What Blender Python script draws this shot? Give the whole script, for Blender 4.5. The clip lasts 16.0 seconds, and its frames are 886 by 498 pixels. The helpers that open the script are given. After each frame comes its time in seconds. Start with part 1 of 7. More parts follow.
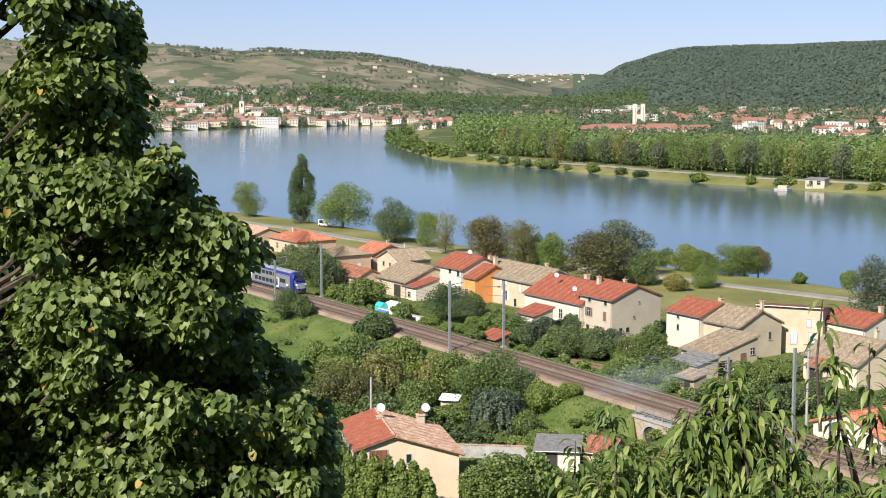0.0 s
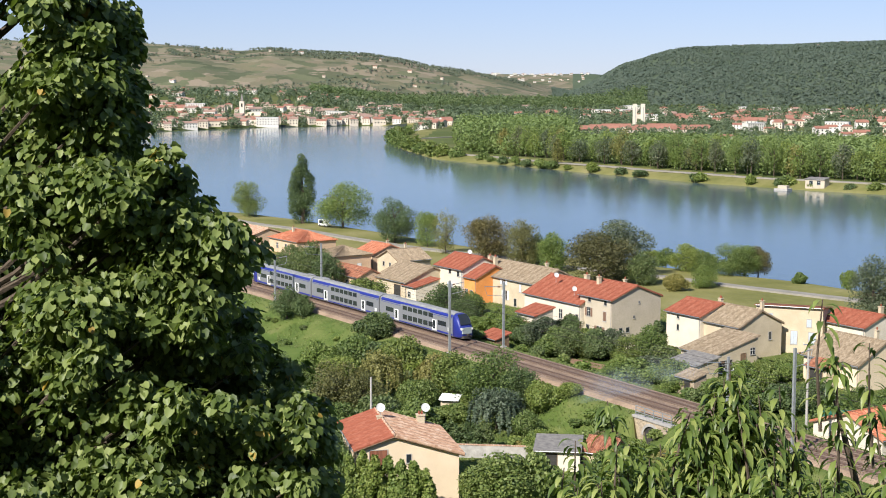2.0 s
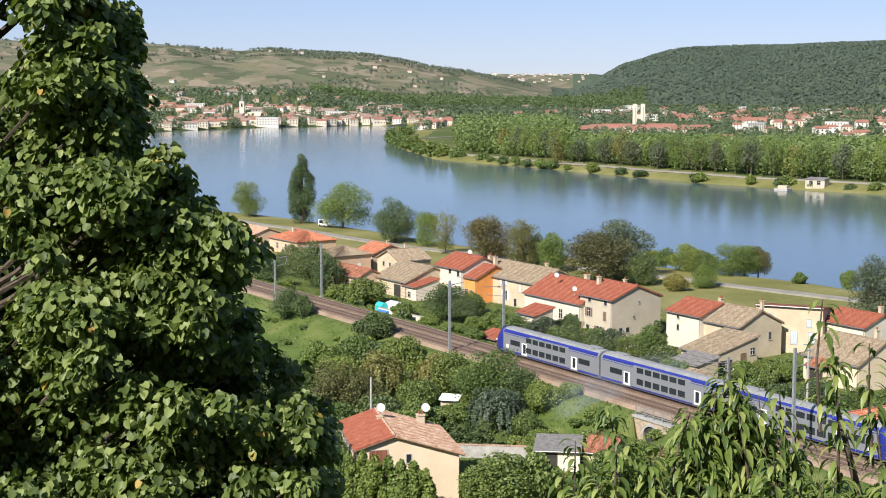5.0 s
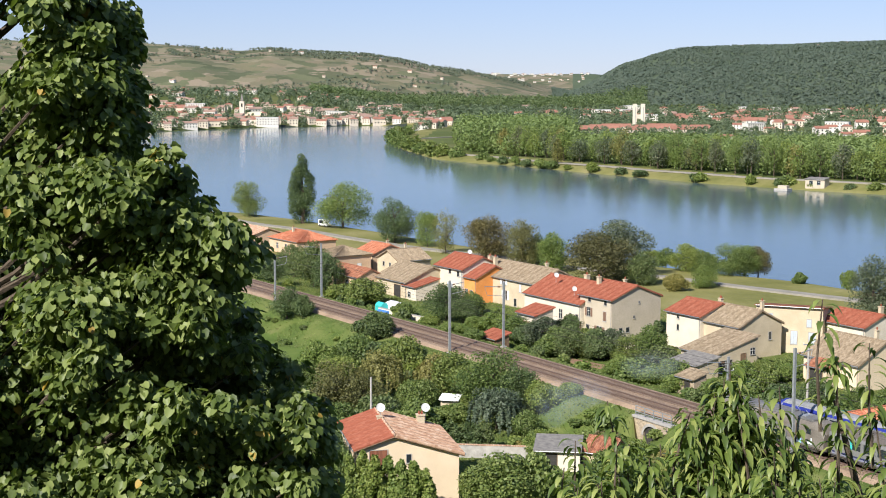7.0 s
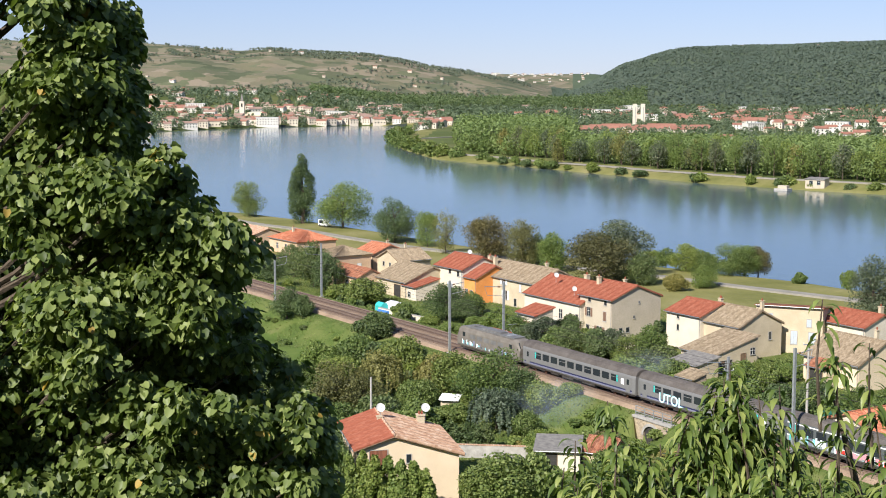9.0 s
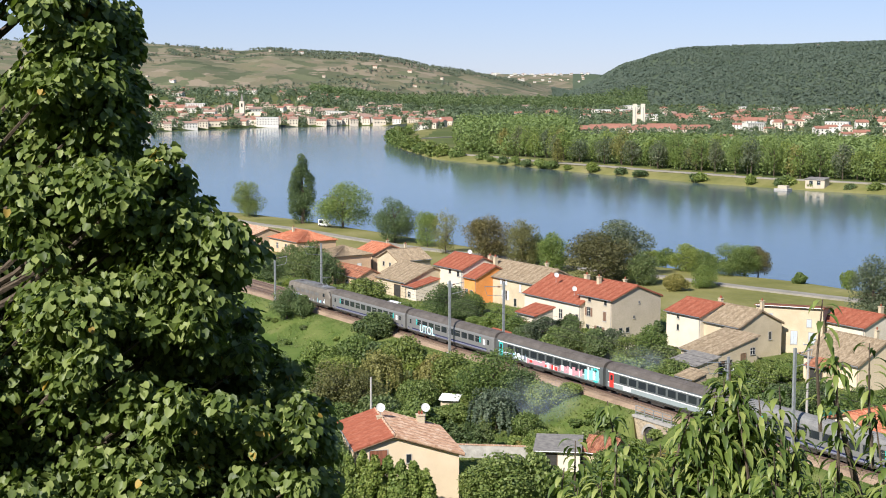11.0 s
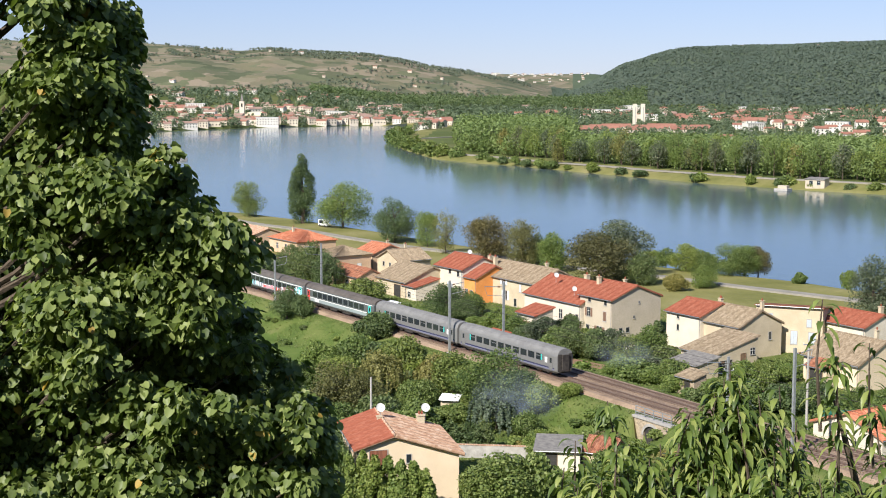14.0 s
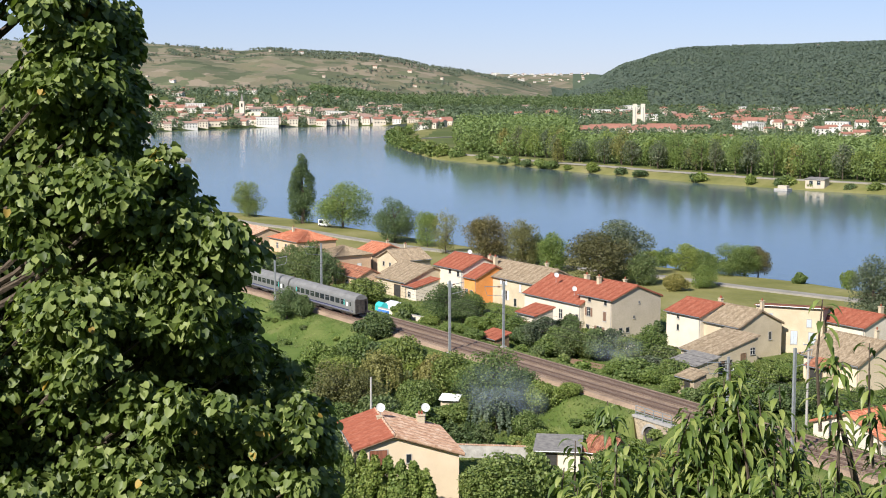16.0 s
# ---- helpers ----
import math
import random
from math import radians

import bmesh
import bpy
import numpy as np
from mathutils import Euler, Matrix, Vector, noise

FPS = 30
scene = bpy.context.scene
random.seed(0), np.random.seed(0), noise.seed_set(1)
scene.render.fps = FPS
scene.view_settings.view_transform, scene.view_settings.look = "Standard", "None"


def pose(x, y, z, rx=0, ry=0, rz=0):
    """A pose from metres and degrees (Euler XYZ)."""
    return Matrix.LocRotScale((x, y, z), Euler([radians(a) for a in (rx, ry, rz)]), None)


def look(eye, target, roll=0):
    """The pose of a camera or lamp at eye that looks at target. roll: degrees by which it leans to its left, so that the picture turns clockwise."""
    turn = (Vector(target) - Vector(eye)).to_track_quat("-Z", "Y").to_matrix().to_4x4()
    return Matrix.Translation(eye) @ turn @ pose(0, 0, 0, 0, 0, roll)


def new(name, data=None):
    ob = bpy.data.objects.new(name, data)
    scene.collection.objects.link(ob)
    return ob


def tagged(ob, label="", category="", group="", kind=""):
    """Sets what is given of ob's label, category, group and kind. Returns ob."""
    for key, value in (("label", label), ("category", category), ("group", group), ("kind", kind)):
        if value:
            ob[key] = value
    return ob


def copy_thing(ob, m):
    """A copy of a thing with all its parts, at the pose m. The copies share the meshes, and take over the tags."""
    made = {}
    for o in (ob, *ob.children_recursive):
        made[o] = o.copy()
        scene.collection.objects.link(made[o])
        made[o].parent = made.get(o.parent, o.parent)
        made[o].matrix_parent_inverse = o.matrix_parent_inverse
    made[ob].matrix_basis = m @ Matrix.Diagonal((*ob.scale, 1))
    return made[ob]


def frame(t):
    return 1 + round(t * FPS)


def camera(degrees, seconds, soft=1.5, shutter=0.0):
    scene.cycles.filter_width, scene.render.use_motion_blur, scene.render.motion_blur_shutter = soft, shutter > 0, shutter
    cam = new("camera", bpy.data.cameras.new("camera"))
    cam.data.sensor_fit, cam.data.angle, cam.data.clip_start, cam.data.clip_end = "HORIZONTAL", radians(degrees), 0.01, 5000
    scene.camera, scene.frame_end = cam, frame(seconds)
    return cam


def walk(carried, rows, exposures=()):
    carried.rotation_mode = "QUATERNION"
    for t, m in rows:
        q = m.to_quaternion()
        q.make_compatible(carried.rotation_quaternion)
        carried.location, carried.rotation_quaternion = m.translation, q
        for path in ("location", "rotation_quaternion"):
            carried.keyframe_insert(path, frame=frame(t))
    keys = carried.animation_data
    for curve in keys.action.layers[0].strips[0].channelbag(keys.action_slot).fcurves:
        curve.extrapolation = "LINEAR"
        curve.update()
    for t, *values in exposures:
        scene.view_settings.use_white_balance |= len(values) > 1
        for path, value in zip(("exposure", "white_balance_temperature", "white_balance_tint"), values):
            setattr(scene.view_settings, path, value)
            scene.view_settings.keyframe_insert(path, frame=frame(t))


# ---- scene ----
# A train passes a river village, seen from a hillside with a fixed camera.
EYE = 40.7
cam = camera(34.0, 16.0, soft=1.0)
still = pose(0, 0, EYE, 90 - 6.74, 0, 0)
EXPO = 0.71
walk(cam, [(0, still), (16.0, still)], exposures=[(0, EXPO, 6150, 10), (16.0, EXPO, 6150, 10)])

# ---- light: late-summer sun from behind, a little to the left ----
SUN_EL, SUN_AZ = radians(38), math.atan2(-0.83, -0.56)
sun_dir = Vector((math.cos(SUN_EL) * math.cos(SUN_AZ), math.cos(SUN_EL) * math.sin(SUN_AZ), math.sin(SUN_EL)))
world = bpy.data.worlds.new("sky")
scene.world = world
world.use_nodes = True
wn = world.node_tree.nodes
sky = wn.new("ShaderNodeTexSky")
sky.sky_type, sky.sun_disc = "NISHITA", False
sky.sun_elevation, sky.sun_rotation = SUN_EL, math.atan2(sun_dir.x, sun_dir.y)
sky.air_density, sky.dust_density, sky.ozone_density = 1.0, 0.0, 3.0
sky.altitude = 1200
wn["Background"].inputs["Strength"].default_value = 0.121
soften = wn.new("ShaderNodeGamma")
soften.inputs[1].default_value = 0.6
tint = wn.new("ShaderNodeMix")
tint.data_type, tint.blend_type = "RGBA", "MULTIPLY"
tint.inputs[0].default_value, tint.inputs[7].default_value = 1.0, (0.88, 0.95, 1.24, 1)
world.node_tree.links.new(sky.outputs[0], soften.inputs[0])
world.node_tree.links.new(soften.outputs[0], tint.inputs[6])
world.node_tree.links.new(tint.outputs[2], wn["Background"].inputs["Color"])
sun = new("sun", bpy.data.lights.new("sun", "SUN"))
sun.data.energy, sun.data.angle, sun.data.color = 4.9, radians(0.55), (1.0, 0.93, 0.82)
sun.matrix_world = look(sun_dir * 200, (0, 0, 0))


# ---- materials ----
def material(name, rough=0.8, metal=0.0, spec=0.3):
    m = bpy.data.materials.new(name)
    m.use_nodes = True
    b = m.node_tree.nodes["Principled BSDF"]
    b.inputs["Roughness"].default_value = rough
    b.inputs["Metallic"].default_value = metal
    b.inputs["Specular IOR Level"].default_value = spec
    return m, m.node_tree.nodes, m.node_tree.links, b


def ramp(nodes, links, src, stops):
    r = nodes.new("ShaderNodeValToRGB")
    while len(r.color_ramp.elements) < len(stops):
        r.color_ramp.elements.new(0.5)
    for e, (p, c) in zip(r.color_ramp.elements, stops):
        e.position, e.color = p, (*c, 1)
    links.new(src, r.inputs[0])
    return r.outputs[0]


def noise_tex(nodes, links, scale, detail=5, rough=0.6, coord=None):
    n = nodes.new("ShaderNodeTexNoise")
    n.inputs["Scale"].default_value, n.inputs["Detail"].default_value, n.inputs["Roughness"].default_value = scale, detail, rough
    if coord is None:
        coord = nodes.new("ShaderNodeTexCoord").outputs["Object"]
    links.new(coord, n.inputs["Vector"])
    return n.outputs["Fac"]


def mixc(nodes, links, fac, a, b, mode="MIX"):
    m = nodes.new("ShaderNodeMix")
    m.data_type, m.blend_type = "RGBA", mode
    for sock, v in ((m.inputs[0], fac), (m.inputs[6], a), (m.inputs[7], b)):
        if isinstance(v, (int, float)):
            sock.default_value = v
        elif isinstance(v, tuple):
            sock.default_value = (*v, 1)
        else:
            links.new(v, sock)
    return m.outputs[2]


def bump(nodes, links, bsdf, height, strength, dist):
    b = nodes.new("ShaderNodeBump")
    b.inputs["Strength"].default_value, b.inputs["Distance"].default_value = strength, dist
    links.new(height, b.inputs["Height"])
    links.new(b.outputs[0], bsdf.inputs["Normal"])


def worn(name, a, b, scale=2.0, fine=30.0, rough=0.85, metal=0.0, relief=0.2, dist=0.02, spec=0.3):
    """Two tones blotched at a large scale, grained at a fine one."""
    m, n, l, p = material(name, rough, metal, spec)
    big = noise_tex(n, l, scale)
    small = noise_tex(n, l, fine, 4)
    c = ramp(n, l, big, [(0.35, a), (0.68, b)])
    g = ramp(n, l, small, [(0.3, (0.78, 0.78, 0.78)), (0.7, (1.1, 1.1, 1.1))])
    l.new(mixc(n, l, 1.0, c, g, "MULTIPLY"), p.inputs["Base Color"])
    bump(n, l, p, small, relief, dist)
    return m


def tiles(name, tones, wu=0.21, lu=0.38):
    """Canal tiles: rounded courses running down the slope, toned tile by tile. Roof meshes are laid with x along the eaves."""
    m, n, l, p = material(name, 0.9, 0, 0.2)
    co = n.new("ShaderNodeTexCoord").outputs["Object"]
    sep = n.new("ShaderNodeSeparateXYZ")
    l.new(co, sep.inputs[0])

    def op(kind, a, b):
        o = n.new("ShaderNodeMath")
        o.operation = kind
        for s, v in zip(o.inputs, (a, b)):
            if isinstance(v, (int, float)):
                s.default_value = v
            else:
                l.new(v, s)
        return o.outputs[0]
    ux, uy = op("DIVIDE", sep.outputs[0], wu), op("DIVIDE", sep.outputs[1], lu)
    comb = n.new("ShaderNodeCombineXYZ")
    l.new(op("FLOOR", ux, 0), comb.inputs[0])
    l.new(op("FLOOR", uy, 0), comb.inputs[1])
    wnz = n.new("ShaderNodeTexWhiteNoise")
    l.new(comb.outputs[0], wnz.inputs["Vector"])
    blot = noise_tex(n, l, 0.55, 7, 0.7, co)
    mixed = op("ADD", op("MULTIPLY", wnz.outputs["Value"], 0.5), op("MULTIPLY", blot, 0.5))
    col = ramp(n, l, mixed, [(0.22 + 0.56 * i / (len(tones) - 1), c) for i, c in enumerate(tones)])
    l.new(col, p.inputs["Base Color"])
    round_ = op("ABSOLUTE", op("SINE", op("MULTIPLY", ux, math.pi), 0), 0)
    lap = op("FRACT", uy, 0)
    bump(n, l, p, op("ADD", round_, op("MULTIPLY", lap, 0.35)), 0.8, 0.06)
    return m


def leaf(name, dark, mid, light, trans=0.28, rough=0.55):
    dark, mid, light = [(r, g, min(1, b * 1.12 + 0.003)) for r, g, b in (dark, mid, light)]
    m, n, l, p = material(name, rough, 0, 0.35)
    isl = n.new("ShaderNodeNewGeometry").outputs["Random Per Island"]
    obj = n.new("ShaderNodeObjectInfo").outputs["Random"]
    c = ramp(n, l, isl, [(0.0, dark), (0.55, mid), (1.0, light)])
    t = ramp(n, l, obj, [(0.0, (0.82, 0.86, 0.8)), (0.5, (1.0, 1.0, 1.0)), (1.0, (1.18, 1.08, 0.95))])
    c = mixc(n, l, 1.0, c, t, "MULTIPLY")
    l.new(c, p.inputs["Base Color"])
    tr = n.new("ShaderNodeBsdfTranslucent")
    l.new(mixc(n, l, 1.0, c, (1.25, 1.35, 0.6), "MULTIPLY"), tr.inputs[0])
    mx = n.new("ShaderNodeMixShader")
    mx.inputs[0].default_value = trans
    l.new(p.outputs[0], mx.inputs[1])
    l.new(tr.outputs[0], mx.inputs[2])
    l.new(mx.outputs[0], n["Material Output"].inputs[0])
    return m


def plain(name, c, rough=0.5, metal=0.0, spec=0.4):
    m, n, l, p = material(name, rough, metal, spec)
    g = noise_tex(n, l, 6.0)
    l.new(ramp(n, l, g, [(0.3, tuple(v * 0.86 for v in c)), (0.7, tuple(min(1, v * 1.06) for v in c))]), p.inputs["Base Color"])
    return m


M = {}
M["stone_roof"] = tiles("old_canal_tiles", [(0.19, 0.145, 0.095), (0.25, 0.19, 0.125), (0.29, 0.225, 0.15), (0.36, 0.285, 0.20)])
M["red_roof"] = tiles("red_clay_tiles", [(0.235, 0.072, 0.042), (0.27, 0.084, 0.049), (0.295, 0.097, 0.057), (0.33, 0.125, 0.078)])
M["orange_roof"] = tiles("orange_clay_tiles", [(0.30, 0.10, 0.055), (0.40, 0.14, 0.075), (0.46, 0.18, 0.10), (0.5, 0.23, 0.14)])
M["pink_roof"] = tiles("weathered_pink_tiles", [(0.31, 0.17, 0.105), (0.44, 0.26, 0.165), (0.52, 0.34, 0.23), (0.62, 0.46, 0.34)])
M["brown_roof"] = tiles("brown_clay_tiles", [(0.18, 0.075, 0.045), (0.27, 0.11, 0.065), (0.33, 0.14, 0.08), (0.38, 0.19, 0.12)])
M["grey_roof"] = worn("grey_sheet_roof", (0.15, 0.14, 0.13), (0.27, 0.25, 0.22), 1.6, 12)
M["cream"] = worn("cream_render", (0.70, 0.555, 0.38), (0.77, 0.625, 0.44), 0.5, 14, 0.92, 0, 0.15)
M["beige"] = worn("beige_render", (0.50, 0.41, 0.28), (0.60, 0.50, 0.35), 0.45, 10, 0.92, 0, 0.2)
M["sand"] = worn("grey_sand_render", (0.47, 0.40, 0.30), (0.54, 0.46, 0.35), 0.4, 10, 0.92, 0, 0.15)
M["white"] = worn("white_render", (0.64, 0.56, 0.44), (0.72, 0.635, 0.515), 0.5, 12, 0.92, 0, 0.15)
M["orange"] = worn("orange_render", (0.70, 0.27, 0.07), (0.78, 0.33, 0.10), 0.5, 12, 0.92, 0, 0.15)
M["peach"] = worn("peach_render", (0.58, 0.40, 0.26), (0.66, 0.47, 0.32), 0.5, 12, 0.92, 0, 0.15)
M["rubble"] = worn("rubble_stone", (0.30, 0.24, 0.17), (0.50, 0.40, 0.28), 2.5, 9, 0.95, 0, 0.6, 0.08)
M["concrete"] = worn("weathered_concrete", (0.33, 0.31, 0.28), (0.46, 0.43, 0.39), 1.2, 18)
# Near-black colour for sheets in openings: the shade inside is painted.
M["dark"] = worn("dark_interior", (0.03, 0.028, 0.025), (0.06, 0.055, 0.05), 1, 8)
M["wood"] = worn("weathered_wood", (0.16, 0.10, 0.06), (0.28, 0.18, 0.11), 3, 25)
M["paint_white"] = plain("white_paint", (0.78, 0.77, 0.74), 0.45)
M["shutter_blue"] = plain("pale_blue_shutter_paint", (0.46, 0.50, 0.55), 0.6)
M["shutter_brown"] = plain("brown_shutter_paint", (0.20, 0.12, 0.08), 0.6)
M["glass"] = plain("window_glass", (0.025, 0.03, 0.035), 0.08, 0, 0.6)
M["zinc"] = plain("zinc", (0.36, 0.36, 0.37), 0.45, 0.6)
M["steel"] = worn("galvanised_steel", (0.33, 0.34, 0.35), (0.46, 0.47, 0.47), 2, 20, 0.5, 0.5, 0.05)
M["dish"] = plain("dish_enamel", (0.74, 0.73, 0.70), 0.4)
M["rail"] = plain("rail_steel", (0.13, 0.085, 0.065), 0.5, 0.3)
M["rust"] = worn("rusty_steel", (0.12, 0.06, 0.035), (0.2, 0.10, 0.06), 4, 30)
M["sleeper"] = worn("sleeper", (0.21, 0.15, 0.11), (0.285, 0.21, 0.155), 2, 20)
M["ballast"] = worn("ballast", (0.235, 0.165, 0.112), (0.36, 0.26, 0.18), 0.25, 5.0, 0.95, 0, 1.0, 0.15)
M["asphalt"] = worn("pale_lane", (0.24, 0.22, 0.18), (0.32, 0.29, 0.24), 0.3, 6)
M["bark"] = worn("bark", (0.06, 0.045, 0.03), (0.13, 0.10, 0.075), 5, 30, 0.95, 0, 0.8, 0.02)
M["green_net"] = plain("green_tarpaulin", (0.03, 0.16, 0.12), 0.6)
M["blue_tarp"] = plain("blue_tarpaulin", (0.06, 0.2, 0.55), 0.5)
M["leaf_linden"] = leaf("linden_leaf", (0.065, 0.095, 0.018), (0.15, 0.195, 0.042), (0.32, 0.36, 0.11), 0.34, 0.48)
M["leaf_cherry"] = leaf("cherry_leaf", (0.07, 0.11, 0.022), (0.165, 0.22, 0.04), (0.34, 0.37, 0.10), 0.36, 0.42)
M["leaf_green"] = leaf("broad_leaf_green", (0.075, 0.115, 0.024), (0.14, 0.19, 0.042), (0.22, 0.265, 0.075))
M["leaf_light"] = leaf("light_green_leaf", (0.095, 0.145, 0.026), (0.17, 0.225, 0.044), (0.26, 0.305, 0.08))
M["leaf_dark"] = leaf("dark_green_leaf", (0.06, 0.092, 0.027), (0.105, 0.15, 0.046), (0.175, 0.215, 0.08))
M["leaf_brown"] = leaf("bronze_leaf", (0.075, 0.072, 0.026), (0.125, 0.115, 0.04), (0.19, 0.165, 0.062))
M["leaf_olive"] = leaf("olive_bronze_leaf", (0.085, 0.088, 0.028), (0.15, 0.15, 0.044), (0.225, 0.21, 0.07))
M["leaf_willow"] = leaf("willow_leaf", (0.14, 0.14, 0.035), (0.22, 0.21, 0.055), (0.31, 0.28, 0.09))
M["leaf_silver"] = leaf("grey_green_leaf", (0.06, 0.08, 0.035), (0.11, 0.135, 0.065), (0.19, 0.21, 0.12))
M["leaf_conifer"] = leaf("conifer_needles", (0.04, 0.062, 0.03), (0.07, 0.10, 0.052), (0.115, 0.145, 0.085), 0.1)
M["leaf_yellow"] = leaf("yellowing_leaf", (0.22, 0.16, 0.03), (0.32, 0.23, 0.04), (0.40, 0.30, 0.07))
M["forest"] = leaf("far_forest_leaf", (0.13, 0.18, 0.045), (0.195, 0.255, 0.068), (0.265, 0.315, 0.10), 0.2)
# Hill leaves lightened and greyed: distance haze is mixed into the colour.
M["hazed_hill_leaf"] = leaf("hill_forest_leaf", (0.07, 0.095, 0.058), (0.085, 0.11, 0.066), (0.10, 0.124, 0.075), 0.1)
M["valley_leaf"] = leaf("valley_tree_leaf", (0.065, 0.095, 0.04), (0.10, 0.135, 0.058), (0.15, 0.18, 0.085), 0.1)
M["grass_blade"] = leaf("grass_blades", (0.12, 0.165, 0.035), (0.18, 0.225, 0.055), (0.26, 0.275, 0.10), 0.45)


def ground_material(name, tones, scale, patch=None, ps=0.02):
    m, n, l, p = material(name, 0.95, 0, 0.15)
    a = noise_tex(n, l, scale, 8, 0.65)
    c = ramp(n, l, a, [(0.28 + 0.44 * i / (len(tones) - 1), t) for i, t in enumerate(tones)])
    if patch:
        v = n.new("ShaderNodeTexVoronoi")
        v.inputs["Scale"].default_value = ps
        warp = n.new("ShaderNodeTexCoord").outputs["Object"]
        wz = n.new("ShaderNodeTexNoise")
        wz.inputs["Scale"].default_value = ps * 2
        l.new(warp, wz.inputs["Vector"])
        ad = n.new("ShaderNodeVectorMath")
        ad.operation = "MULTIPLY_ADD"
        l.new(wz.outputs["Color"], ad.inputs[0])
        ad.inputs[1].default_value = (0.9 / ps,) * 3
        l.new(warp, ad.inputs[2])
        l.new(ad.outputs[0], v.inputs["Vector"])
        sp = n.new("ShaderNodeSeparateColor")
        l.new(v.outputs["Color"], sp.inputs[0])
        pc = ramp(n, l, sp.outputs[0], [(i / (len(patch) - 1), t) for i, t in enumerate(patch)])
        c = mixc(n, l, 0.82, c, pc)
    l.new(c, p.inputs["Base Color"])
    bump(n, l, p, noise_tex(n, l, scale * 8, 4), 0.5, 0.4 / scale * 0.1)
    return m


M["grass"] = ground_material("rough_grass", [(0.045, 0.07, 0.017), (0.08, 0.115, 0.025), (0.12, 0.145, 0.04), (0.175, 0.165, 0.068)], 0.2)
M["meadow"] = ground_material("mown_meadow", [(0.07, 0.11, 0.022), (0.10, 0.145, 0.03), (0.14, 0.175, 0.044)], 0.16)
M["bank"] = ground_material("river_bank_grass", [(0.11, 0.12, 0.03), (0.19, 0.18, 0.06), (0.26, 0.23, 0.10)], 0.05)
M["far_land"] = ground_material("valley_floor", [(0.05, 0.075, 0.02), (0.09, 0.11, 0.03), (0.15, 0.15, 0.06)], 0.01)
# Field patches in vineyard tones, made paler and greyer to paint in haze.
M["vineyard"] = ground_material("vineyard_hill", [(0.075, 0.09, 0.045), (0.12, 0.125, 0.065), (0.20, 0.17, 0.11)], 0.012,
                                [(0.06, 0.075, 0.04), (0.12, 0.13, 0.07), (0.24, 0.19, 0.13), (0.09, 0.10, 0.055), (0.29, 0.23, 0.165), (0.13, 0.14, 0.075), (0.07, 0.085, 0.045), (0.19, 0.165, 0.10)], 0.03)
# Ground under the hill woods, painted in the same haze-greyed tones.
M["hazed_wood_hill"] = ground_material("wooded_hill", [(0.065, 0.088, 0.05), (0.08, 0.104, 0.06), (0.095, 0.118, 0.068)], 0.02)
M["bed"] = ground_material("river_bed", [(0.03, 0.04, 0.03), (0.05, 0.06, 0.04)], 0.05)


# ---- mesh helpers ----
def link_mesh(name, verts, faces, mat, parent=None, smooth=False, label="", mats=None, index=None):
    me = bpy.data.meshes.new(name)
    me.from_pydata([tuple(v) for v in verts], [], faces)
    for m in (mats or [mat]):
        me.materials.append(m)
    if index is not None:
        me.polygons.foreach_set("material_index", np.asarray(index, dtype=np.int32))
    if smooth:
        me.polygons.foreach_set("use_smooth", np.ones(len(me.polygons), dtype=bool))
    ob = new(name, me)
    ob.parent = parent
    if label:
        ob["label"] = label
    return ob


def quads_mesh(name, pts, mat):
    """pts: (n, 4, 3) corners of separate quads."""
    n = len(pts)
    me = bpy.data.meshes.new(name)
    me.vertices.add(n * 4)
    me.vertices.foreach_set("co", np.asarray(pts, dtype=np.float32).ravel())
    me.loops.add(n * 4)
    me.loops.foreach_set("vertex_index", np.arange(n * 4, dtype=np.int32))
    me.polygons.add(n)
    me.polygons.foreach_set("loop_start", np.arange(0, n * 4, 4, dtype=np.int32))
    me.materials.append(mat)
    me.update(calc_edges=True)
    return me


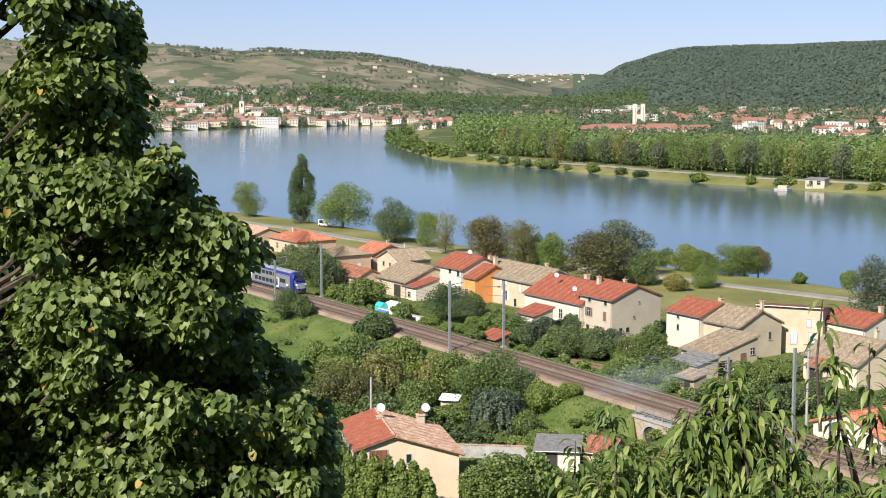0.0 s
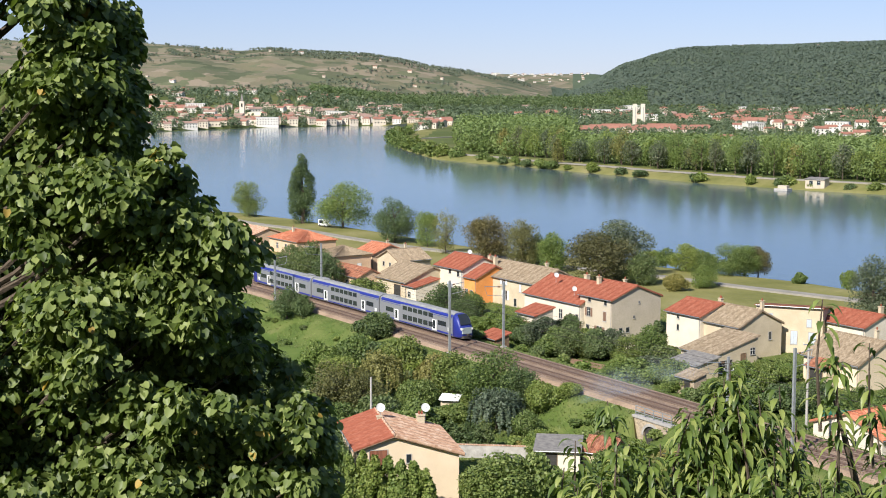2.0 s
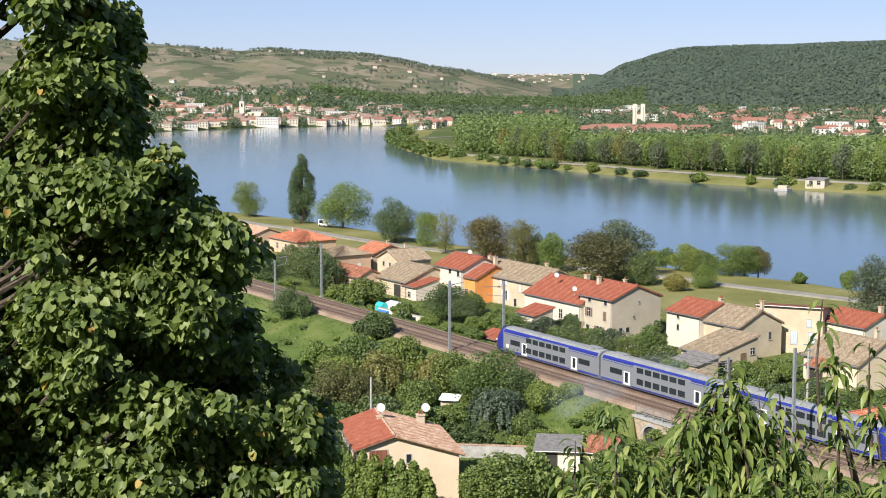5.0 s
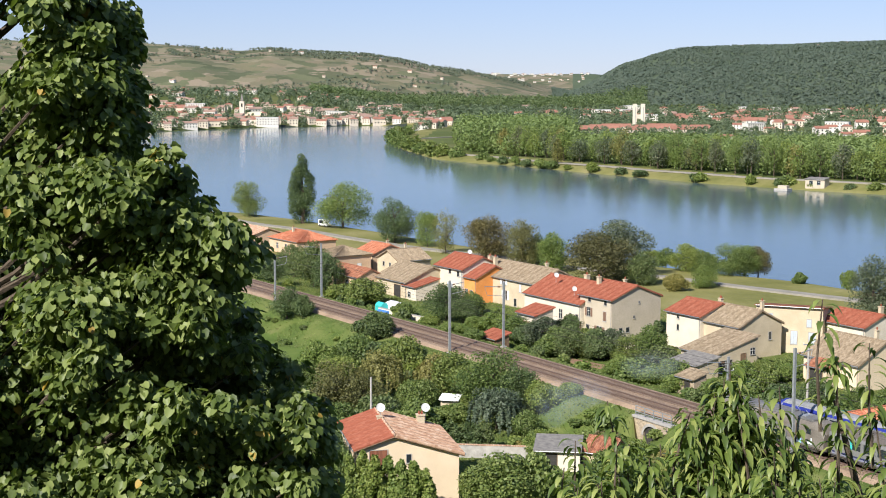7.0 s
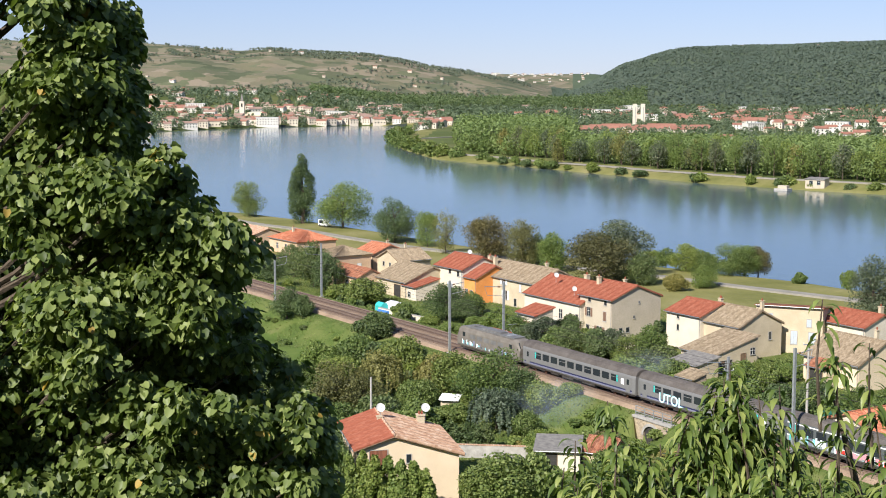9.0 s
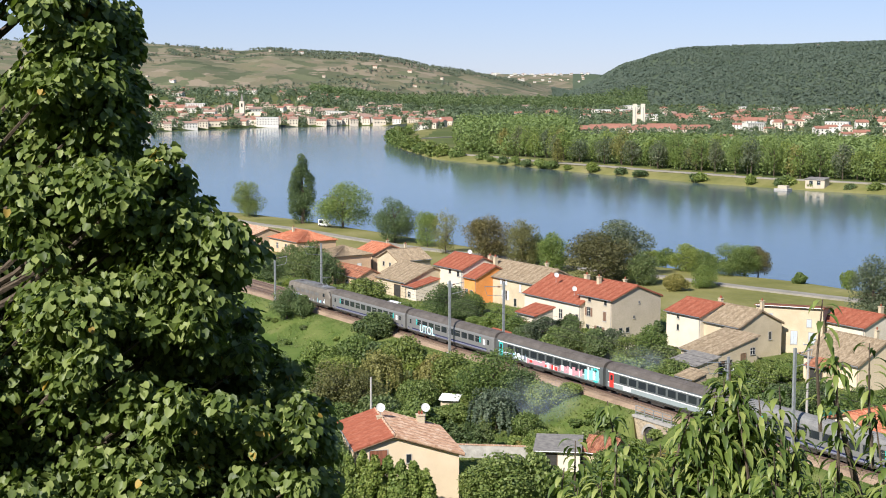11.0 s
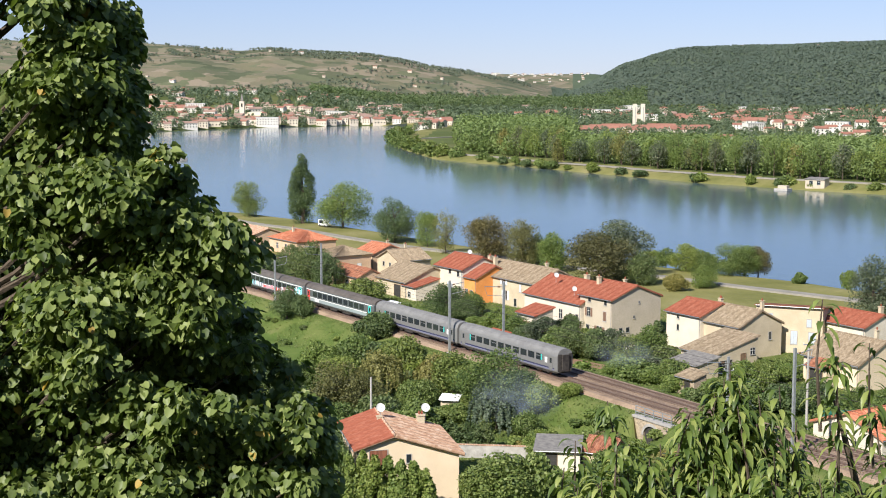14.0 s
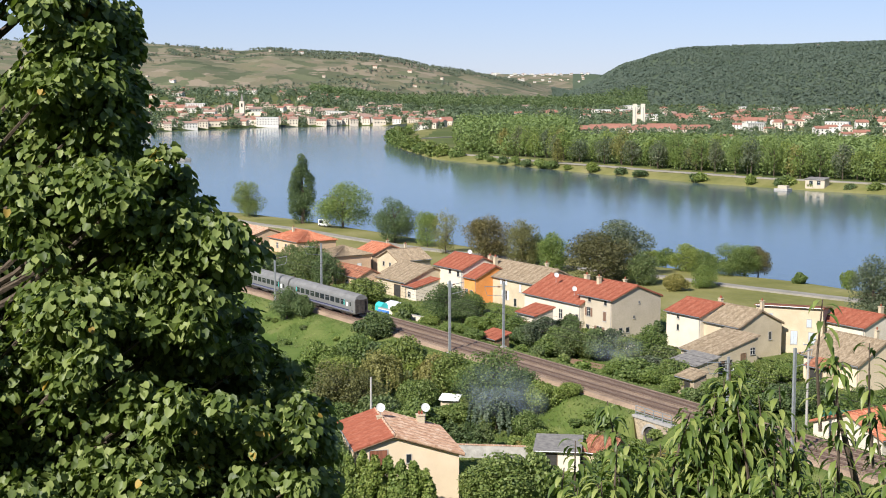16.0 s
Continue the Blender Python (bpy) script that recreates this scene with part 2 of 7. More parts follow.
class Shape:
    """Collects boxes, prisms and tubes into one mesh."""

    def __init__(self):
        self.v, self.f = [], []

    def add(self, verts, faces):
        k = len(self.v)
        self.v += [tuple(p) for p in verts]
        self.f += [tuple(i + k for i in q) for q in faces]
        return self

    def box(self, x0, y0, z0, x1, y1, z1, bevel=0.0):
        if bevel:
            b = bevel
            ring = [(x0 + b, y0), (x1 - b, y0), (x1, y0 + b), (x1, y1 - b), (x1 - b, y1), (x0 + b, y1), (x0, y1 - b), (x0, y0 + b)]
            return self.prism(ring, z0, z1)
        vs = [(x, y, z) for z in (z0, z1) for x, y in ((x0, y0), (x1, y0), (x1, y1), (x0, y1))]
        return self.add(vs, [(0, 3, 2, 1), (4, 5, 6, 7), (0, 1, 5, 4), (1, 2, 6, 5), (2, 3, 7, 6), (3, 0, 4, 7)])

    def prism(self, ring, z0, z1, top=1.0):
        n = len(ring)
        cx, cy = sum(p[0] for p in ring) / n, sum(p[1] for p in ring) / n
        vs = [(x, y, z0) for x, y in ring] + [(cx + (x - cx) * top, cy + (y - cy) * top, z1) for x, y in ring]
        return self.add(vs, [tuple(range(n - 1, -1, -1)), tuple(range(n, 2 * n))] + [(i, (i + 1) % n, n + (i + 1) % n, n + i) for i in range(n)])

    def along_x(self, ring, x0, x1):
        """ring: (y, z) points, anticlockwise seen from +x."""
        n = len(ring)
        vs = [(x0, y, z) for y, z in ring] + [(x1, y, z) for y, z in ring]
        return self.add(vs, [tuple(range(n - 1, -1, -1)), tuple(range(n, 2 * n))] + [(i, (i + 1) % n, n + (i + 1) % n, n + i) for i in range(n)])

    def along_y(self, ring, y0, y1):
        n = len(ring)
        vs = [(x, y0, z) for x, z in ring] + [(x, y1, z) for x, z in ring]
        return self.add(vs, [tuple(range(n)), tuple(range(2 * n - 1, n - 1, -1))] + [(i, n + i, n + (i + 1) % n, (i + 1) % n) for i in range(n)])

    def tube(self, pts, radii, sides=6):
        pts = [Vector(p) for p in pts]
        rings = []
        for i, p in enumerate(pts):
            d = (pts[min(i + 1, len(pts) - 1)] - pts[max(i - 1, 0)]).normalized()
            u = d.orthogonal().normalized() if abs(d.z) > 0.99 else d.cross(Vector((0, 0, 1))).normalized()
            w = d.cross(u)
            r = radii[i] if isinstance(radii, (list, tuple)) else radii
            rings.append([p + (u * math.cos(a) + w * math.sin(a)) * r for a in [2 * math.pi * k / sides for k in range(sides)]])
        vs = [q for r in rings for q in r]
        fs = [(i * sides + k, i * sides + (k + 1) % sides, (i + 1) * sides + (k + 1) % sides, (i + 1) * sides + k) for i in range(len(pts) - 1) for k in range(sides)]
        fs += [tuple(range(sides - 1, -1, -1)), tuple(range((len(pts) - 1) * sides, len(pts) * sides))]
        return self.add(vs, fs)

    def put(self, name, mat, parent=None, label="", smooth=False):
        return link_mesh(name, self.v, self.f, mat, parent, smooth, label)


def thing(name, m, label, category, group="", kind=""):
    ob = new(name)
    ob.matrix_basis = m
    ob.empty_display_size = 0.3
    return tagged(ob, label, category, group, kind)


# ---- the lie of the land ----
def track_x(y):
    return -1.79e-4 * y * y - 0.5402 * y + 131.0


Y_TAB = np.linspace(-300, 700, 4001)
S_TAB = np.concatenate([[0], np.cumsum(np.hypot(np.diff(Y_TAB), np.diff(track_x(Y_TAB))))])


def on_track(s, off=0.0, z=0.0):
    """The place s metres along the line (growing towards the village's near end), off metres towards the river."""
    y = float(np.interp(-s, S_TAB, Y_TAB))
    k = -3.58e-4 * y - 0.5402
    e = Vector((-k, -1, 0)).normalized()
    return Vector((track_x(y), y, z)) + Vector((-e.y, e.x, 0)) * off, e


def off_track(x, y):
    k = -3.58e-4 * y - 0.5402
    return (x - track_x(y)) / np.sqrt(1 + k * k)


FAR = np.array([(5000, -1500), (600, 180), (300, 470), (176, 577), (146, 606), (116, 639), (85, 687), (61, 728), (35, 771), (14, 796), (-8, 835), (-30, 955),
                (-41, 1067), (-30, 1240), (-8, 1390), (-80, 1422), (-177, 1357), (-245, 1257), (-330, 1200), (-900, 1100), (-5200, 600), (-5200, 6000), (5200, 6000)], float)
NEAR = np.array([(-5200, -5200), (-5200, 300), (-900, 1000), (-400, 860), (-200, 628), (-73, 499), (-48, 479), (-35, 466), (-18, 443), (-5, 424), (8, 404), (29, 378), (58, 357), (73, 339), (84, 331), (92, 322), (99, 309), (155, 258), (300, 90), (700, -400), (5200, -3500), (5200, -5200)], float)


def inside(poly, x, y):
    """Signed distance to a polygon: positive within."""
    x, y = np.asarray(x, float), np.asarray(y, float)
    best, odd = np.full(x.shape, 1e18), np.zeros(x.shape, bool)
    for (ax, ay), (bx, by) in zip(poly, np.roll(poly, -1, 0)):
        dx, dy = bx - ax, by - ay
        t = np.clip(((x - ax) * dx + (y - ay) * dy) / (dx * dx + dy * dy), 0, 1)
        best = np.minimum(best, (x - ax - t * dx) ** 2 + (y - ay - t * dy) ** 2)
        if ay != by:
            odd ^= ((ay > y) != (by > y)) & (x < (bx - ax) * (y - ay) / (by - ay) + ax)
    return np.where(odd, 1, -1) * np.sqrt(best)


def step(a, b, v):
    t = np.clip((v - a) / (b - a), 0, 1)
    return t * t * (3 - 2 * t)


WATER = -6.0
# ridge heights by bearing (x over y from the viewpoint)
LEFT_A = np.array([-2.0, -0.5, -0.24, -0.19, -0.14, -0.118, -0.088, -0.052, -0.033, -0.009, 0.026, 0.045, 0.07, 0.1])
LEFT_Z = np.array([80, 130, 110, 106, 94, 98, 92, 86, 77, 64, 49, 38, 18, 0])
RIGHT_A = np.array([0.06, 0.094, 0.108, 0.123, 0.147, 0.166, 0.20, 0.232, 0.27, 0.306, 0.5, 2.0])
RIGHT_Z = np.array([-10, 12, 38, 64, 84, 95, 98, 102, 107, 108, 120, 110])
END_A = np.array([-0.1, 0.0, 0.03, 0.06, 0.1, 0.13, 0.2])
END_Z = np.array([30, 44, 53, 50, 53, 40, 30])


def wob(x, y, s, k):
    return np.sin(x * s + k + 1.7 * np.sin(y * s * 0.7 + k)) * np.sin(y * s * 1.3 - k + 1.3 * np.sin(x * s * 0.9))


def land(x, y):
    """Height of the ground and its kind: 0 grass, 1 meadow, 2 bank, 3 valley floor, 4 vineyard hill, 5 wooded hill, 6 bed."""
    x, y = np.atleast_1d(np.asarray(x, float)), np.atleast_1d(np.asarray(y, float))
    d = off_track(x, y)
    dn, df = inside(NEAR, x, y), inside(FAR, x, y)
    z = np.full(x.shape, -9.5)
    kind = np.full(x.shape, 6)
    # near shore
    flat = np.where(d > 0, -3.0, -4.6) + 0.25 * wob(x, y, 0.06, 1)
    near = WATER - 2.5 + (flat - WATER + 2.5) * step(-6, 22, dn)
    near = np.maximum(near, 37.4 - 0.56 * np.maximum(y, -60) - 0.1 * np.abs(x))
    bed = -0.75
    near = bed + (near - bed) * step(4.6, 13.0, np.abs(d))
    s = (x - 30.4) * 0.518 - (y - 176.0) * 0.855
    cut = (np.abs(s) < 2.9) & (d < -5.3) & (d > -17)
    near = np.where(cut, np.minimum(near, -4.5), near)
    m = dn > -6
    z[m], kind[m] = near[m], np.where(dn[m] < 78, 2, 0)
    mead = m & (d < -13 + 3 * wob(x, y, 0.15, 2)) & (d > -36 + 5 * wob(x, y, 0.12, 6)) & (y > 226 + 6 * wob(x, y, 0.2, 3)) & (y < 290)
    kind[mead] = 1
    # far shore
    r, a = np.hypot(x, y), x / np.maximum(y, 1)
    a = np.where(y < 1, np.sign(x) * 3, a)
    far = WATER - 2.5 + 5.0 * step(-8, 14, df) + 0.3 * wob(x, y, 0.03, 2)
    rise = np.clip(y - 1440, 0, 420) * 0.055 * step(0.0, -0.12, a)
    hl = np.interp(a, LEFT_A, LEFT_Z) + 4
    hr = np.interp(a, RIGHT_A, RIGHT_Z) + 4
    he = np.interp(a, END_A, END_Z) + 4
    gul = 1 + 0.10 * wob(x, y, 0.006, 3) + 0.05 * wob(x, y, 0.017, 5)
    tl = np.clip((r - 2250) / 750, 0, 1)
    tr = np.clip((r - 2150) / 950, 0, 1)
    left = hl * np.sin(tl * math.pi / 2) * (gul * (1 - tl ** 6) + tl ** 6)
    right = hr * np.sin(tr * math.pi / 2) * (gul * (1 - tr ** 6) + tr ** 6)
    end = he * step(3700, 4550, r)
    hill = np.maximum(np.maximum(left, right), np.maximum(end, rise))
    m = df > -8
    z[m] = (far + hill * step(40, 200, df))[m]
    kind[m] = np.where((df[m] < 24) & (x[m] > -70), 2, 3)
    kind[m & (left > 6) & (left >= right)] = 4
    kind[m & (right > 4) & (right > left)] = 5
    return z, kind


def gz(x, y):
    return float(land(x, y)[0][0])


def build_ground():
    rs = np.concatenate([np.geomspace(2.5, 118, 40), np.arange(120, 330, 1.5), np.arange(330, 480, 3), np.geomspace(485, 4900, 150)])
    az = np.concatenate([np.linspace(-180, -24, 40)[:-1], np.linspace(-24, 24, 341), np.linspace(24, 180, 40)[1:-1]])
    A, R = np.meshgrid(np.radians(az), rs)
    X, Y = R * np.sin(A), R * np.cos(A)
    Z, K = land(X.ravel(), Y.ravel())
    nr, na = len(rs), len(az)
    i = np.arange((nr - 1) * na).reshape(nr - 1, na)
    j = np.roll(i, -1, 1)
    q = np.stack([i, j, j + na, i + na], -1).reshape(-1, 4)
    V = np.column_stack([X.ravel(), Y.ravel(), Z])
    centre = len(V)
    V = np.vstack([V, [(0, 0, Z[:na].mean())]])
    me = bpy.data.meshes.new("ground")
    tri = np.stack([np.full(na, centre), np.roll(np.arange(na), -1), np.arange(na)], -1)
    me.vertices.add(len(V))
    me.vertices.foreach_set("co", V.astype(np.float32).ravel())
    me.loops.add(len(q) * 4 + na * 3)
    me.loops.foreach_set("vertex_index", np.concatenate([q[:, ::-1].ravel(), tri.ravel()]).astype(np.int32))
    me.polygons.add(len(q) + na)
    me.polygons.foreach_set("loop_start", np.concatenate([np.arange(len(q)) * 4, len(q) * 4 + np.arange(na) * 3]).astype(np.int32))
    for k in ("grass", "meadow", "bank", "far_land", "vineyard", "hazed_wood_hill", "bed"):
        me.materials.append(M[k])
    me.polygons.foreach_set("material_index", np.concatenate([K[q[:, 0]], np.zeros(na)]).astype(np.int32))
    me.polygons.foreach_set("use_smooth", np.ones(len(q) + na, dtype=bool))
    me.update(calc_edges=True)
    me.validate()
    return tagged(new("ground", me), "grassy valley floor rising to vineyard and wooded hills", "ground", "", "structure")


build_ground()


def build_water():
    m, n, l, p = material("river_water", 0.1, 0, 0.5)
    p.inputs["IOR"].default_value = 1.33
    co = n.new("ShaderNodeTexCoord").outputs["Object"]
    big = noise_tex(n, l, 0.006, 4, 0.5, co)
    l.new(ramp(n, l, big, [(0.3, (0.075, 0.112, 0.122)), (0.7, (0.092, 0.13, 0.138))]), p.inputs["Base Color"])
    a = noise_tex(n, l, 0.35, 5, 0.6, co)
    bump(n, l, p, a, 0.05, 1.0)
    s = Shape().add([(-4800, 60, WATER), (1500, -1500, WATER), (1500, 1700, WATER), (-4800, 1700, WATER)], [(0, 1, 2, 3)])
    ob = s.put("water", m)
    tagged(ob, "calm blue river water with faint ripples", "river", "", "structure")


build_water()


# ---- railway ----
def sweep(name, ring, mat, s0, s1, stepm, off=0.0, parent=None, label=""):
    """A profile (off, z) swept along the line."""
    ss = np.arange(s0, s1, stepm)
    vs, fs, n = [], [], len(ring)
    for s in ss:
        for o, z in ring:
            p, e = on_track(s, off + o)
            vs.append((p.x, p.y, z))
    for i in range(len(ss) - 1):
        for k in range(n):
            a, b = i * n + k, i * n + (k + 1) % n
            fs.append((a, b, b + n, a + n))
    return link_mesh(name, vs, fs, mat, parent, False, label)


S0, S1 = -860, -70
TRK = 1.85
line = thing("railway_track", pose(0, 0, 0), "double railway track on brown ballast with rusty rails", "railway", "", "structure")
sweep("ballast_bed", [(-4.6, -1.1), (4.6, -1.1), (3.9, -0.28), (-3.9, -0.28)], M["ballast"], S0, S1, 4, 0, line)
for o in (-TRK - 0.7525, -TRK + 0.7525, TRK - 0.7525, TRK + 0.7525):
    sweep("rail", [(-0.07, -0.17), (0.07, -0.17), (0.07, -0.13), (0.035, -0.05), (0.037, 0.0), (-0.037, 0.0), (-0.035, -0.05), (-0.07, -0.13)], M["rail"], S0, S1, 4, o, line)
sl = Shape()
for i in range(520):
    for o in (-TRK, TRK):
        p, e = on_track(-690 + i * 0.62, o)
        nrm = Vector((-e.y, e.x, 0))
        c = [p + nrm * sy * 1.3 + e * sx * 0.13 for sx, sy in ((-1, -1), (1, -1), (1, 1), (-1, 1))]
        sl.add([(q.x, q.y, z) for z in (-0.32, -0.16) for q in c], [(4, 5, 6, 7), (0, 1, 5, 4), (1, 2, 6, 5), (2, 3, 7, 6), (3, 0, 4, 7)])
tagged(sl.put("sleepers", M["sleeper"], line), kind="stuff")


# ---- houses ----
def opening(parent, face, L, D, pos, z, w, h, shutter=None, kind="window", shut=False, mat=None):
    """A window or door in a facade: frame, sill, pane and shutters, set into the wall's face. face f: towards the line, r: the near gable."""
    if face == "f":
        m = pose(-L / 2 + pos * L, -D / 2, z)
    elif face == "r":
        m = pose(L / 2, -D / 2 + pos * D, z, 0, 0, 90)
    else:
        m = pose(-L / 2, -D / 2 + pos * D, z, 0, 0, -90)
    t = 0.07
    fr = Shape()
    fr.box(-w / 2 - t, -0.05, -t, -w / 2, 0.06, h + t).box(w / 2, -0.05, -t, w / 2 + t, 0.06, h + t)
    fr.box(-w / 2, -0.05, h, w / 2, 0.06, h + t).box(-w / 2 - 0.12, -0.1, -0.12, w / 2 + 0.12, 0.06, -0.001)
    win = fr.put(kind, M["concrete"] if kind == "window" else M["wood"], parent)
    win.matrix_local = m
    if shut:
        for k in (0, 1):
            x0 = -w / 2 + k * w / 2
            sh = Shape().box(x0 + 0.01, -0.045, 0.01, x0 + w / 2 - 0.01, -0.004, h - 0.01)
            for j in range(5):
                sh.box(x0 + 0.06, -0.06, 0.1 + j * (h - 0.2) / 5, x0 + w / 2 - 0.06, -0.045, 0.1 + (j + 0.6) * (h - 0.2) / 5)
            sh.put("shutter", shutter, win)
    else:
        # Given M["dark"], this is a flat sheet painting the shade of an opening.
        Shape().box(-w / 2, -0.012, 0, w / 2, 0.05, h).put("pane" if kind == "window" else "door_leaf", mat or (M["glass"] if kind == "window" else M["wood"]), win)
        if kind == "window" and w >= 0.85:
            bar = Shape().box(-0.02, -0.035, 0, 0.02, -0.013, h)
            bar.box(-w / 2, -0.035, h * 0.6, -0.021, -0.013, h * 0.6 + 0.04).box(0.021, -0.035, h * 0.6, w / 2, -0.013, h * 0.6 + 0.04)
            bar.put("glazing_bar", M["paint_white"], win)
        if shutter:
            for sx in (-1, 1):
                x0 = sx * (w / 2 + t + 0.01)
                x1 = x0 + sx * w * 0.5
                sh = Shape().box(min(x0, x1), -0.07, 0, max(x0, x1), -0.012, h)
                for j in range(5):
                    sh.box(min(x0, x1) + 0.05, -0.09, 0.1 + j * (h - 0.2) / 5, max(x0, x1) - 0.05, -0.07, 0.1 + (j + 0.6) * (h - 0.2) / 5)
                sh.put("shutter", shutter, win)
    return win


def slab(parent, pts, mat, thick=0.16, rows=0, name="roof_slope"):
    """A roof plane through four points (eave left, eave right, ridge right, ridge left) with its own frame: x along the eave, y up the slope, canal tiles in relief."""
    a, b, c, d = [Vector(p) for p in pts]
    ex = (b - a).normalized()
    nz = ex.cross(d - a).normalized()
    ey = nz.cross(ex)
    m = Matrix((ex, ey, nz)).transposed().to_4x4()
    m.translation = a
    inv = m.inverted()
    q = [inv @ p for p in (a, b, c, d)]
    s = Shape()
    s.add([(p.x, p.y, z) for z in (-thick, 0) for p in q], [(3, 2, 1, 0), (4, 5, 6, 7), (0, 1, 5, 4), (1, 2, 6, 5), (2, 3, 7, 6), (3, 0, 4, 7)])
    if rows:
        n = max(2, int((b - a).length / 0.24))
        s, vs = Shape(), []
        for i in range(2 * n + 1):
            t = i / (2 * n)
            up = 0.085 if i % 2 else 0.0
            for p in (q[0].lerp(q[1], t), q[3].lerp(q[2], t)):
                vs += [(p.x, p.y, up), (p.x, p.y, -thick)]
        fs = []
        for i in range(2 * n):
            k = i * 4
            fs += [(k, k + 4, k + 6, k + 2), (k + 1, k + 3, k + 7, k + 5), (k, k + 1, k + 5, k + 4), (k + 2, k + 6, k + 7, k + 3)]
        k = 8 * n
        fs += [(0, 2, 3, 1), (k, k + 1, k + 3, k + 2)]
        s.add(vs, fs)
    ob = s.put(name, mat, parent)
    ob.matrix_local = m
    return ob


def chimney(parent, x, y, z, h=1.2, w=0.5, pots=1):
    s = Shape().box(x - w / 2, y - w / 2, z - 1.0, x + w / 2, y + w / 2, z + h).box(x - w / 2 - 0.08, y - w / 2 - 0.08, z + h, x + w / 2 + 0.08, y + w / 2 + 0.08, z + h + 0.12)
    c = s.put("chimney", M["beige"], parent)
    for k in range(pots):
        Shape().tube([(x + (k - (pots - 1) / 2) * 0.3, y, z + h + 0.1), (x + (k - (pots - 1) / 2) * 0.3, y, z + h + 0.5)], [0.13, 0.1], 8).put("chimney_pot", M["red_roof"], c)
    return c


def house(x, y, ang, L, D, zg, h, rise, roof, wall, kind="gable", label="", openings=(), chimneys=(), over=0.4, name="house", rows=1, hipped=0.35, ridge=0.0, drop=0.0, roof_far=None):
    """x, y: the near corner on the line's side; ang: the way of the long front. Local x runs along the front, y away from the line."""
    c, s = math.cos(radians(ang)), math.sin(radians(ang))
    cx, cy = x - c * L / 2 - s * D / 2, y - s * L / 2 + c * D / 2
    ob = thing(name, pose(cx, cy, zg, 0, 0, ang), label, "house")
    deep = 2.0
    lx, ly = L / 2, D / 2
    w = Shape()
    if kind == "gable":
        w.along_x([(-ly, -deep), (ly, -deep), (ly, h), (0, h + rise), (-ly, h)], -lx, lx)
    elif kind == "cross":
        w.along_y([(-lx, -deep), (lx, -deep), (lx, h - drop), (ridge, h + rise), (-lx, h)], -ly, ly)
    elif kind == "mono":
        w.along_x([(-ly, -deep), (ly, -deep), (ly, h + rise), (-ly, h)], -lx, lx)
    else:
        w.box(-lx, -ly, -deep, lx, ly, h)
    w.put("wall", wall, ob)
    o, lift = over, 0.05
    if kind == "gable":
        k = rise / ly
        zr = h + rise + lift
        for sy in (-1, 1):
            ye, ze = sy * (ly + o), h + lift - k * o
            xs = (-lx - o * 0.6, lx + o * 0.6) if sy < 0 else (lx + o * 0.6, -lx - o * 0.6)
            slab(ob, [(xs[0], ye, ze), (xs[1], ye, ze), (xs[1], 0, zr), (xs[0], 0, zr)], roof, rows=rows)
        Shape().tube([(-lx - o * 0.6, 0, zr + 0.02), (lx + o * 0.6, 0, zr + 0.02)], 0.14, 8).put("ridge_tiles", roof, ob)
        g = Shape().tube([(-lx - o * 0.6, -ly - o - 0.07, h - k * o - 0.06), (lx + o * 0.6, -ly - o - 0.07, h - k * o - 0.06)], 0.07, 6)
        g.put("gutter", M["zinc"], ob)
        Shape().tube([(lx - 0.15, -ly - 0.09, h - k * o - 0.1), (lx - 0.15, -ly - 0.09, -0.5)], 0.05, 6).put("downpipe", M["zinc"], ob)
        ft = Shape()
        for sy in (-1, 1):
            y0, z0 = sy * (ly + o), h + lift - k * o
            ft.tube([(lx + o * 0.6 - 0.06, y0, z0 - 0.24), (lx + o * 0.6 - 0.06, 0, zr - 0.24)], 0.09, 4)
        ft.put("bargeboard", M["wood"], ob)
    elif kind == "cross":
        zr = h + rise + lift
        for sx in (-1, 1):
            he = h - (drop if sx > 0 else 0)
            k = (h + rise - he) / abs(sx * lx - ridge)
            xe, ze = sx * (lx + o), he + lift - k * o
            ys = (-ly - o * 0.8, ly + o * 0.6) if sx > 0 else (ly + o * 0.6, -ly - o * 0.8)
            slab(ob, [(xe, ys[0], ze), (xe, ys[1], ze), (ridge, ys[1], zr), (ridge, ys[0], zr)], roof_far if (sx < 0 and roof_far) else roof, rows=rows)
            Shape().tube([(xe, -ly - o * 0.8 + 0.06, ze - 0.24), (ridge, -ly - o * 0.8 + 0.06, zr - 0.24)], 0.09, 4).put("bargeboard", M["wood"], ob)
            Shape().tube([(xe + sx * 0.07, -ly - o * 0.8, ze - 0.1), (xe + sx * 0.07, ly, ze - 0.1)], 0.07, 6).put("gutter", M["zinc"], ob)
        Shape().tube([(ridge, -ly - o * 0.8, zr + 0.02), (ridge, ly + o * 0.6, zr + 0.02)], 0.14, 8).put("ridge_tiles", roof, ob)
    elif kind == "mono":
        k = rise / D
        slab(ob, [(-lx - o * 0.5, -ly - o, h + lift - k * o), (lx + o * 0.5, -ly - o, h + lift - k * o), (lx + o * 0.5, ly + o, h + rise + lift + k * o), (-lx - o * 0.5, ly + o, h + rise + lift + k * o)], roof, rows=rows)
        Shape().tube([(-lx, -ly - o - 0.07, h - k * o - 0.05), (lx, -ly - o - 0.07, h - k * o - 0.05)], 0.07, 6).put("gutter", M["zinc"], ob)
    else:
        zr, zo, rr = h + rise + lift, h + lift - 0.1, max(0.2, lx - ly * (1 - hipped) * 1.2)
        P = [(-lx - o, -ly - o, zo), (lx + o, -ly - o, zo), (lx + o, ly + o, zo), (-lx - o, ly + o, zo)]
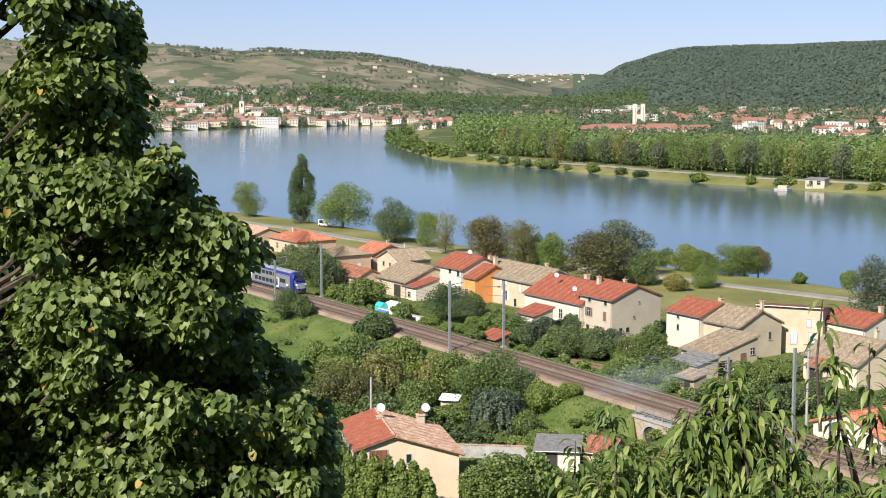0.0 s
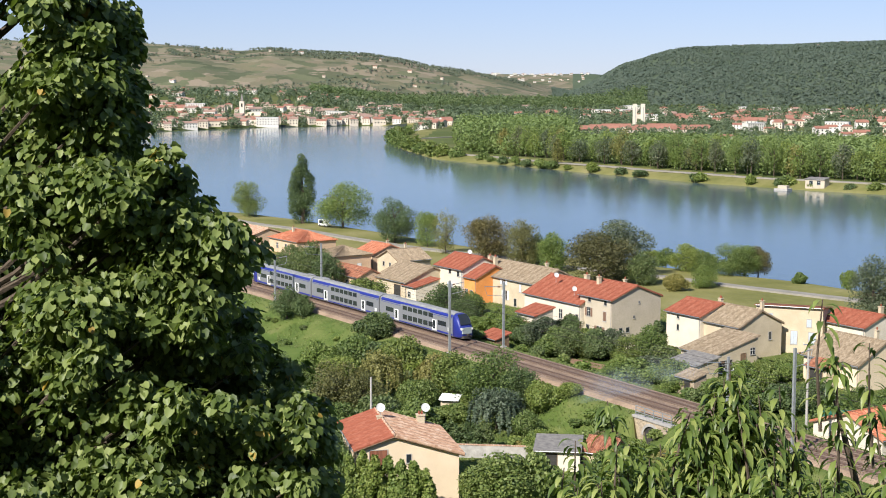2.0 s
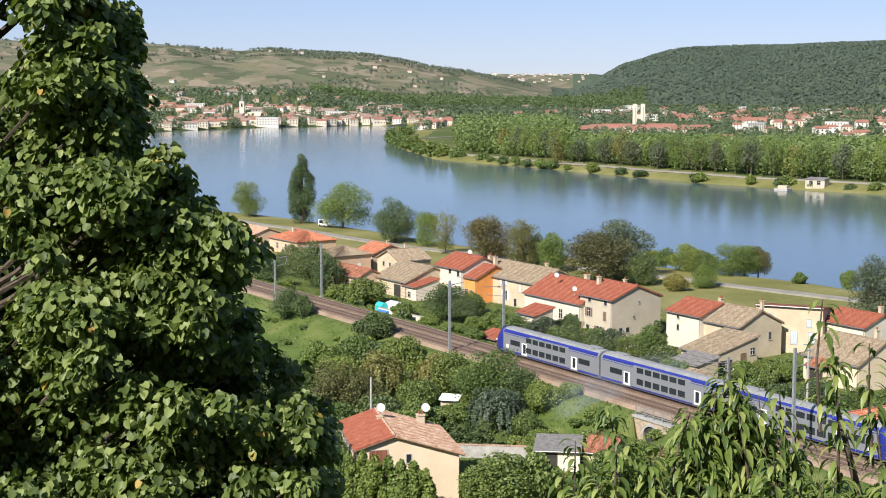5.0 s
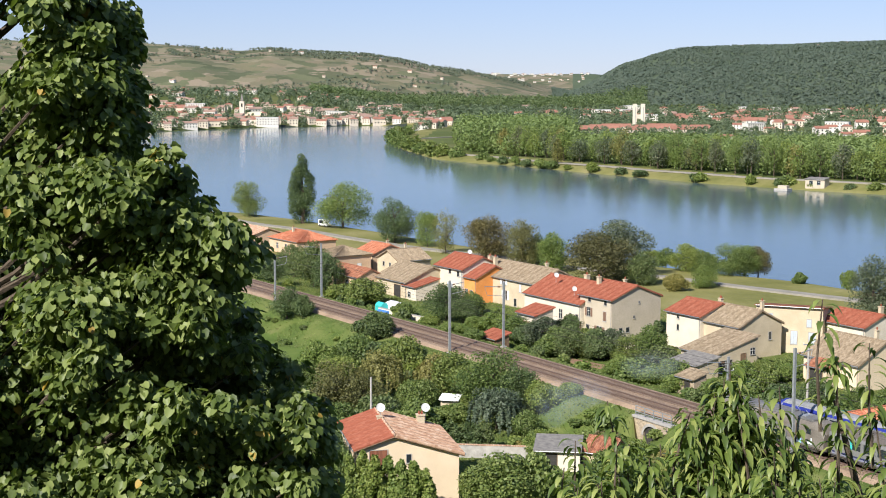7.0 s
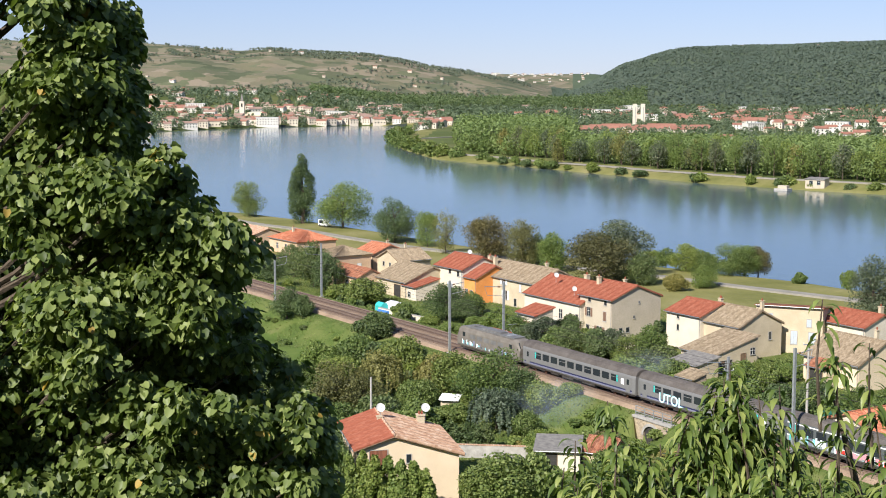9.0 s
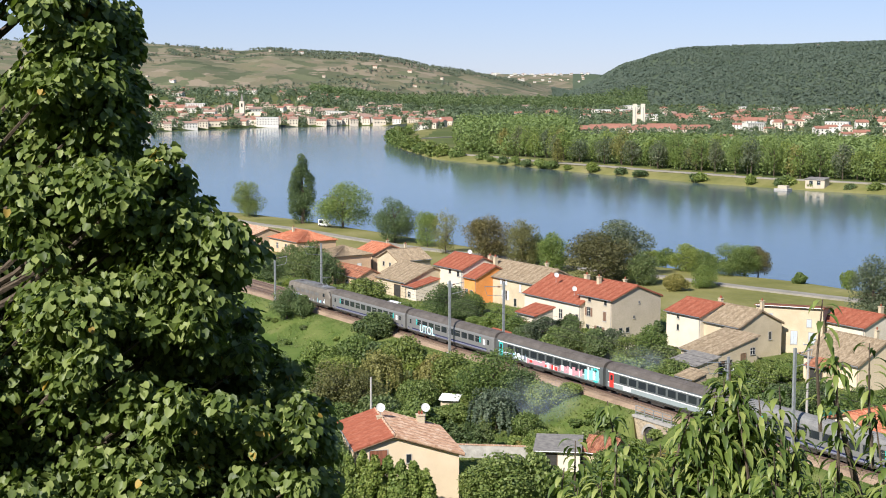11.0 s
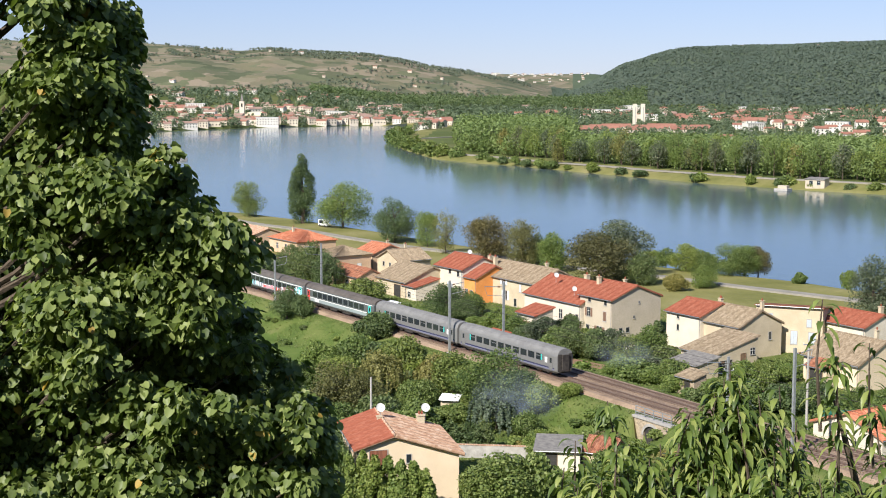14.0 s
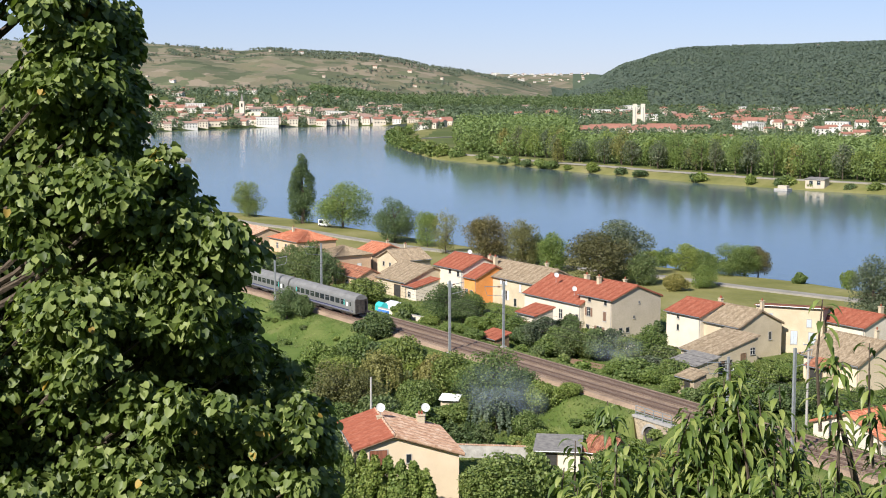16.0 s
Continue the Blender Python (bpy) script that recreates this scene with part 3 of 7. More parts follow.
        R = [(-rr, 0, zr), (rr, 0, zr)]
        slab(ob, [P[0], P[1], R[1], R[0]], roof, rows=rows)
        slab(ob, [P[2], P[3], R[0], R[1]], roof, rows=rows)
        slab(ob, [P[1], P[2], (rr, 0.05, zr), (rr, -0.05, zr)], roof, rows=rows)
        slab(ob, [P[3], P[0], (-rr, -0.05, zr), (-rr, 0.05, zr)], roof, rows=rows)
        for e in (P[1], P[2]):
            Shape().tube([e, (rr, 0, zr + 0.02)], 0.12, 8).put("hip_tiles", roof, ob)
        Shape().tube([(-rr, 0, zr + 0.02), (rr, 0, zr + 0.02)], 0.14, 8).put("ridge_tiles", roof, ob)
        Shape().tube([(-lx - o, -ly - o - 0.07, zo - 0.05), (lx + o, -ly - o - 0.07, zo - 0.05)], 0.07, 6).put("gutter", M["zinc"], ob)
    for op in openings:
        opening(ob, op[0], L, D, *op[1:])
    for ch in chimneys:
        chimney(ob, *ch)
    return ob


def dish(x, y, z, r=0.45, aim=200, pole=1.0):
    """A satellite dish on its bracket."""
    d = thing("satellite_dish", pose(x, y, z), "round white satellite dish on a short roof mast", "dish", "dishes on the roofs")
    Shape().tube([(0, 0, -0.6), (0, 0, pole)], 0.035, 6).put("mast", M["steel"], d)
    s = Shape()
    rings = [(0.02, 0.0), (r * 0.5, 0.05 * r * 2), (r * 0.85, 0.2 * r), (r, 0.3 * r)]
    vs, fs, n = [], [], 20
    for rr, zz in rings:
        vs += [(rr * math.cos(2 * math.pi * k / n), rr * math.sin(2 * math.pi * k / n), zz) for k in range(n)]
    for i in range(3):
        fs += [(i * n + k, i * n + (k + 1) % n, (i + 1) * n + (k + 1) % n, (i + 1) * n + k) for k in range(n)]
    back = [(a, b, c - 0.03) for a, b, c in vs]
    s.add(vs, fs).add(back, [tuple(reversed(q)) for q in fs])
    bowl = s.put("bowl", M["dish"], d, smooth=True)
    bowl.matrix_local = pose(0, -0.08, pole, 62, 0, aim - 180)
    arm = Shape().tube([(0, -r * 0.9, 0.25 * r), (0, -r * 0.3, r * 1.1)], 0.015, 5).box(-0.05, -r * 0.3 - 0.05, r * 1.05, 0.05, -r * 0.3 + 0.05, r * 1.2)
    a = arm.put("feed_arm", M["steel"], d)
    a.matrix_local = pose(0, -0.08, pole, 62, 0, aim - 180)
    return d


MB, MBL = M["shutter_brown"], M["shutter_blue"]
house(28.3, 239.8, -57.9, 8.7, 10.6, -3, 6.8, 2.0, M["red_roof"], M["sand"], "gable", "tall beige rendered house with a red tiled gable roof",
      [("f", 0.28, 3.2, 0.9, 1.5, MB), ("f", 0.78, 2.9, 0.8, 1.6, MB, "window", True), ("f", 0.25, 0.3, 0.8, 1.4), ("f", 0.62, 0.2, 1.3, 1.6, MB), ("f", 0.3, 5.7, 0.7, 0.7), ("f", 0.8, 5.6, 0.7, 0.8),
       ("r", 0.18, 1.0, 0.7, 0.8), ("r", 0.32, 1.0, 0.7, 0.8), ("r", 0.45, 3.3, 0.3, 0.4), ("r", 0.55, 5.8, 0.25, 0.3)], [(0.5, 0.6, 8.4, 0.9, 0.5, 1), (-3.9, -1.6, 7.8, 1.6, 0.6, 1)])
house(23.6, 245.7, -57.9, 16.6, 12, -3, 5.2, 2.9, M["red_roof"], M["white"], "gable", "white rendered house with a wide red tiled roof",
      [("f", 0.66, 1.9, 0.9, 1.6, None), ("f", 0.83, 2.3, 0.7, 0.9), ("f", 0.94, 2.3, 0.7, 0.9), ("f", 0.36, 1.6, 0.8, 2.0, MB, "window", True), ("f", 0.97, 0.0, 0.9, 2.0, None, "door")], [(1.5, 0.6, 7.6, 1.3, 0.8, 2)])
house(17.5, 267.6, -57.5, 20.3, 10, -3, 5.5, 2.3, M["stone_roof"], M["beige"], "gable", "long beige house with an old stone-coloured tile roof",
      [("f", 0.12, 3.6, 0.8, 1.3, None), ("f", 0.13, 0.9, 1.2, 1.5, MBL), ("f", 0.47, 4.1, 1.1, 1.0, M["paint_white"]), ("f", 0.5, 1.3, 1.1, 1.7, M["paint_white"]), ("f", 0.74, 3.3, 0.6, 1.4, M["paint_white"], "window", True), ("f", 0.66, 0.4, 0.8, 1.4)],
      [(-7.5, -2.2, 6.9, 1.6, 0.7, 2), (4.6, 1.4, 7.3, 1.0, 0.5, 1)])
house(6.4, 277.7, -57.4, 5.4, 9, -3, 5.2, 2.1, M["red_roof"], M["orange"], "gable", "bright orange rendered house with a red tiled roof", [("f", 0.38, 1.7, 1.1, 1.0), ("f", 0.7, 1.7, 0.8, 0.9)])
house(3.8, 280.9, -57.3, 9.9, 9.5, -3, 6.5, 2.1, M["red_roof"], M["white"], "gable", "white rendered house with a red tiled roof",
      [("f", 0.55, 5.2, 0.8, 0.9), ("f", 0.85, 4.9, 0.8, 1.0), ("f", 0.55, 2.0, 0.9, 1.4, MBL), ("f", 0.9, 1.8, 0.7, 1.2)], [(4.1, 2.4, 7.4, 1.1, 0.7, 2)])
house(-7.3, 283.5, -57.3, 12.0, 12.5, -3, 3.6, 2.6, M["stone_roof"], M["beige"], "gable", "low barn with a broad sand-coloured tile roof",
      [("f", 0.72, 0.1, 2.4, 2.6, None, "door", False, M["dark"])], rows=1, name="barn")
house(-5.3, 280.6, -57.3, 5.0, 5.2, -3, 3.0, 1.2, M["red_roof"], M["white"], "mono", "small white lean-to with a red tiled roof", [("f", 0.5, 0.8, 1.0, 1.0)], name="lean_to")
house(-9.4, 306, -57.0, 9, 8, -3, 5, 1.9, M["stone_roof"], M["beige"], "cross", "beige house with a sand-coloured tile roof", [("f", 0.3, 3.3, 0.7, 0.9), ("f", 0.6, 3.3, 0.7, 0.9)], [(-1, 1, 6.5, 1.2, 0.5, 1)])
house(-23.3, 308.8, -56.9, 8.5, 9, -3, 5.6, 1.6, M["stone_roof"], M["peach"], "hip", "peach rendered house with a hipped tile roof", [("f", 0.5, 2.8, 0.9, 1.3, M["paint_white"], "window", True), ("r", 0.3, 2.4, 1.0, 1.3, M["paint_white"], "window", True), ("r", 0.68, 2.4, 1.0, 1.3, M["paint_white"], "window", True)])
house(-15.5, 318, -56.7, 8, 9, -3, 5.0, 1.8, M["orange_roof"], M["peach"], "gable", "peach house with an orange tiled roof", [("f", 0.3, 2.9, 0.8, 1.2), ("f", 0.7, 2.9, 0.8, 1.2)], [(2, 0.5, 6.4, 1.0, 0.5, 1)])
house(-17.2, 290.8, -57.2, 15.0, 6.0, -3, 3.6, 1.4, M["brown_roof"], M["peach"], "gable", "low outbuilding with a brown tiled roof", [("f", 0.7, 0.9, 1.3, 1.6, None, "window"), ("f", 0.35, 0.9, 1.0, 1.3)], name="outbuilding")
house(-36, 355.5, -56, 15, 11, -4, 4.4, 2.0, M["orange_roof"], M["peach"], "hip", "long house with a bright orange hipped roof", [("f", 0.3, 2, 1, 1.3), ("f", 0.6, 2, 1, 1.3)], [(-2, -1.5, 6.0, 1.0, 0.5, 1)])
house(-50.5, 376, -55.8, 26, 11, -4, 3.6, 1.8, M["pink_roof"], M["peach"], "gable", "long building with a pale pink tiled roof", [("f", 0.7, 2, 1, 1.3), ("f", 0.85, 2, 1, 1.3)])
house(41.2, 229.0, -58.1, 8.2, 9.0, -3, 5.8, 1.7, M["red_roof"], M["white"], "gable", "white rendered house with a red tiled roof",
      [("f", 0.35, 2.8, 0.5, 0.9), ("f", 0.35, 4.7, 0.5, 0.5), ("r", 0.32, 1.6, 1.0, 1.7, MB), ("r", 0.34, 4.2, 0.7, 0.9)], [(2.6, 1.2, 6.8, 1.2, 0.6, 2)])
house(46.2, 222.6, -58.2, 9.8, 9, -3, 5.2, 2.2, M["stone_roof"], M["beige"], "gable", "stone-built house with a sand-coloured tile roof", [("r", 0.2, 2.6, 1.0, 1.4), ("r", 0.72, 2.6, 0.6, 1.2)], [(3.8, 1.2, 7.2, 1.4, 0.5, 1)])
house(40.4, 211.6, -58.2, 7.6, 8.5, -3, 2.8, 2.1, M["stone_roof"], M["beige"], "mono", "low beige wing with a sand-coloured tile roof", [("r", 0.66, 0.5, 1.0, 2.0, None, "door"), ("r", 0.25, 0.2, 2.4, 1.6, None, "window", False, M["dark"]), ("r", 0.88, 2.2, 0.9, 1.0)], name="house_wing")
house(60.2, 226.7, -24, 10.6, 8, -3, 7.4, -1.0, M["brown_roof"], M["beige"], "mono", "tall ochre stone house with pale blue shutters",
      [("f", 0.22, 4.9, 0.7, 1.2, MBL, "window", True), ("f", 0.8, 4.3, 0.7, 1.2, MBL, "window", True), ("f", 0.2, 1.8, 0.9, 2.0, MBL, "window", True), ("f", 0.58, 1.4, 1.0, 2.1, MBL, "window", True), ("f", 0.85, 1.2, 1.1, 2.2, MBL, "window", True)])
house(65.5, 222, -58.4, 9, 8, -3, 5.2, 1.6, M["red_roof"], M["white"], "gable", "white house with a dark red tiled roof", [("f", 0.2, 2.6, 0.8, 1.0), ("f", 0.5, 2.6, 0.8, 1.0)], [(3.6, 0.5, 6.3, 1.6, 0.6, 1)])
house(58.2, 199.5, -58.6, 10.5, 10.5, -2.6, 3.4, 2.8, M["stone_roof"], M["cream"], "gable", "low cream house with a broad grey tile roof", [("r", 0.62, 1.0, 1.2, 1.3), ("f", 0.3, 0.8, 1, 1.2)], [(2.2, 1.6, 5.6, 1.6, 0.5, 1)])
house(54.2, 201.3, -58.6, 4.0, 2.3, -2.6, 2.5, 0.8, M["brown_roof"], M["beige"], "mono", "open porch under faded brown tiles", [("f", 0.5, 0, 2.4, 2.0, None, "door", False, M["dark"])], name="porch")
house(48.9, 157.6, -59.1, 10.5, 9.5, -2.4, 3.2, 1.9, M["orange_roof"], M["white"], "cross", "small white house with an orange tiled roof beside the line", [("f", 0.3, 0.5, 0.9, 1.9, None, "door"), ("f", 0.62, 1.3, 0.7, 0.8)])
house(37.0, 207.0, -58.2, 6.0, 4.0, -3, 2.2, 0.8, M["grey_roof"], M["beige"], "mono", "small shed with a grey roof", rows=0, name="shed")
house(15.8, 243.0, -57.9, 5.6, 3.6, -3, 3.6, 1.0, M["red_roof"], M["white"], "mono", "white porch with red tiles", [("f", 0.5, 0.2, 1.6, 2.0, None, "door")], name="porch")
house(8.6, 228.4, -57.8, 5.0, 2.4, -3.0, 2.2, 0.7, M["red_roof"], M["wood"], "mono", "small garden hut with a red roof beside the line", rows=1, name="garden_hut")
house(34.5, 195.5, -58.4, 3.6, 2.2, -3, 2.6, 0.6, M["stone_roof"], M["rubble"], "mono", "ruined stone hut with a few surviving tiles", [("f", 0.6, 0.1, 1.2, 1.9, None, "door", False, M["dark"])], name="stone_hut")
# the house below the viewpoint, its gable towards the hillside
near_house = house(1.7, 149.8, 12, 10.8, 12.0, -4.2, 6.6, 1.2, M["pink_roof"], M["cream"], "cross", "cream rendered house with weathered pink and red roof tiles",
                   [("f", 0.5, 4.7, 0.5, 0.9), ("f", 0.2, 3.6, 1.9, 2.6, M["brown_roof"], "window", True)], [(3.4, 5.0, 5.9, 1.2, 0.8, 2), (-1.9, 1.4, 7.2, 0.8, 0.5, 0)], over=0.55, ridge=-1.6, drop=1.0, roof_far=M["red_roof"])


# ---- trains ----
M["silver"] = plain("silver_grey_coach_paint", (0.20, 0.195, 0.188), 0.42, 0.1)
M["ter_grey"] = plain("light_grey_train_paint", (0.205, 0.21, 0.222), 0.4, 0.05)
M["ter_blue"] = plain("deep_blue_train_paint", (0.022, 0.032, 0.22), 0.4)
M["ter_roof"] = worn("dusty_train_roof", (0.22, 0.22, 0.22), (0.31, 0.31, 0.30), 0.8, 8, 0.7)
M["brown_coach_roof"] = worn("sooty_coach_roof", (0.085, 0.072, 0.063), (0.14, 0.122, 0.108), 0.6, 8, 0.75)
M["grey_coach_roof"] = worn("grey_coach_roof", (0.17, 0.165, 0.16), (0.24, 0.235, 0.225), 0.6, 8, 0.7)
M["coach_dark"] = plain("dark_green_grey_coach_paint", (0.10, 0.11, 0.11), 0.4)
M["coach_low"] = plain("pale_grey_green_coach_paint", (0.28, 0.32, 0.32), 0.45)
M["navy"] = plain("navy_stripe_paint", (0.022, 0.025, 0.075), 0.45)
M["lilac"] = plain("lilac_grey_paint", (0.20, 0.20, 0.27), 0.5)
M["turquoise"] = plain("turquoise_door_paint", (0.06, 0.50, 0.46), 0.45)
M["red_door"] = plain("red_door_paint", (0.62, 0.05, 0.04), 0.45)
M["loco_beige"] = worn("faded_beige_loco_paint", (0.15, 0.13, 0.108), (0.215, 0.19, 0.16), 0.8, 8, 0.6)
M["loco_grey"] = worn("grey_loco_paint", (0.13, 0.125, 0.12), (0.19, 0.185, 0.18), 0.8, 8, 0.6)
M["under"] = worn("dirty_underframe", (0.035, 0.03, 0.028), (0.075, 0.065, 0.055), 2, 15)
M["graffiti_white"] = plain("white_spray_paint", (0.70, 0.76, 0.76), 0.6)
M["graffiti_blue"] = plain("pale_turquoise_spray_paint", (0.26, 0.58, 0.60), 0.6)
M["graffiti_pink"] = plain("pink_spray_paint", (0.62, 0.30, 0.34), 0.6)
M["lamp_glass"] = plain("lamp_glass", (0.7, 0.7, 0.68), 0.2)
M["soil"] = worn("brown_soil", (0.20, 0.12, 0.075), (0.30, 0.19, 0.12), 0.6, 6, 0.95, 0, 0.6, 0.08)
random.seed(11)
WHEEL = None


def bogie(parent, x):
    global WHEEL
    f = Shape().box(x - 1.6, -1.12, 0.42, x + 1.6, -0.96, 0.72).box(x - 1.6, 0.96, 0.42, x + 1.6, 1.12, 0.72).box(x - 0.25, -0.95, 0.4, x + 0.25, 0.95, 0.66)
    for sx in (-1.25, 1.25):
        f.box(x + sx - 0.2, -1.2, 0.36, x + sx + 0.2, -0.98, 0.6, 0.03).tube([(x + sx, -1.0, 0.46), (x + sx, 1.0, 0.46)], 0.08, 6)
    b = f.put("bogie", M["under"], parent)
    for sx in (-1.25, 1.25):
        for sy in (-0.75, 0.75):
            if WHEEL is None:
                s = Shape()
                n = 18
                s.add([(r * math.cos(2 * math.pi * k / n), y, r * math.sin(2 * math.pi * k / n)) for y, r in ((-0.07, 0.44), (0.07, 0.46)) for k in range(n)],
                      [(k, n + k, n + (k + 1) % n, (k + 1) % n) for k in range(n)] + [tuple(range(n)), tuple(range(2 * n - 1, n - 1, -1))])
                w = s.put("wheel", M["rust"], b)
                WHEEL = w.data
            else:
                w = new("wheel", WHEEL)
                w.parent = b
            w.matrix_local = pose(x + sx, sy, 0.46)
    return b


def loft(rings, caps=True):
    s, n = Shape(), len(rings[0])
    vs = [p for r in rings for p in r]
    fs = [(i * n + k, i * n + (k + 1) % n, (i + 1) * n + (k + 1) % n, (i + 1) * n + k) for i in range(len(rings) - 1) for k in range(n)]
    if caps:
        fs += [tuple(range(n - 1, -1, -1)), tuple(range((len(rings) - 1) * n, len(rings) * n))]
    return s.add(vs, fs)


def side_panes(parent, name, spans, z0, z1, mat, hw, proud=0.015, sides=(-1, 1)):
    for a, b in spans:
        for sy in sides:
            y0, y1 = sorted((sy * (hw - 0.03), sy * (hw + proud)))
            Shape().box(a, y0, z0, b, y1, z1).put(name, mat, parent)


DD = [(-1.25, 0.32), (1.25, 0.32), (1.4, 0.55), (1.4, 3.42), (1.33, 3.72), (1.15, 3.98), (0.8, 4.2), (0.4, 4.3), (-0.4, 4.3), (-0.8, 4.2), (-1.15, 3.98), (-1.33, 3.72), (-1.4, 3.42), (-1.4, 0.55)]


def double_deck(cab, label):
    """A double-deck coach, 27 m; the cab end, if any, at +x."""
    L = 27.2
    c = thing("double_deck_railcar", pose(0, 0, 0), label, "train car", "blue and grey regional train")
    x0, x1 = -L / 2 + 0.25, (L / 2 - 2.3 if cab else L / 2 - 0.25)
    loft([[(x, y, z) for y, z in DD] for x in (x0, x1)]).put("body", M["ter_grey"], c)
    roof = [(y, z + 0.012) for y, z in DD[5:11]] + [(-0.4, 4.24), (0.4, 4.24)]
    Shape().along_x(roof[:6], x0 + 0.05, x1 - 0.02).put("roof", M["ter_roof"], c)
    for xa, xb in ((x0 + 0.4, x0 + 7.4), (x1 - 7.2, x1 - 0.1)):
        for sy in (-1, 1):
            a = [(sy * (1.412), 3.3), (sy * 1.345, 3.725), (sy * 1.165, 3.99), (sy * 1.09, 3.95), (sy * 1.35, 3.3)]
            Shape().along_x(a if sy > 0 else a[::-1], xa, xb).put("shoulder_band", M["ter_blue"], c)
    for sy in (-1, 1):
        a = [(sy * 1.345, 3.70), (sy * 1.165, 3.99), (sy * 1.1, 3.94), (sy * 1.29, 3.7)]
        Shape().along_x(a if sy > 0 else a[::-1], x0 + 7.4, x1 - 7.2).put("shoulder_band", M["ter_blue"], c)
    w = 1.42
    up = [(x0 + 8.2 + i * 1.75, x0 + 8.2 + i * 1.75 + w) for i in range(6)]
    side_panes(c, "upper_window", up, 2.72, 3.46, M["glass"], 1.4, 0.02)
    side_panes(c, "lower_window", up, 1.08, 1.92, M["glass"], 1.4)
    dr = [(x0 + 5.3, x0 + 6.7), (x1 - 6.5, x1 - 5.1)]
    side_panes(c, "door", dr, 0.62, 2.5, M["dish"], 1.4, 0.012)
    side_panes(c, "door_window", [(a + 0.3, b - 0.4) for a, b in dr], 0.9, 2.35, M["glass"], 1.4, 0.025)
    side_panes(c, "saloon_window", [(x0 + 2.2, x0 + 4.9), (x1 - 4.6, x1 - 2.0)], 1.75, 2.55, M["glass"], 1.4)
    side_panes(c, "skirt_band", [(x0 + 0.1, x0 + 5.0), (x1 - 4.9, x1 - 0.05)], 0.54, 0.82, M["ter_blue"], 1.4, 0.011)
    side_panes(c, "sill_band", [(x0 + 7.0, x1 - 6.8)], 0.5, 0.66, M["ter_blue"], 1.4, 0.013)
    side_panes(c, "notice", [(x1 - 1.5, x1 - 0.8)], 1.1, 1.7, M["paint_white"], 1.4, 0.018)
    Shape().box(x0 + 0.4, -1.15, 0.22, x1 - 0.2, 1.15, 0.34).put("underframe", M["under"], c)
    Shape().box(x0 + 1.5, -0.6, 4.3, x0 + 4.2, 0.6, 4.46, 0.1).put("roof_unit", M["ter_roof"], c)
    for bx in (x0 + 3.2, x1 - (2.6 if cab else 3.2)):
        bogie(c, bx)
    if cab:
        rings = []
        for dx, ky, lo, hi in ((0, 1.0, 0.32, 4.3), (0.7, 0.99, 0.30, 4.2), (1.35, 0.95, 0.34, 3.55), (1.9, 0.9, 0.42, 2.6), (2.3, 0.78, 0.55, 1.75)):
            rings.append([(x1 + dx, y * ky, lo + (z - 0.32) / 3.98 * (hi - lo)) for y, z in DD])
        n = loft(rings).put("cab_nose", M["ter_blue"], c, "blue moulded cab nose", True)
        ws = [[(x1 + 0.86, y, 4.2) for y in (-0.85, 0.85)], [(x1 + 2.1, y, 2.62) for y in (-1.02, 1.02)]]
        Shape().add([ws[0][0], ws[0][1], ws[1][1], ws[1][0], *[(p[0] - 0.25, p[1], p[2] - 0.15) for p in (ws[0][0], ws[0][1], ws[1][1], ws[1][0])]],
                    [(0, 3, 2, 1), (4, 5, 6, 7), (0, 1, 5, 4), (1, 2, 6, 5), (2, 3, 7, 6), (3, 0, 4, 7)]).put("windscreen", M["glass"], n)
        Shape().box(x1 + 1.5, -1.12, 1.1, x1 + 2.45, 1.1, 2.1, 0.25).put("front_panel", M["coach_low"], n)
        for sy in (-0.95, 0.95):
            Shape().box(x1 + 1.95, sy - 0.2, 1.75, x1 + 2.5, sy + 0.2, 2.05, 0.08).put("headlight", M["lamp_glass"], n)
        Shape().box(x1 + 1.6, -1.0, 0.3, x1 + 2.5, 1.0, 0.75, 0.2).tube([(x1 + 2.3, 0, 0.95), (x1 + 2.9, 0, 0.95)], 0.16, 8).put("coupler", M["under"], n)
    else:
        Shape().box(x1, -1.0, 0.7, x1 + 0.35, 1.0, 3.2).box(x0 - 0.35, -1.0, 0.7, x0, 1.0, 3.2).put("gangway", M["under"], c)
    return c


CO = [(-1.3, 0.75), (1.3, 0.75), (1.41, 0.95), (1.41, 2.95), (1.33, 3.25)]
CR = [(1.33, 3.25), (1.18, 3.58), (0.9, 3.82), (0.5, 3.98), (0, 4.05), (-0.5, 3.98), (-0.9, 3.82), (-1.18, 3.58), (-1.33, 3.25)]


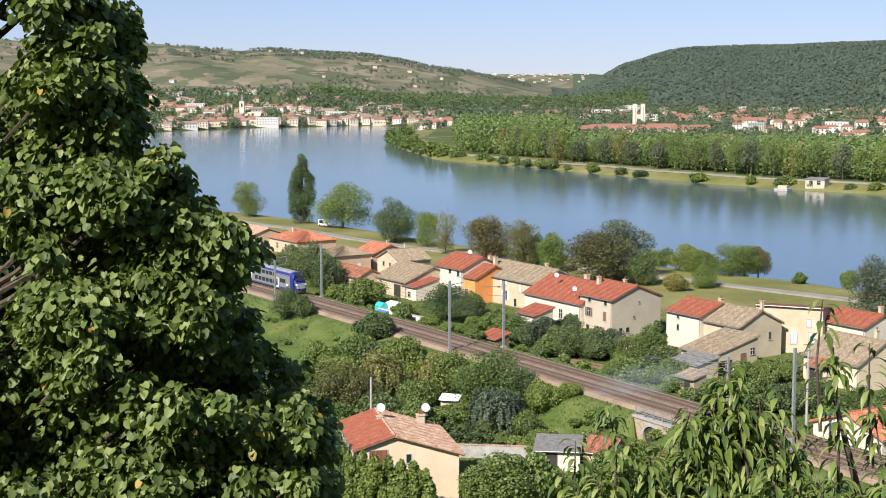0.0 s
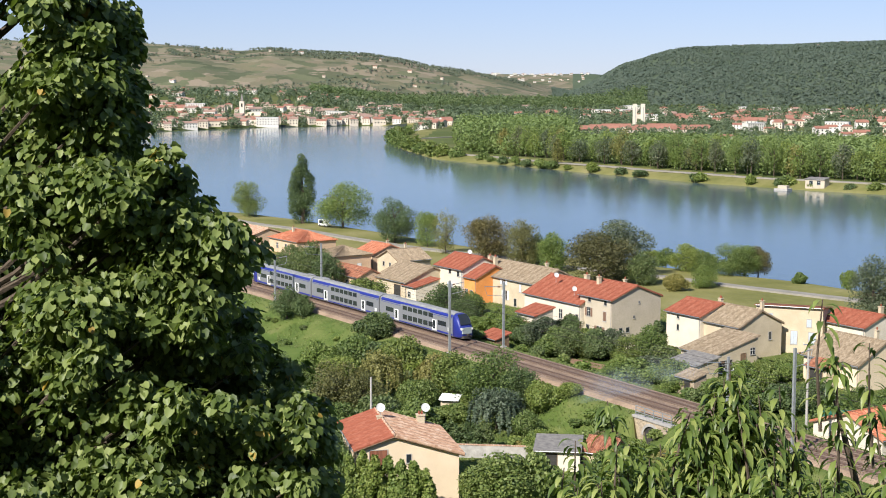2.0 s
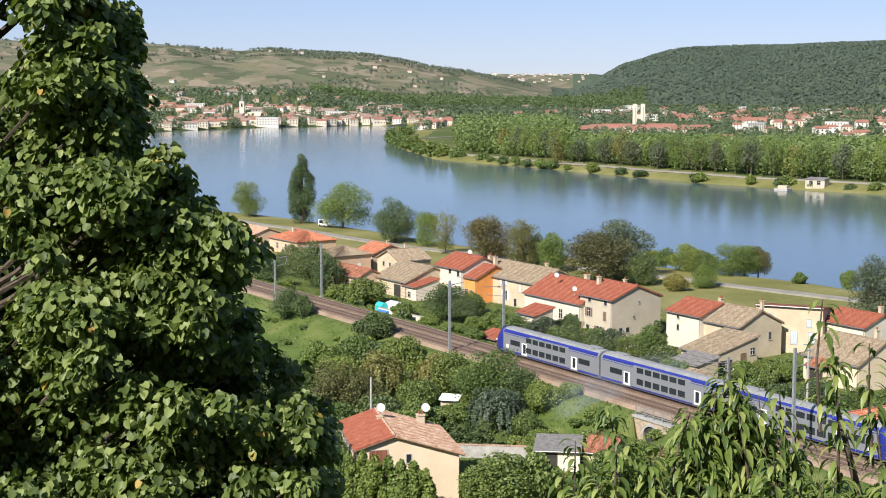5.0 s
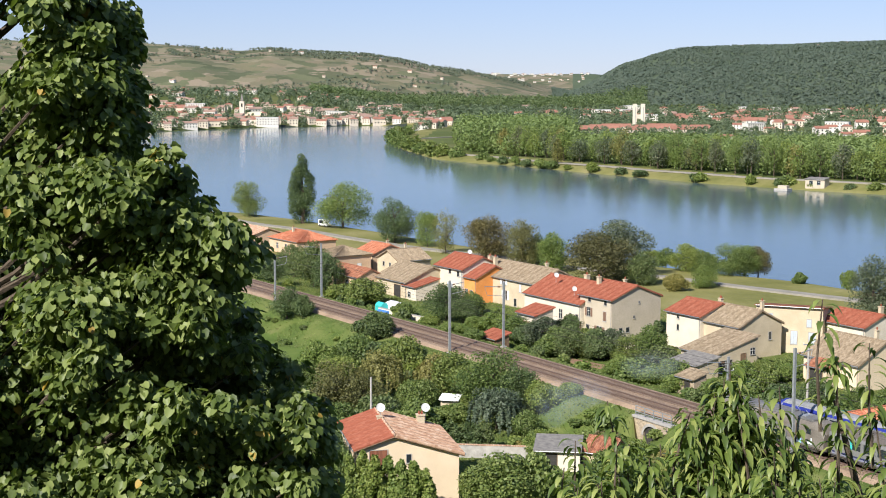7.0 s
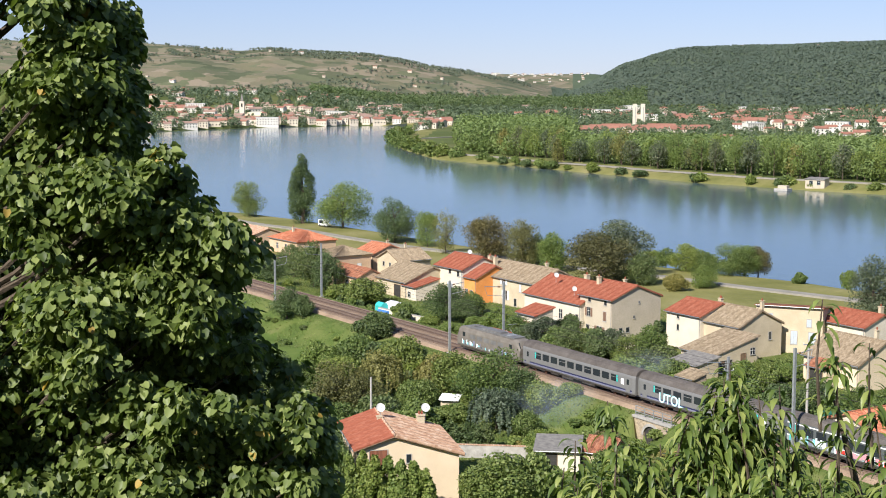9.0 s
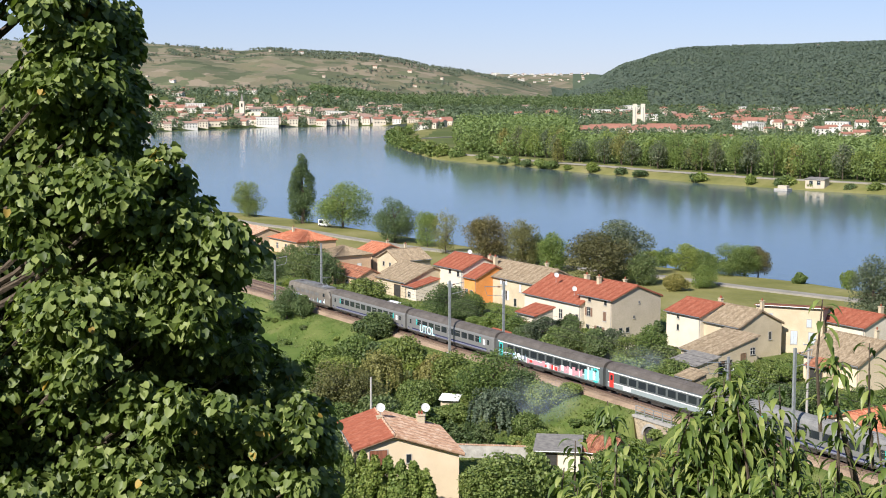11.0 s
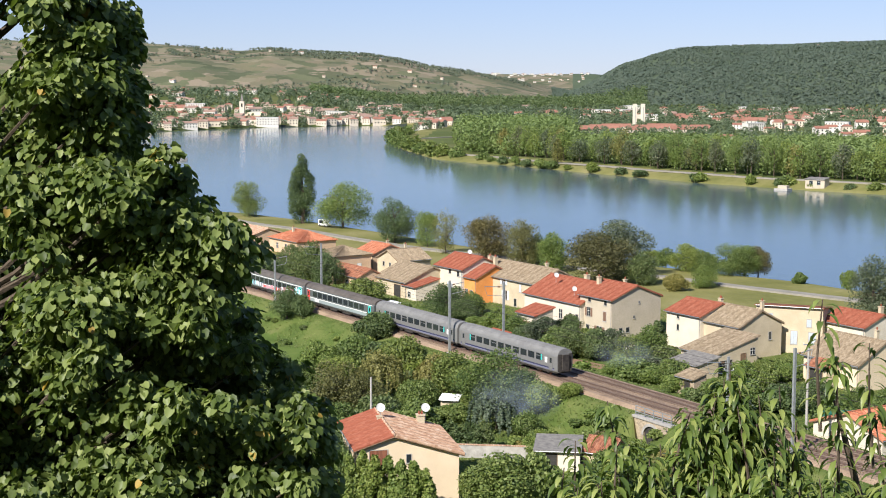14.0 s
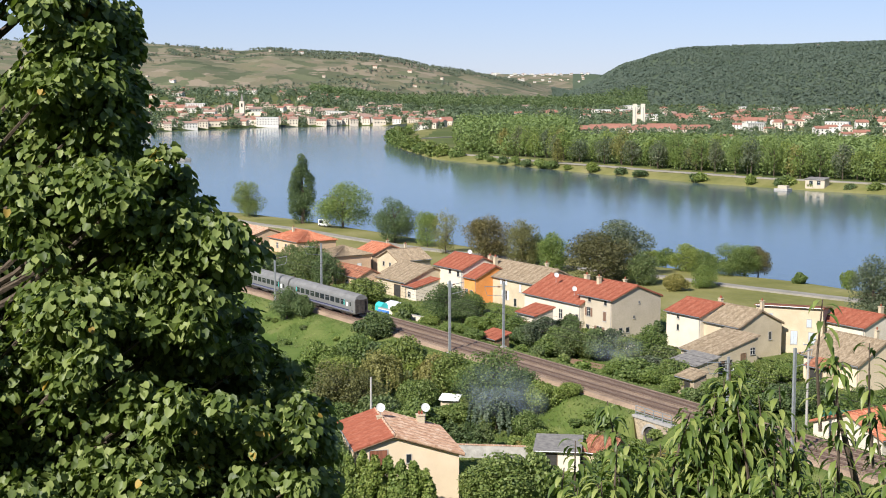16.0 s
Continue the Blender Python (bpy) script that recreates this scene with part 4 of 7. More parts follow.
def coach(style, roof, label, doors, marks=(), tail=False):
    """A 26.4 m passenger coach. The leading end is -x."""
    c = thing("passenger_coach", pose(0, 0, 0), label, "train car", "long-distance train")
    x0, x1, hw = -12.9, 12.9, 1.41
    body = [*CO[:5], (-1.33, 3.25), (-1.41, 2.95), (-1.41, 0.95)]
    loft([[(x, y * k, z) for y, z in body] for x, k in ((x0, 0.93), (x0 + 0.6, 1), (x1 - 0.6, 1), (x1, 0.93))]).put("body", M["silver"] if style == "plain" else M["coach_dark"], c)
    loft([[(x, y * k, z) for y, z in CR] for x, k in ((x0, 0.93), (x0 + 0.6, 1.01), (x1 - 0.6, 1.01), (x1, 0.93))]).put("roof", roof, c)
    rib = Shape()
    for i in range(6):
        a = -0.9 + i * 0.36
        zz = float(np.interp(abs(a), [0, 0.5, 0.9, 1.18], [4.05, 3.98, 3.82, 3.58]))
        rib.box(x0 + 0.7, a - 0.02, zz - 0.03, x1 - 0.7, a + 0.02, zz + 0.035)
    rib.put("roof_ribs", roof, c)
    wins = [(-9.75 + i * 1.96, -9.75 + i * 1.96 + 1.5) for i in range(10)]
    if style == "plain":
        side_panes(c, "window", wins, 1.95, 2.85, M["glass"], hw)
        side_panes(c, "window_rail", [(a + 0.05, b - 0.05) for a, b in wins[::3]], 2.5, 2.56, M["silver"], hw, 0.03)
        side_panes(c, "stripe", [(x0 + 0.6, x1 - 0.6)], 1.12, 1.3, M["navy"], hw, 0.011)
        side_panes(c, "lower_panel", [(x0 + 0.6, x1 - 0.6)], 0.93, 1.119, M["lilac"], hw, 0.010)
        for xd in (wins[0][0] + 0.05, wins[-1][1] - 0.35):
            side_panes(c, "window_edge", [(xd, xd + 0.3)], 1.97, 2.83, M["turquoise"], hw, 0.022)
    else:
        side_panes(c, "window", wins, 1.9, 2.8, M["glass"], hw)
        side_panes(c, "upper_stripe", [(x0 + 0.6, x1 - 0.6)], 2.96, 3.1, M["paint_white"], hw, 0.0)
        side_panes(c, "lower_stripe", [(x0 + 0.6, x1 - 0.6)], 1.55, 1.68, M["paint_white"], hw, 0.011)
        side_panes(c, "lower_panel", [(x0 + 0.6, x1 - 0.6)], 0.98, 1.545, M["coach_low"], hw, 0.009)
    for xd, col in zip((x0 + 1.0, x1 - 1.9), doors):
        side_panes(c, "door", [(xd, xd + 0.9)], 0.98, 2.9, col, hw, 0.025)
        side_panes(c, "door_window", [(xd + 0.22, xd + 0.68)], 1.95, 2.65, M["glass"], hw, 0.035)
    if style == "plain":
        side_panes(c, "notice", [(x1 - 2.9, x1 - 2.3)], 1.8, 2.6, M["paint_white"], hw, 0.012)
    Shape().box(x0 + 0.3, -1.2, 0.55, x1 - 0.3, 1.2, 0.76).box(-3.5, -1.15, 0.25, -1.0, 1.15, 0.549).box(1.2, -1.15, 0.3, 4.0, 1.15, 0.549).box(-6.2, -1.1, 0.3, -4.4, 1.1, 0.549).put("underframe", M["under"], c)
    for bx in (-9.2, 9.2):
        bogie(c, bx)
    g = Shape().box(x0 - 0.28, -0.55, 0.95, x0, 0.55, 3.2).box(x1, -0.55, 0.95, x1 + 0.28, 0.55, 3.2)
    g.put("gangway", M["under"], c)
    for sx in (-1, 1):
        for sy in (-0.87, 0.87):
            Shape().tube([(sx * 12.9, sy, 1.05), (sx * 13.18, sy, 1.05)], [0.1, 0.2], 8).put("buffer", M["under"], c)
    for i, (a, b, z0, z1, col) in enumerate(marks):
        side_panes(c, "graffiti", [(a, b)], z0, z1, M[col], hw, 0.03 + 0.004 * (i % 5), (-1,))
    if tail:
        Shape().box(x1 + 0.001, -1.2, 0.9, x1 + 0.05, -0.6, 3.3).box(x1 + 0.001, 0.6, 0.9, x1 + 0.05, 1.2, 3.3).put("end_wall", M["under"], c, "sooty dark coach end")
    return c


def locomotive():
    c = thing("electric_locomotive", pose(0, 0, 0), "faded grey and beige electric locomotive with graffiti", "locomotive", "long-distance train")
    ring = [(-1.3, 0.7), (1.3, 0.7), (1.45, 0.95), (1.45, 3.0), (1.3, 3.5), (0.9, 3.72), (-0.9, 3.72), (-1.3, 3.5), (-1.45, 3.0), (-1.45, 0.95)]

    def top(z, k):
        return 0.7 + (z - 0.7) * k
    loft([[(x, y * ky, top(z, kz)) for y, z in ring] for x, ky, kz in ((-8.5, 0.9, 0.62), (-7.9, 0.95, 0.97), (-7.0, 1, 1), (7.0, 1, 1), (7.9, 0.95, 0.97), (8.5, 0.9, 0.62))]).put("body", M["loco_beige"], c)
    Shape().box(-6.6, -1.1, 3.68, 6.6, 1.1, 3.9, 0.15).put("roof", M["loco_grey"], c)
    side_panes(c, "lower_band", [(-7.0, 7.0)], 0.96, 1.35, M["silver"], 1.45, 0.012)
    side_panes(c, "side_louvre", [(-4.6 + i * 1.9, -3.2 + i * 1.9) for i in range(5)], 2.2, 2.8, M["loco_grey"], 1.45, 0.02)
    side_panes(c, "cab_window", [(-6.7, -6.0), (6.0, 6.7)], 2.3, 2.95, M["glass"], 1.45)
    for sx in (-1, 1):
        Shape().add([(sx * 8.0, -1.15, 3.4), (sx * 8.0, 1.15, 3.4), (sx * 8.5, 1.1, 2.5), (sx * 8.5, -1.1, 2.5), (sx * 7.7, -1.15, 3.35), (sx * 7.7, 1.15, 3.35), (sx * 8.2, 1.1, 2.45), (sx * 8.2, -1.1, 2.45)],
                    [(0, 1, 2, 3), (7, 6, 5, 4), (0, 4, 5, 1), (1, 5, 6, 2), (2, 6, 7, 3), (3, 7, 4, 0)]).put("windscreen", M["glass"], c)
        for sy in (-0.87, 0.87):
            Shape().tube([(sx * 8.4, sy, 1.05), (sx * 8.8, sy, 1.05)], [0.1, 0.22], 8).put("buffer", M["under"], c)
    x, k = -6.9, 0
    while x < 6.8:
        w = random.uniform(0.12, 0.5)
        if -7.0 < x < -1.5 or 3.6 < x < 7.0 or k % 3 == 0:
            z0 = random.uniform(0.98, 1.25)
            side_panes(c, "graffiti", [(x, x + w * 0.8)], z0, z0 + random.uniform(0.25, 0.75), M[["graffiti_white", "graffiti_blue", "lilac", "coach_dark", "graffiti_white"][k % 5]], 1.45, 0.02 + 0.004 * (k % 4), (-1,))
        x, k = x + w, k + 1
    Shape().box(-7.5, -1.2, 0.4, 7.5, 1.2, 0.71).put("underframe", M["under"], c)
    for bx in (-4.7, 4.7):
        bogie(c, bx)
    p = Shape()
    for sy in (-0.4, 0.4):
        p.tube([(4.6, sy, 3.95), (3.4, sy * 0.9, 4.75), (4.8, sy * 0.8, 5.6)], 0.03, 5)
    p.tube([(4.8, -0.8, 5.62), (4.8, 0.8, 5.62)], 0.035, 5).box(4.2, -0.6, 3.9, 5.0, 0.6, 4.0)
    p.put("pantograph", M["steel"], c)
    q = Shape().box(-5.4, -0.6, 3.9, -4.6, 0.6, 4.05)
    for sy in (-0.4, 0.4):
        q.tube([(-5.0, sy, 4.05), (-3.6, sy, 4.2)], 0.03, 5)
    q.box(-2.5, -0.8, 3.9, 2.6, 0.8, 4.1, 0.15)
    q.put("folded_pantograph", M["loco_grey"], c)
    return c


def scrawl(spans):
    out = []
    for a, b, z0, z1, cols in spans:
        x = a
        while x < b:
            w = random.uniform(0.2, 0.7)
            out.append((x, min(b, x + w * 0.9), z0 + random.uniform(0, 0.3), z1 - random.uniform(0, 0.5), random.choice(cols)))
            x += w
    return out


S, T = M["silver"], M["turquoise"]
cars_blue = [double_deck(True, "blue-nosed double-deck railcar in light grey"), double_deck(False, "light grey double-deck middle railcar with blue bands"), double_deck(True, "rear double-deck railcar in light grey with a blue nose")]
loco = locomotive()
mk3 = scrawl([(-9.5, -5, 0.98, 2.1, ["graffiti_white", "lilac", "graffiti_blue"]), (-5, 3, 0.95, 1.9, ["graffiti_pink", "graffiti_white", "red_door", "graffiti_pink"]), (3, 8.5, 1.0, 2.3, ["graffiti_white", "coach_dark", "graffiti_pink"]), (9, 12.2, 1.0, 2.9, ["graffiti_white", "graffiti_blue", "graffiti_blue"])])
coaches = [coach("plain", M["brown_coach_roof"], "grey passenger coach with a navy stripe and sooty roof", (S, S)),
           coach("plain", M["brown_coach_roof"], "grey passenger coach sprayed with large pale turquoise letters", (S, S)),
           coach("band", M["brown_coach_roof"], "dark passenger coach with white stripes covered in graffiti", (T, T), mk3),
           coach("band", M["brown_coach_roof"], "dark passenger coach with white stripes and a red door", (M["red_door"], T), [(-9.0, -7.4, 1.05, 1.5, "paint_white")]),
           coach("plain", M["grey_coach_roof"], "silver passenger coach with a navy stripe and grey roof", (S, S)),
           coach("plain", M["grey_coach_roof"], "silver passenger coach at the train's end", (S, S), (), True)]
word = bpy.data.curves.new("graffiti_letters", "FONT")
word.body, word.size, word.extrude, word.align_x = "UTOL", 1.75, 0.012, "CENTER"
word.offset = 0.045
word.materials.append(M["graffiti_blue"])
wo = new("graffiti_letters", word)
wo.parent = coaches[1]
wo.matrix_local = pose(-6.3, -1.445, 0.95, 90, 0, 0)
word2 = word.copy()
word2.offset = 0.0
word2.materials.clear()
word2.materials.append(M["graffiti_white"])
wo2 = new("graffiti_letter_fill", word2)
wo2.parent = coaches[1]
wo2.matrix_local = pose(-6.3, -1.466, 0.95, 90, 0, 0)


def car_pose(s, off):
    a, e = on_track(s - 9, off)
    b, e = on_track(s + 9, off)
    d = b - a
    m = (a + b) / 2
    return pose(m.x, m.y, 0, 0, 0, math.degrees(math.atan2(d.y, d.x)))


# ---- line-side ----
def mast(x, y, h, arm, label="grey steel catenary mast beside the railway", lattice=True, z=None):
    """A catenary mast with its bracket; arm: length towards the line, + to its right-hand side."""
    k = -3.58e-4 * y - 0.5402
    ang = math.degrees(math.atan2(-1, -k))
    zz = gz(x, y) - 0.3 if z is None else z
    o = thing("catenary_mast", pose(x, y, zz, 0, 0, ang), label, "mast", "masts along the line")
    Shape().box(-0.13, -0.16, 0, 0.13, 0.16, h).put("post", M["steel"], o)
    Shape().box(-0.35, -0.35, -0.2, 0.35, 0.35, 0.35).put("footing", M["concrete"], o)
    zt = h - 0.4
    Shape().tube([(0, 0, zt - 0.3), (0, arm * 0.98, zt)], 0.06, 6).tube([(0, 0, zt - 1.7), (0, arm * 0.85, zt - 1.4)], 0.04, 6).tube([(0, arm * 0.85, zt - 1.4), (0, arm * 0.98, zt)], 0.03, 5).put("bracket", M["steel"], o)
    Shape().tube([(0, arm * 0.2, zt - 0.25), (0, arm * 0.32, zt - 0.21)], 0.11, 8).put("insulator", M["wood"], o)
    return o


for y, off, h in ((269.6, -4.3, 8.9), (218.1, -4.3, 11.3), (156.6, -4.6, 12.6), (102, -5.3, 10), (330, -5.3, 8.5), (392, -5.3, 8.5),
                  (269.9, 5.6, 10.4), (218.2, 5.6, 10.3), (175.2, 5.6, 7.0), (115, 5.6, 10), (334, 5.6, 8.5), (396, 5.6, 8.5)):
    k = -3.58e-4 * y - 0.5402
    e = Vector((-k, -1, 0)).normalized()
    mast(track_x(y) - e.y * off, y + e.x * off, h, 2.6 if off < 0 else -3.6, z=-0.9)
for off, z in ((-2.0, 5.6), (-2.0, 6.8), (2.0, 5.6), (2.0, 6.8)):
    w = Shape()
    pts = []
    for i in range(41):
        s = -760 + i * 13.0
        sag = 0.9 * (4 * ((i % 5) / 5 - 0.5) ** 2) if z > 6 else 0
        p, e = on_track(s, off, z + sag - (0.6 if z > 6 else 0))
        pts.append(p)
    w.tube(pts, 0.018, 4)
    tagged(w.put("catenary_wire", M["under"]), "thin dark overhead wire above the track", "wire", "overhead wires")


def bridge():
    """A little arched underpass with its railing."""
    p, e = on_track(float(-np.interp(176.0, Y_TAB, S_TAB)), -5.5)
    ang = math.degrees(math.atan2(e.y, e.x))
    o = thing("underpass", pose(p.x, p.y, 0, 0, 0, ang), "small rubble-stone arched underpass beneath the railway", "bridge")
    n = 12
    arch = [(1.5 * math.cos(math.pi * i / n), -2.9 + 1.3 * math.sin(math.pi * i / n)) for i in range(n + 1)]
    outer = [(3.6, -5.2), (3.6, -1.0), (-3.6, -1.0), (-3.6, -5.2), (-1.5, -5.2)] + [(x, z) for x, z in arch[::-1]] + [(1.5, -5.2)]
    Shape().along_y(outer[::-1], -0.3, 0.9).put("stone_wall", M["rubble"], o)
    ring = [(x * 1.0, z) for x, z in arch] + [(x * 1.22, -2.9 + (z + 2.9) * 1.26) for x, z in arch[::-1]]
    for i in range(n):
        a, b, c, d = arch[i], arch[i + 1], ring[2 * n + 1 - i - 1], ring[2 * n + 1 - i]
        Shape().along_y([a, b, c, d], -0.38, -0.301).put("arch_stone", M["concrete"], o)
    # No tunnel behind: an arch-shaped dark sheet paints the passage's shade.
    Shape().along_y([(1.48, -5.15)] + [(x * 0.985, z - 0.02) for x, z in arch] + [(-1.48, -5.15)], -0.14, -0.08).put("passage", M["dark"], o)
    Shape().box(-3.7, -0.45, -1.0, 3.7, 0.6, -0.75, 0.05).put("coping", M["concrete"], o)
    f = thing("railing", pose(p.x, p.y, -0.75, 0, 0, ang), "grey steel railing above the stone underpass", "railing")
    for i in range(5):
        Shape().box(-3.4 + i * 1.7 - 0.05, -0.05, 0, -3.4 + i * 1.7 + 0.05, 0.05, 1.15).put("post", M["steel"], f)
    for z in (0.35, 0.72, 1.1):
        Shape().box(-3.4, -0.035, z, 3.4, 0.035, z + 0.07).put("bar", M["steel"], f)


bridge()


def pole(x, y, h, label, arms=True):
    o = thing("utility_pole", pose(x, y, gz(x, y) - 0.3), label, "pole", "utility poles")
    Shape().tube([(0, 0, 0), (0, 0, h)], [0.19, 0.12], 8).put("shaft", M["concrete"], o)
    if arms:
        Shape().box(-0.7, -0.06, h - 0.5, 0.7, 0.06, h - 0.38).put("crossarm", M["steel"], o)
        for i in (-0.6, 0, 0.6):
            Shape().tube([(i, 0, h - 0.38), (i, 0, h - 0.18)], 0.05, 6).put("insulator", M["dish"], o)
    return o


pole(-9.0, 178, 8.5, "slim concrete utility pole behind the near house", False)
pole(37.6, 187.5, 6.3, "concrete utility pole with a crossarm")
pole(45.6, 178.0, 11.6, "tall concrete utility pole by the village")


def strip(name, pts, width, mat, label, lift=0.06, category="road"):
    """A lane laid on the ground along points."""
    P = []
    for (ax, ay), (bx, by) in zip(pts, pts[1:]):
        n = max(2, int(math.hypot(bx - ax, by - ay) / 3))
        P += [(ax + (bx - ax) * i / n, ay + (by - ay) * i / n) for i in range(n)]
    P.append(pts[-1])
    vs, fs = [], []
    for i, (x, y) in enumerate(P):
        a, b = P[max(0, i - 1)], P[min(len(P) - 1, i + 1)]
        d = Vector((b[0] - a[0], b[1] - a[1])).normalized()
        for sgn in (-1, 1):
            px, py = x - d.y * sgn * width / 2, y + d.x * sgn * width / 2
            zz = max(gz(px, py), gz(x, y)) + lift
            vs += [(px, py, zz), (px, py, zz - 0.5)]
    for i in range(len(P) - 1):
        a, b = i * 4, i * 4 + 4
        fs += [(a, a + 2, b + 2, b), (a + 1, a, b, b + 1), (a + 2, a + 3, b + 3, b + 2)]
    return tagged(link_mesh(name, vs, fs, mat), label, category, "", "structure")


strip("road", [(-155, 540), (-75, 460), (-27, 395), (3, 360), (43, 320), (75, 288), (135, 229), (215, 144)], 3.0, M["asphalt"], "pale narrow riverside lane on the grassy bank", 0.35)
strip("road_far", [(190, 592), (150, 628), (118, 664), (88, 712), (62, 752), (36, 798), (8, 840), (-12, 905), (-26, 985), (-20, 1050), (12, 1090)], 4.5, M["asphalt"], "pale towpath along the far bank", 0.5)


def garden_wall(x0, y0, x1, y1, h, mat, label, cap=None, t=0.3):
    L = math.hypot(x1 - x0, y1 - y0)
    z = min(gz(x0, y0), gz(x1, y1))
    o = thing("garden_wall", pose(x0, y0, z, 0, 0, math.degrees(math.atan2(y1 - y0, x1 - x0))), label, "wall")
    Shape().box(0, -t / 2, -0.6, L, t / 2, h).put("wall", mat, o)
    n = max(1, int(L / 0.6))
    for i in range(n):
        Shape().box(i * L / n, -t / 2 - 0.06, h, (i + 1) * L / n - 0.015, t / 2 + 0.06, h + 0.09).put("coping_tile", cap or M["concrete"], o)
    return o


garden_wall(-1.5, 170.5, 11.5, 169, 1.6, M["concrete"], "low weathered wall capped with tiles in the gardens", M["pink_roof"])
garden_wall(38, 196.5, 47, 190, 1.7, M["beige"], "long beige garden wall capped with tiles", M["orange_roof"])
garden_wall(-12, 268, -2, 255, 1.0, M["white"], "low white garden wall beside the tracks")
garden_wall(26.5, 233.5, 33, 230, 1.2, M["white"], "low white garden wall before the tall house")
house(15.8, 163.4, -8, 5.2, 5.0, -4.6, 2.5, 0.5, M["grey_roof"], M["white"], "mono", "open white shed under a grey sheet roof", [("f", 0.3, 0.2, 2.0, 1.9, None, "door", False, M["dark"])], name="shed", rows=0)
house(19.4, 163.2, -30, 3.6, 4.6, -4.6, 2.3, 1.1, M["brown_roof"], M["beige"], "gable", "little outbuilding with faded brown roof tiles", name="outbuilding")
house(2.0, 190.5, -15, 2.4, 1.2, -4.6, 2.5, 0.25, M["dish"], M["beige"], "mono", "tiny garden shelter with a white sheet roof", name="garden_shelter", rows=0)


def parked_car(x, y, ang, mat, label, van=False):
    c = thing("parked_van" if van else "parked_car", pose(x, y, gz(x, y) + 0.12, 0, 0, ang), label, "van" if van else "car")
    h = 2.0 if van else 1.45
    prof = [(-2.1, 0.35), (2.1, 0.35), (2.15, 0.8), (1.2, 0.95), (0.6 if not van else 1.0, h), (-1.3 if not van else -2.05, h), (-2.1, 0.95)]
    Shape().along_y([(a, z) for a, z in prof], -0.85, 0.85).put("body", mat, c)
    for sy in (-1, 1):
        Shape().box(-1.5, sy * 0.86 - 0.02, 0.98, 0.5, sy * 0.86 + 0.02, h - 0.14).put("side_window", M["glass"], c)
        for sx in (-1.3, 1.3):
            n = 14
            w = Shape().add([(sx + 0.32 * math.cos(2 * math.pi * k / n), sy * 0.8 + dy, 0.32 + 0.32 * math.sin(2 * math.pi * k / n)) for dy in (-0.1, 0.1) for k in range(n)],
                            [(k, n + k, n + (k + 1) % n, (k + 1) % n) for k in range(n)] + [tuple(range(n)), tuple(range(2 * n - 1, n - 1, -1))])
            w.put("wheel", M["under"], c)
    return c


parked_car(-34.8, 424, -50, M["paint_white"], "white van parked on the riverside grass", True)
parked_car(22.0, 340, -45, M["paint_white"], "white van half hidden by the riverside trees", True)
# tarpaulins and a net in the yards
for (x, y, w, d, h, mk, lb) in ((-8.5, 268.5, 5, 3.0, 2.0, "dish", "white party tent in a garden"), (-10.8, 266.5, 3.2, 1.8, 0.8, "blue_tarp", "blue tarpaulin over a heap in a garden"), (-11.5, 269, 2.2, 1.6, 1.9, "turquoise", "pale turquoise garden tent")):
    tt = thing("garden_tent" if h > 1 else "tarpaulin", pose(x, y, gz(x, y), 0, 0, -57), lb, "tent" if h > 1 else "tarpaulin")
    Shape().along_x([(-d / 2, 0.0), (d / 2, 0.0), (d / 2, h * 0.7), (d * 0.25, h * 0.93), (0, h), (-d * 0.25, h * 0.93), (-d / 2, h * 0.7)], -w / 2, w / 2).put("cover", M[mk], tt)
    for sx in (-w / 2, w / 2):
        Shape().tube([(sx, -d / 2 - 0.03, -0.2), (sx, -d / 2 - 0.03, h * 0.7)], 0.03, 5).put("pole", M["steel"], tt)
net = thing("windbreak_net", pose(52, 170.5, gz(52, 170.5), 0, 0, 8), "dark green windbreak net behind a white house", "net")
Shape().box(-7, -0.03, 0.1, 9, 0.03, 4.2).put("net", M["green_net"], net)
for i in range(6):
    Shape().tube([(-7 + i * 3.2, 0.06, -0.4), (-7 + i * 3.2, 0.06, 4.3)], 0.04, 6).put("post", M["steel"], net)
strip("garden_bed", [(19.0, 223.5), (27.5, 214.5)], 2.6, M["soil"], "bare brown soil bed between railway and houses", 0.1, "garden bed")
# dishes on the roofs
dish(-6.9, 156.5, 3.9, 0.5, 200, 0.7)
dish(-2.0, 160.0, 3.0, 0.5, 195, 0.8)
dish(5.3, 287, 5.4, 0.45, 200, 0.8)
dish(20.2, 256.5, 4.9, 0.45, 205, 0.8)
dish(22.6, 247, 3.9, 0.45, 200, 0.7)


# ---- plants ----
rng = np.random.default_rng(5)


def unit(v):
    return v / np.maximum(np.linalg.norm(v, axis=-1, keepdims=True), 1e-9)


def leaf_quads(c, nrm, size, stretch=1.3, jitter=0.75):
    """Small quads at c, roughly facing along nrm."""
    n = len(c)
    nn = unit(nrm + rng.normal(0, jitter, (n, 3)))
    a = unit(np.cross(nn, rng.normal(0, 1, (n, 3))))
    b = np.cross(nn, a)
    s = size * rng.uniform(0.6, 1.25, (n, 1)) / 2
    a, b = a * s * stretch, b * s
    return np.stack([c - a * 0.9, c + b * 0.85 - a * 0.1, c + a, c - b * 0.85 + a * 0.1], 1)


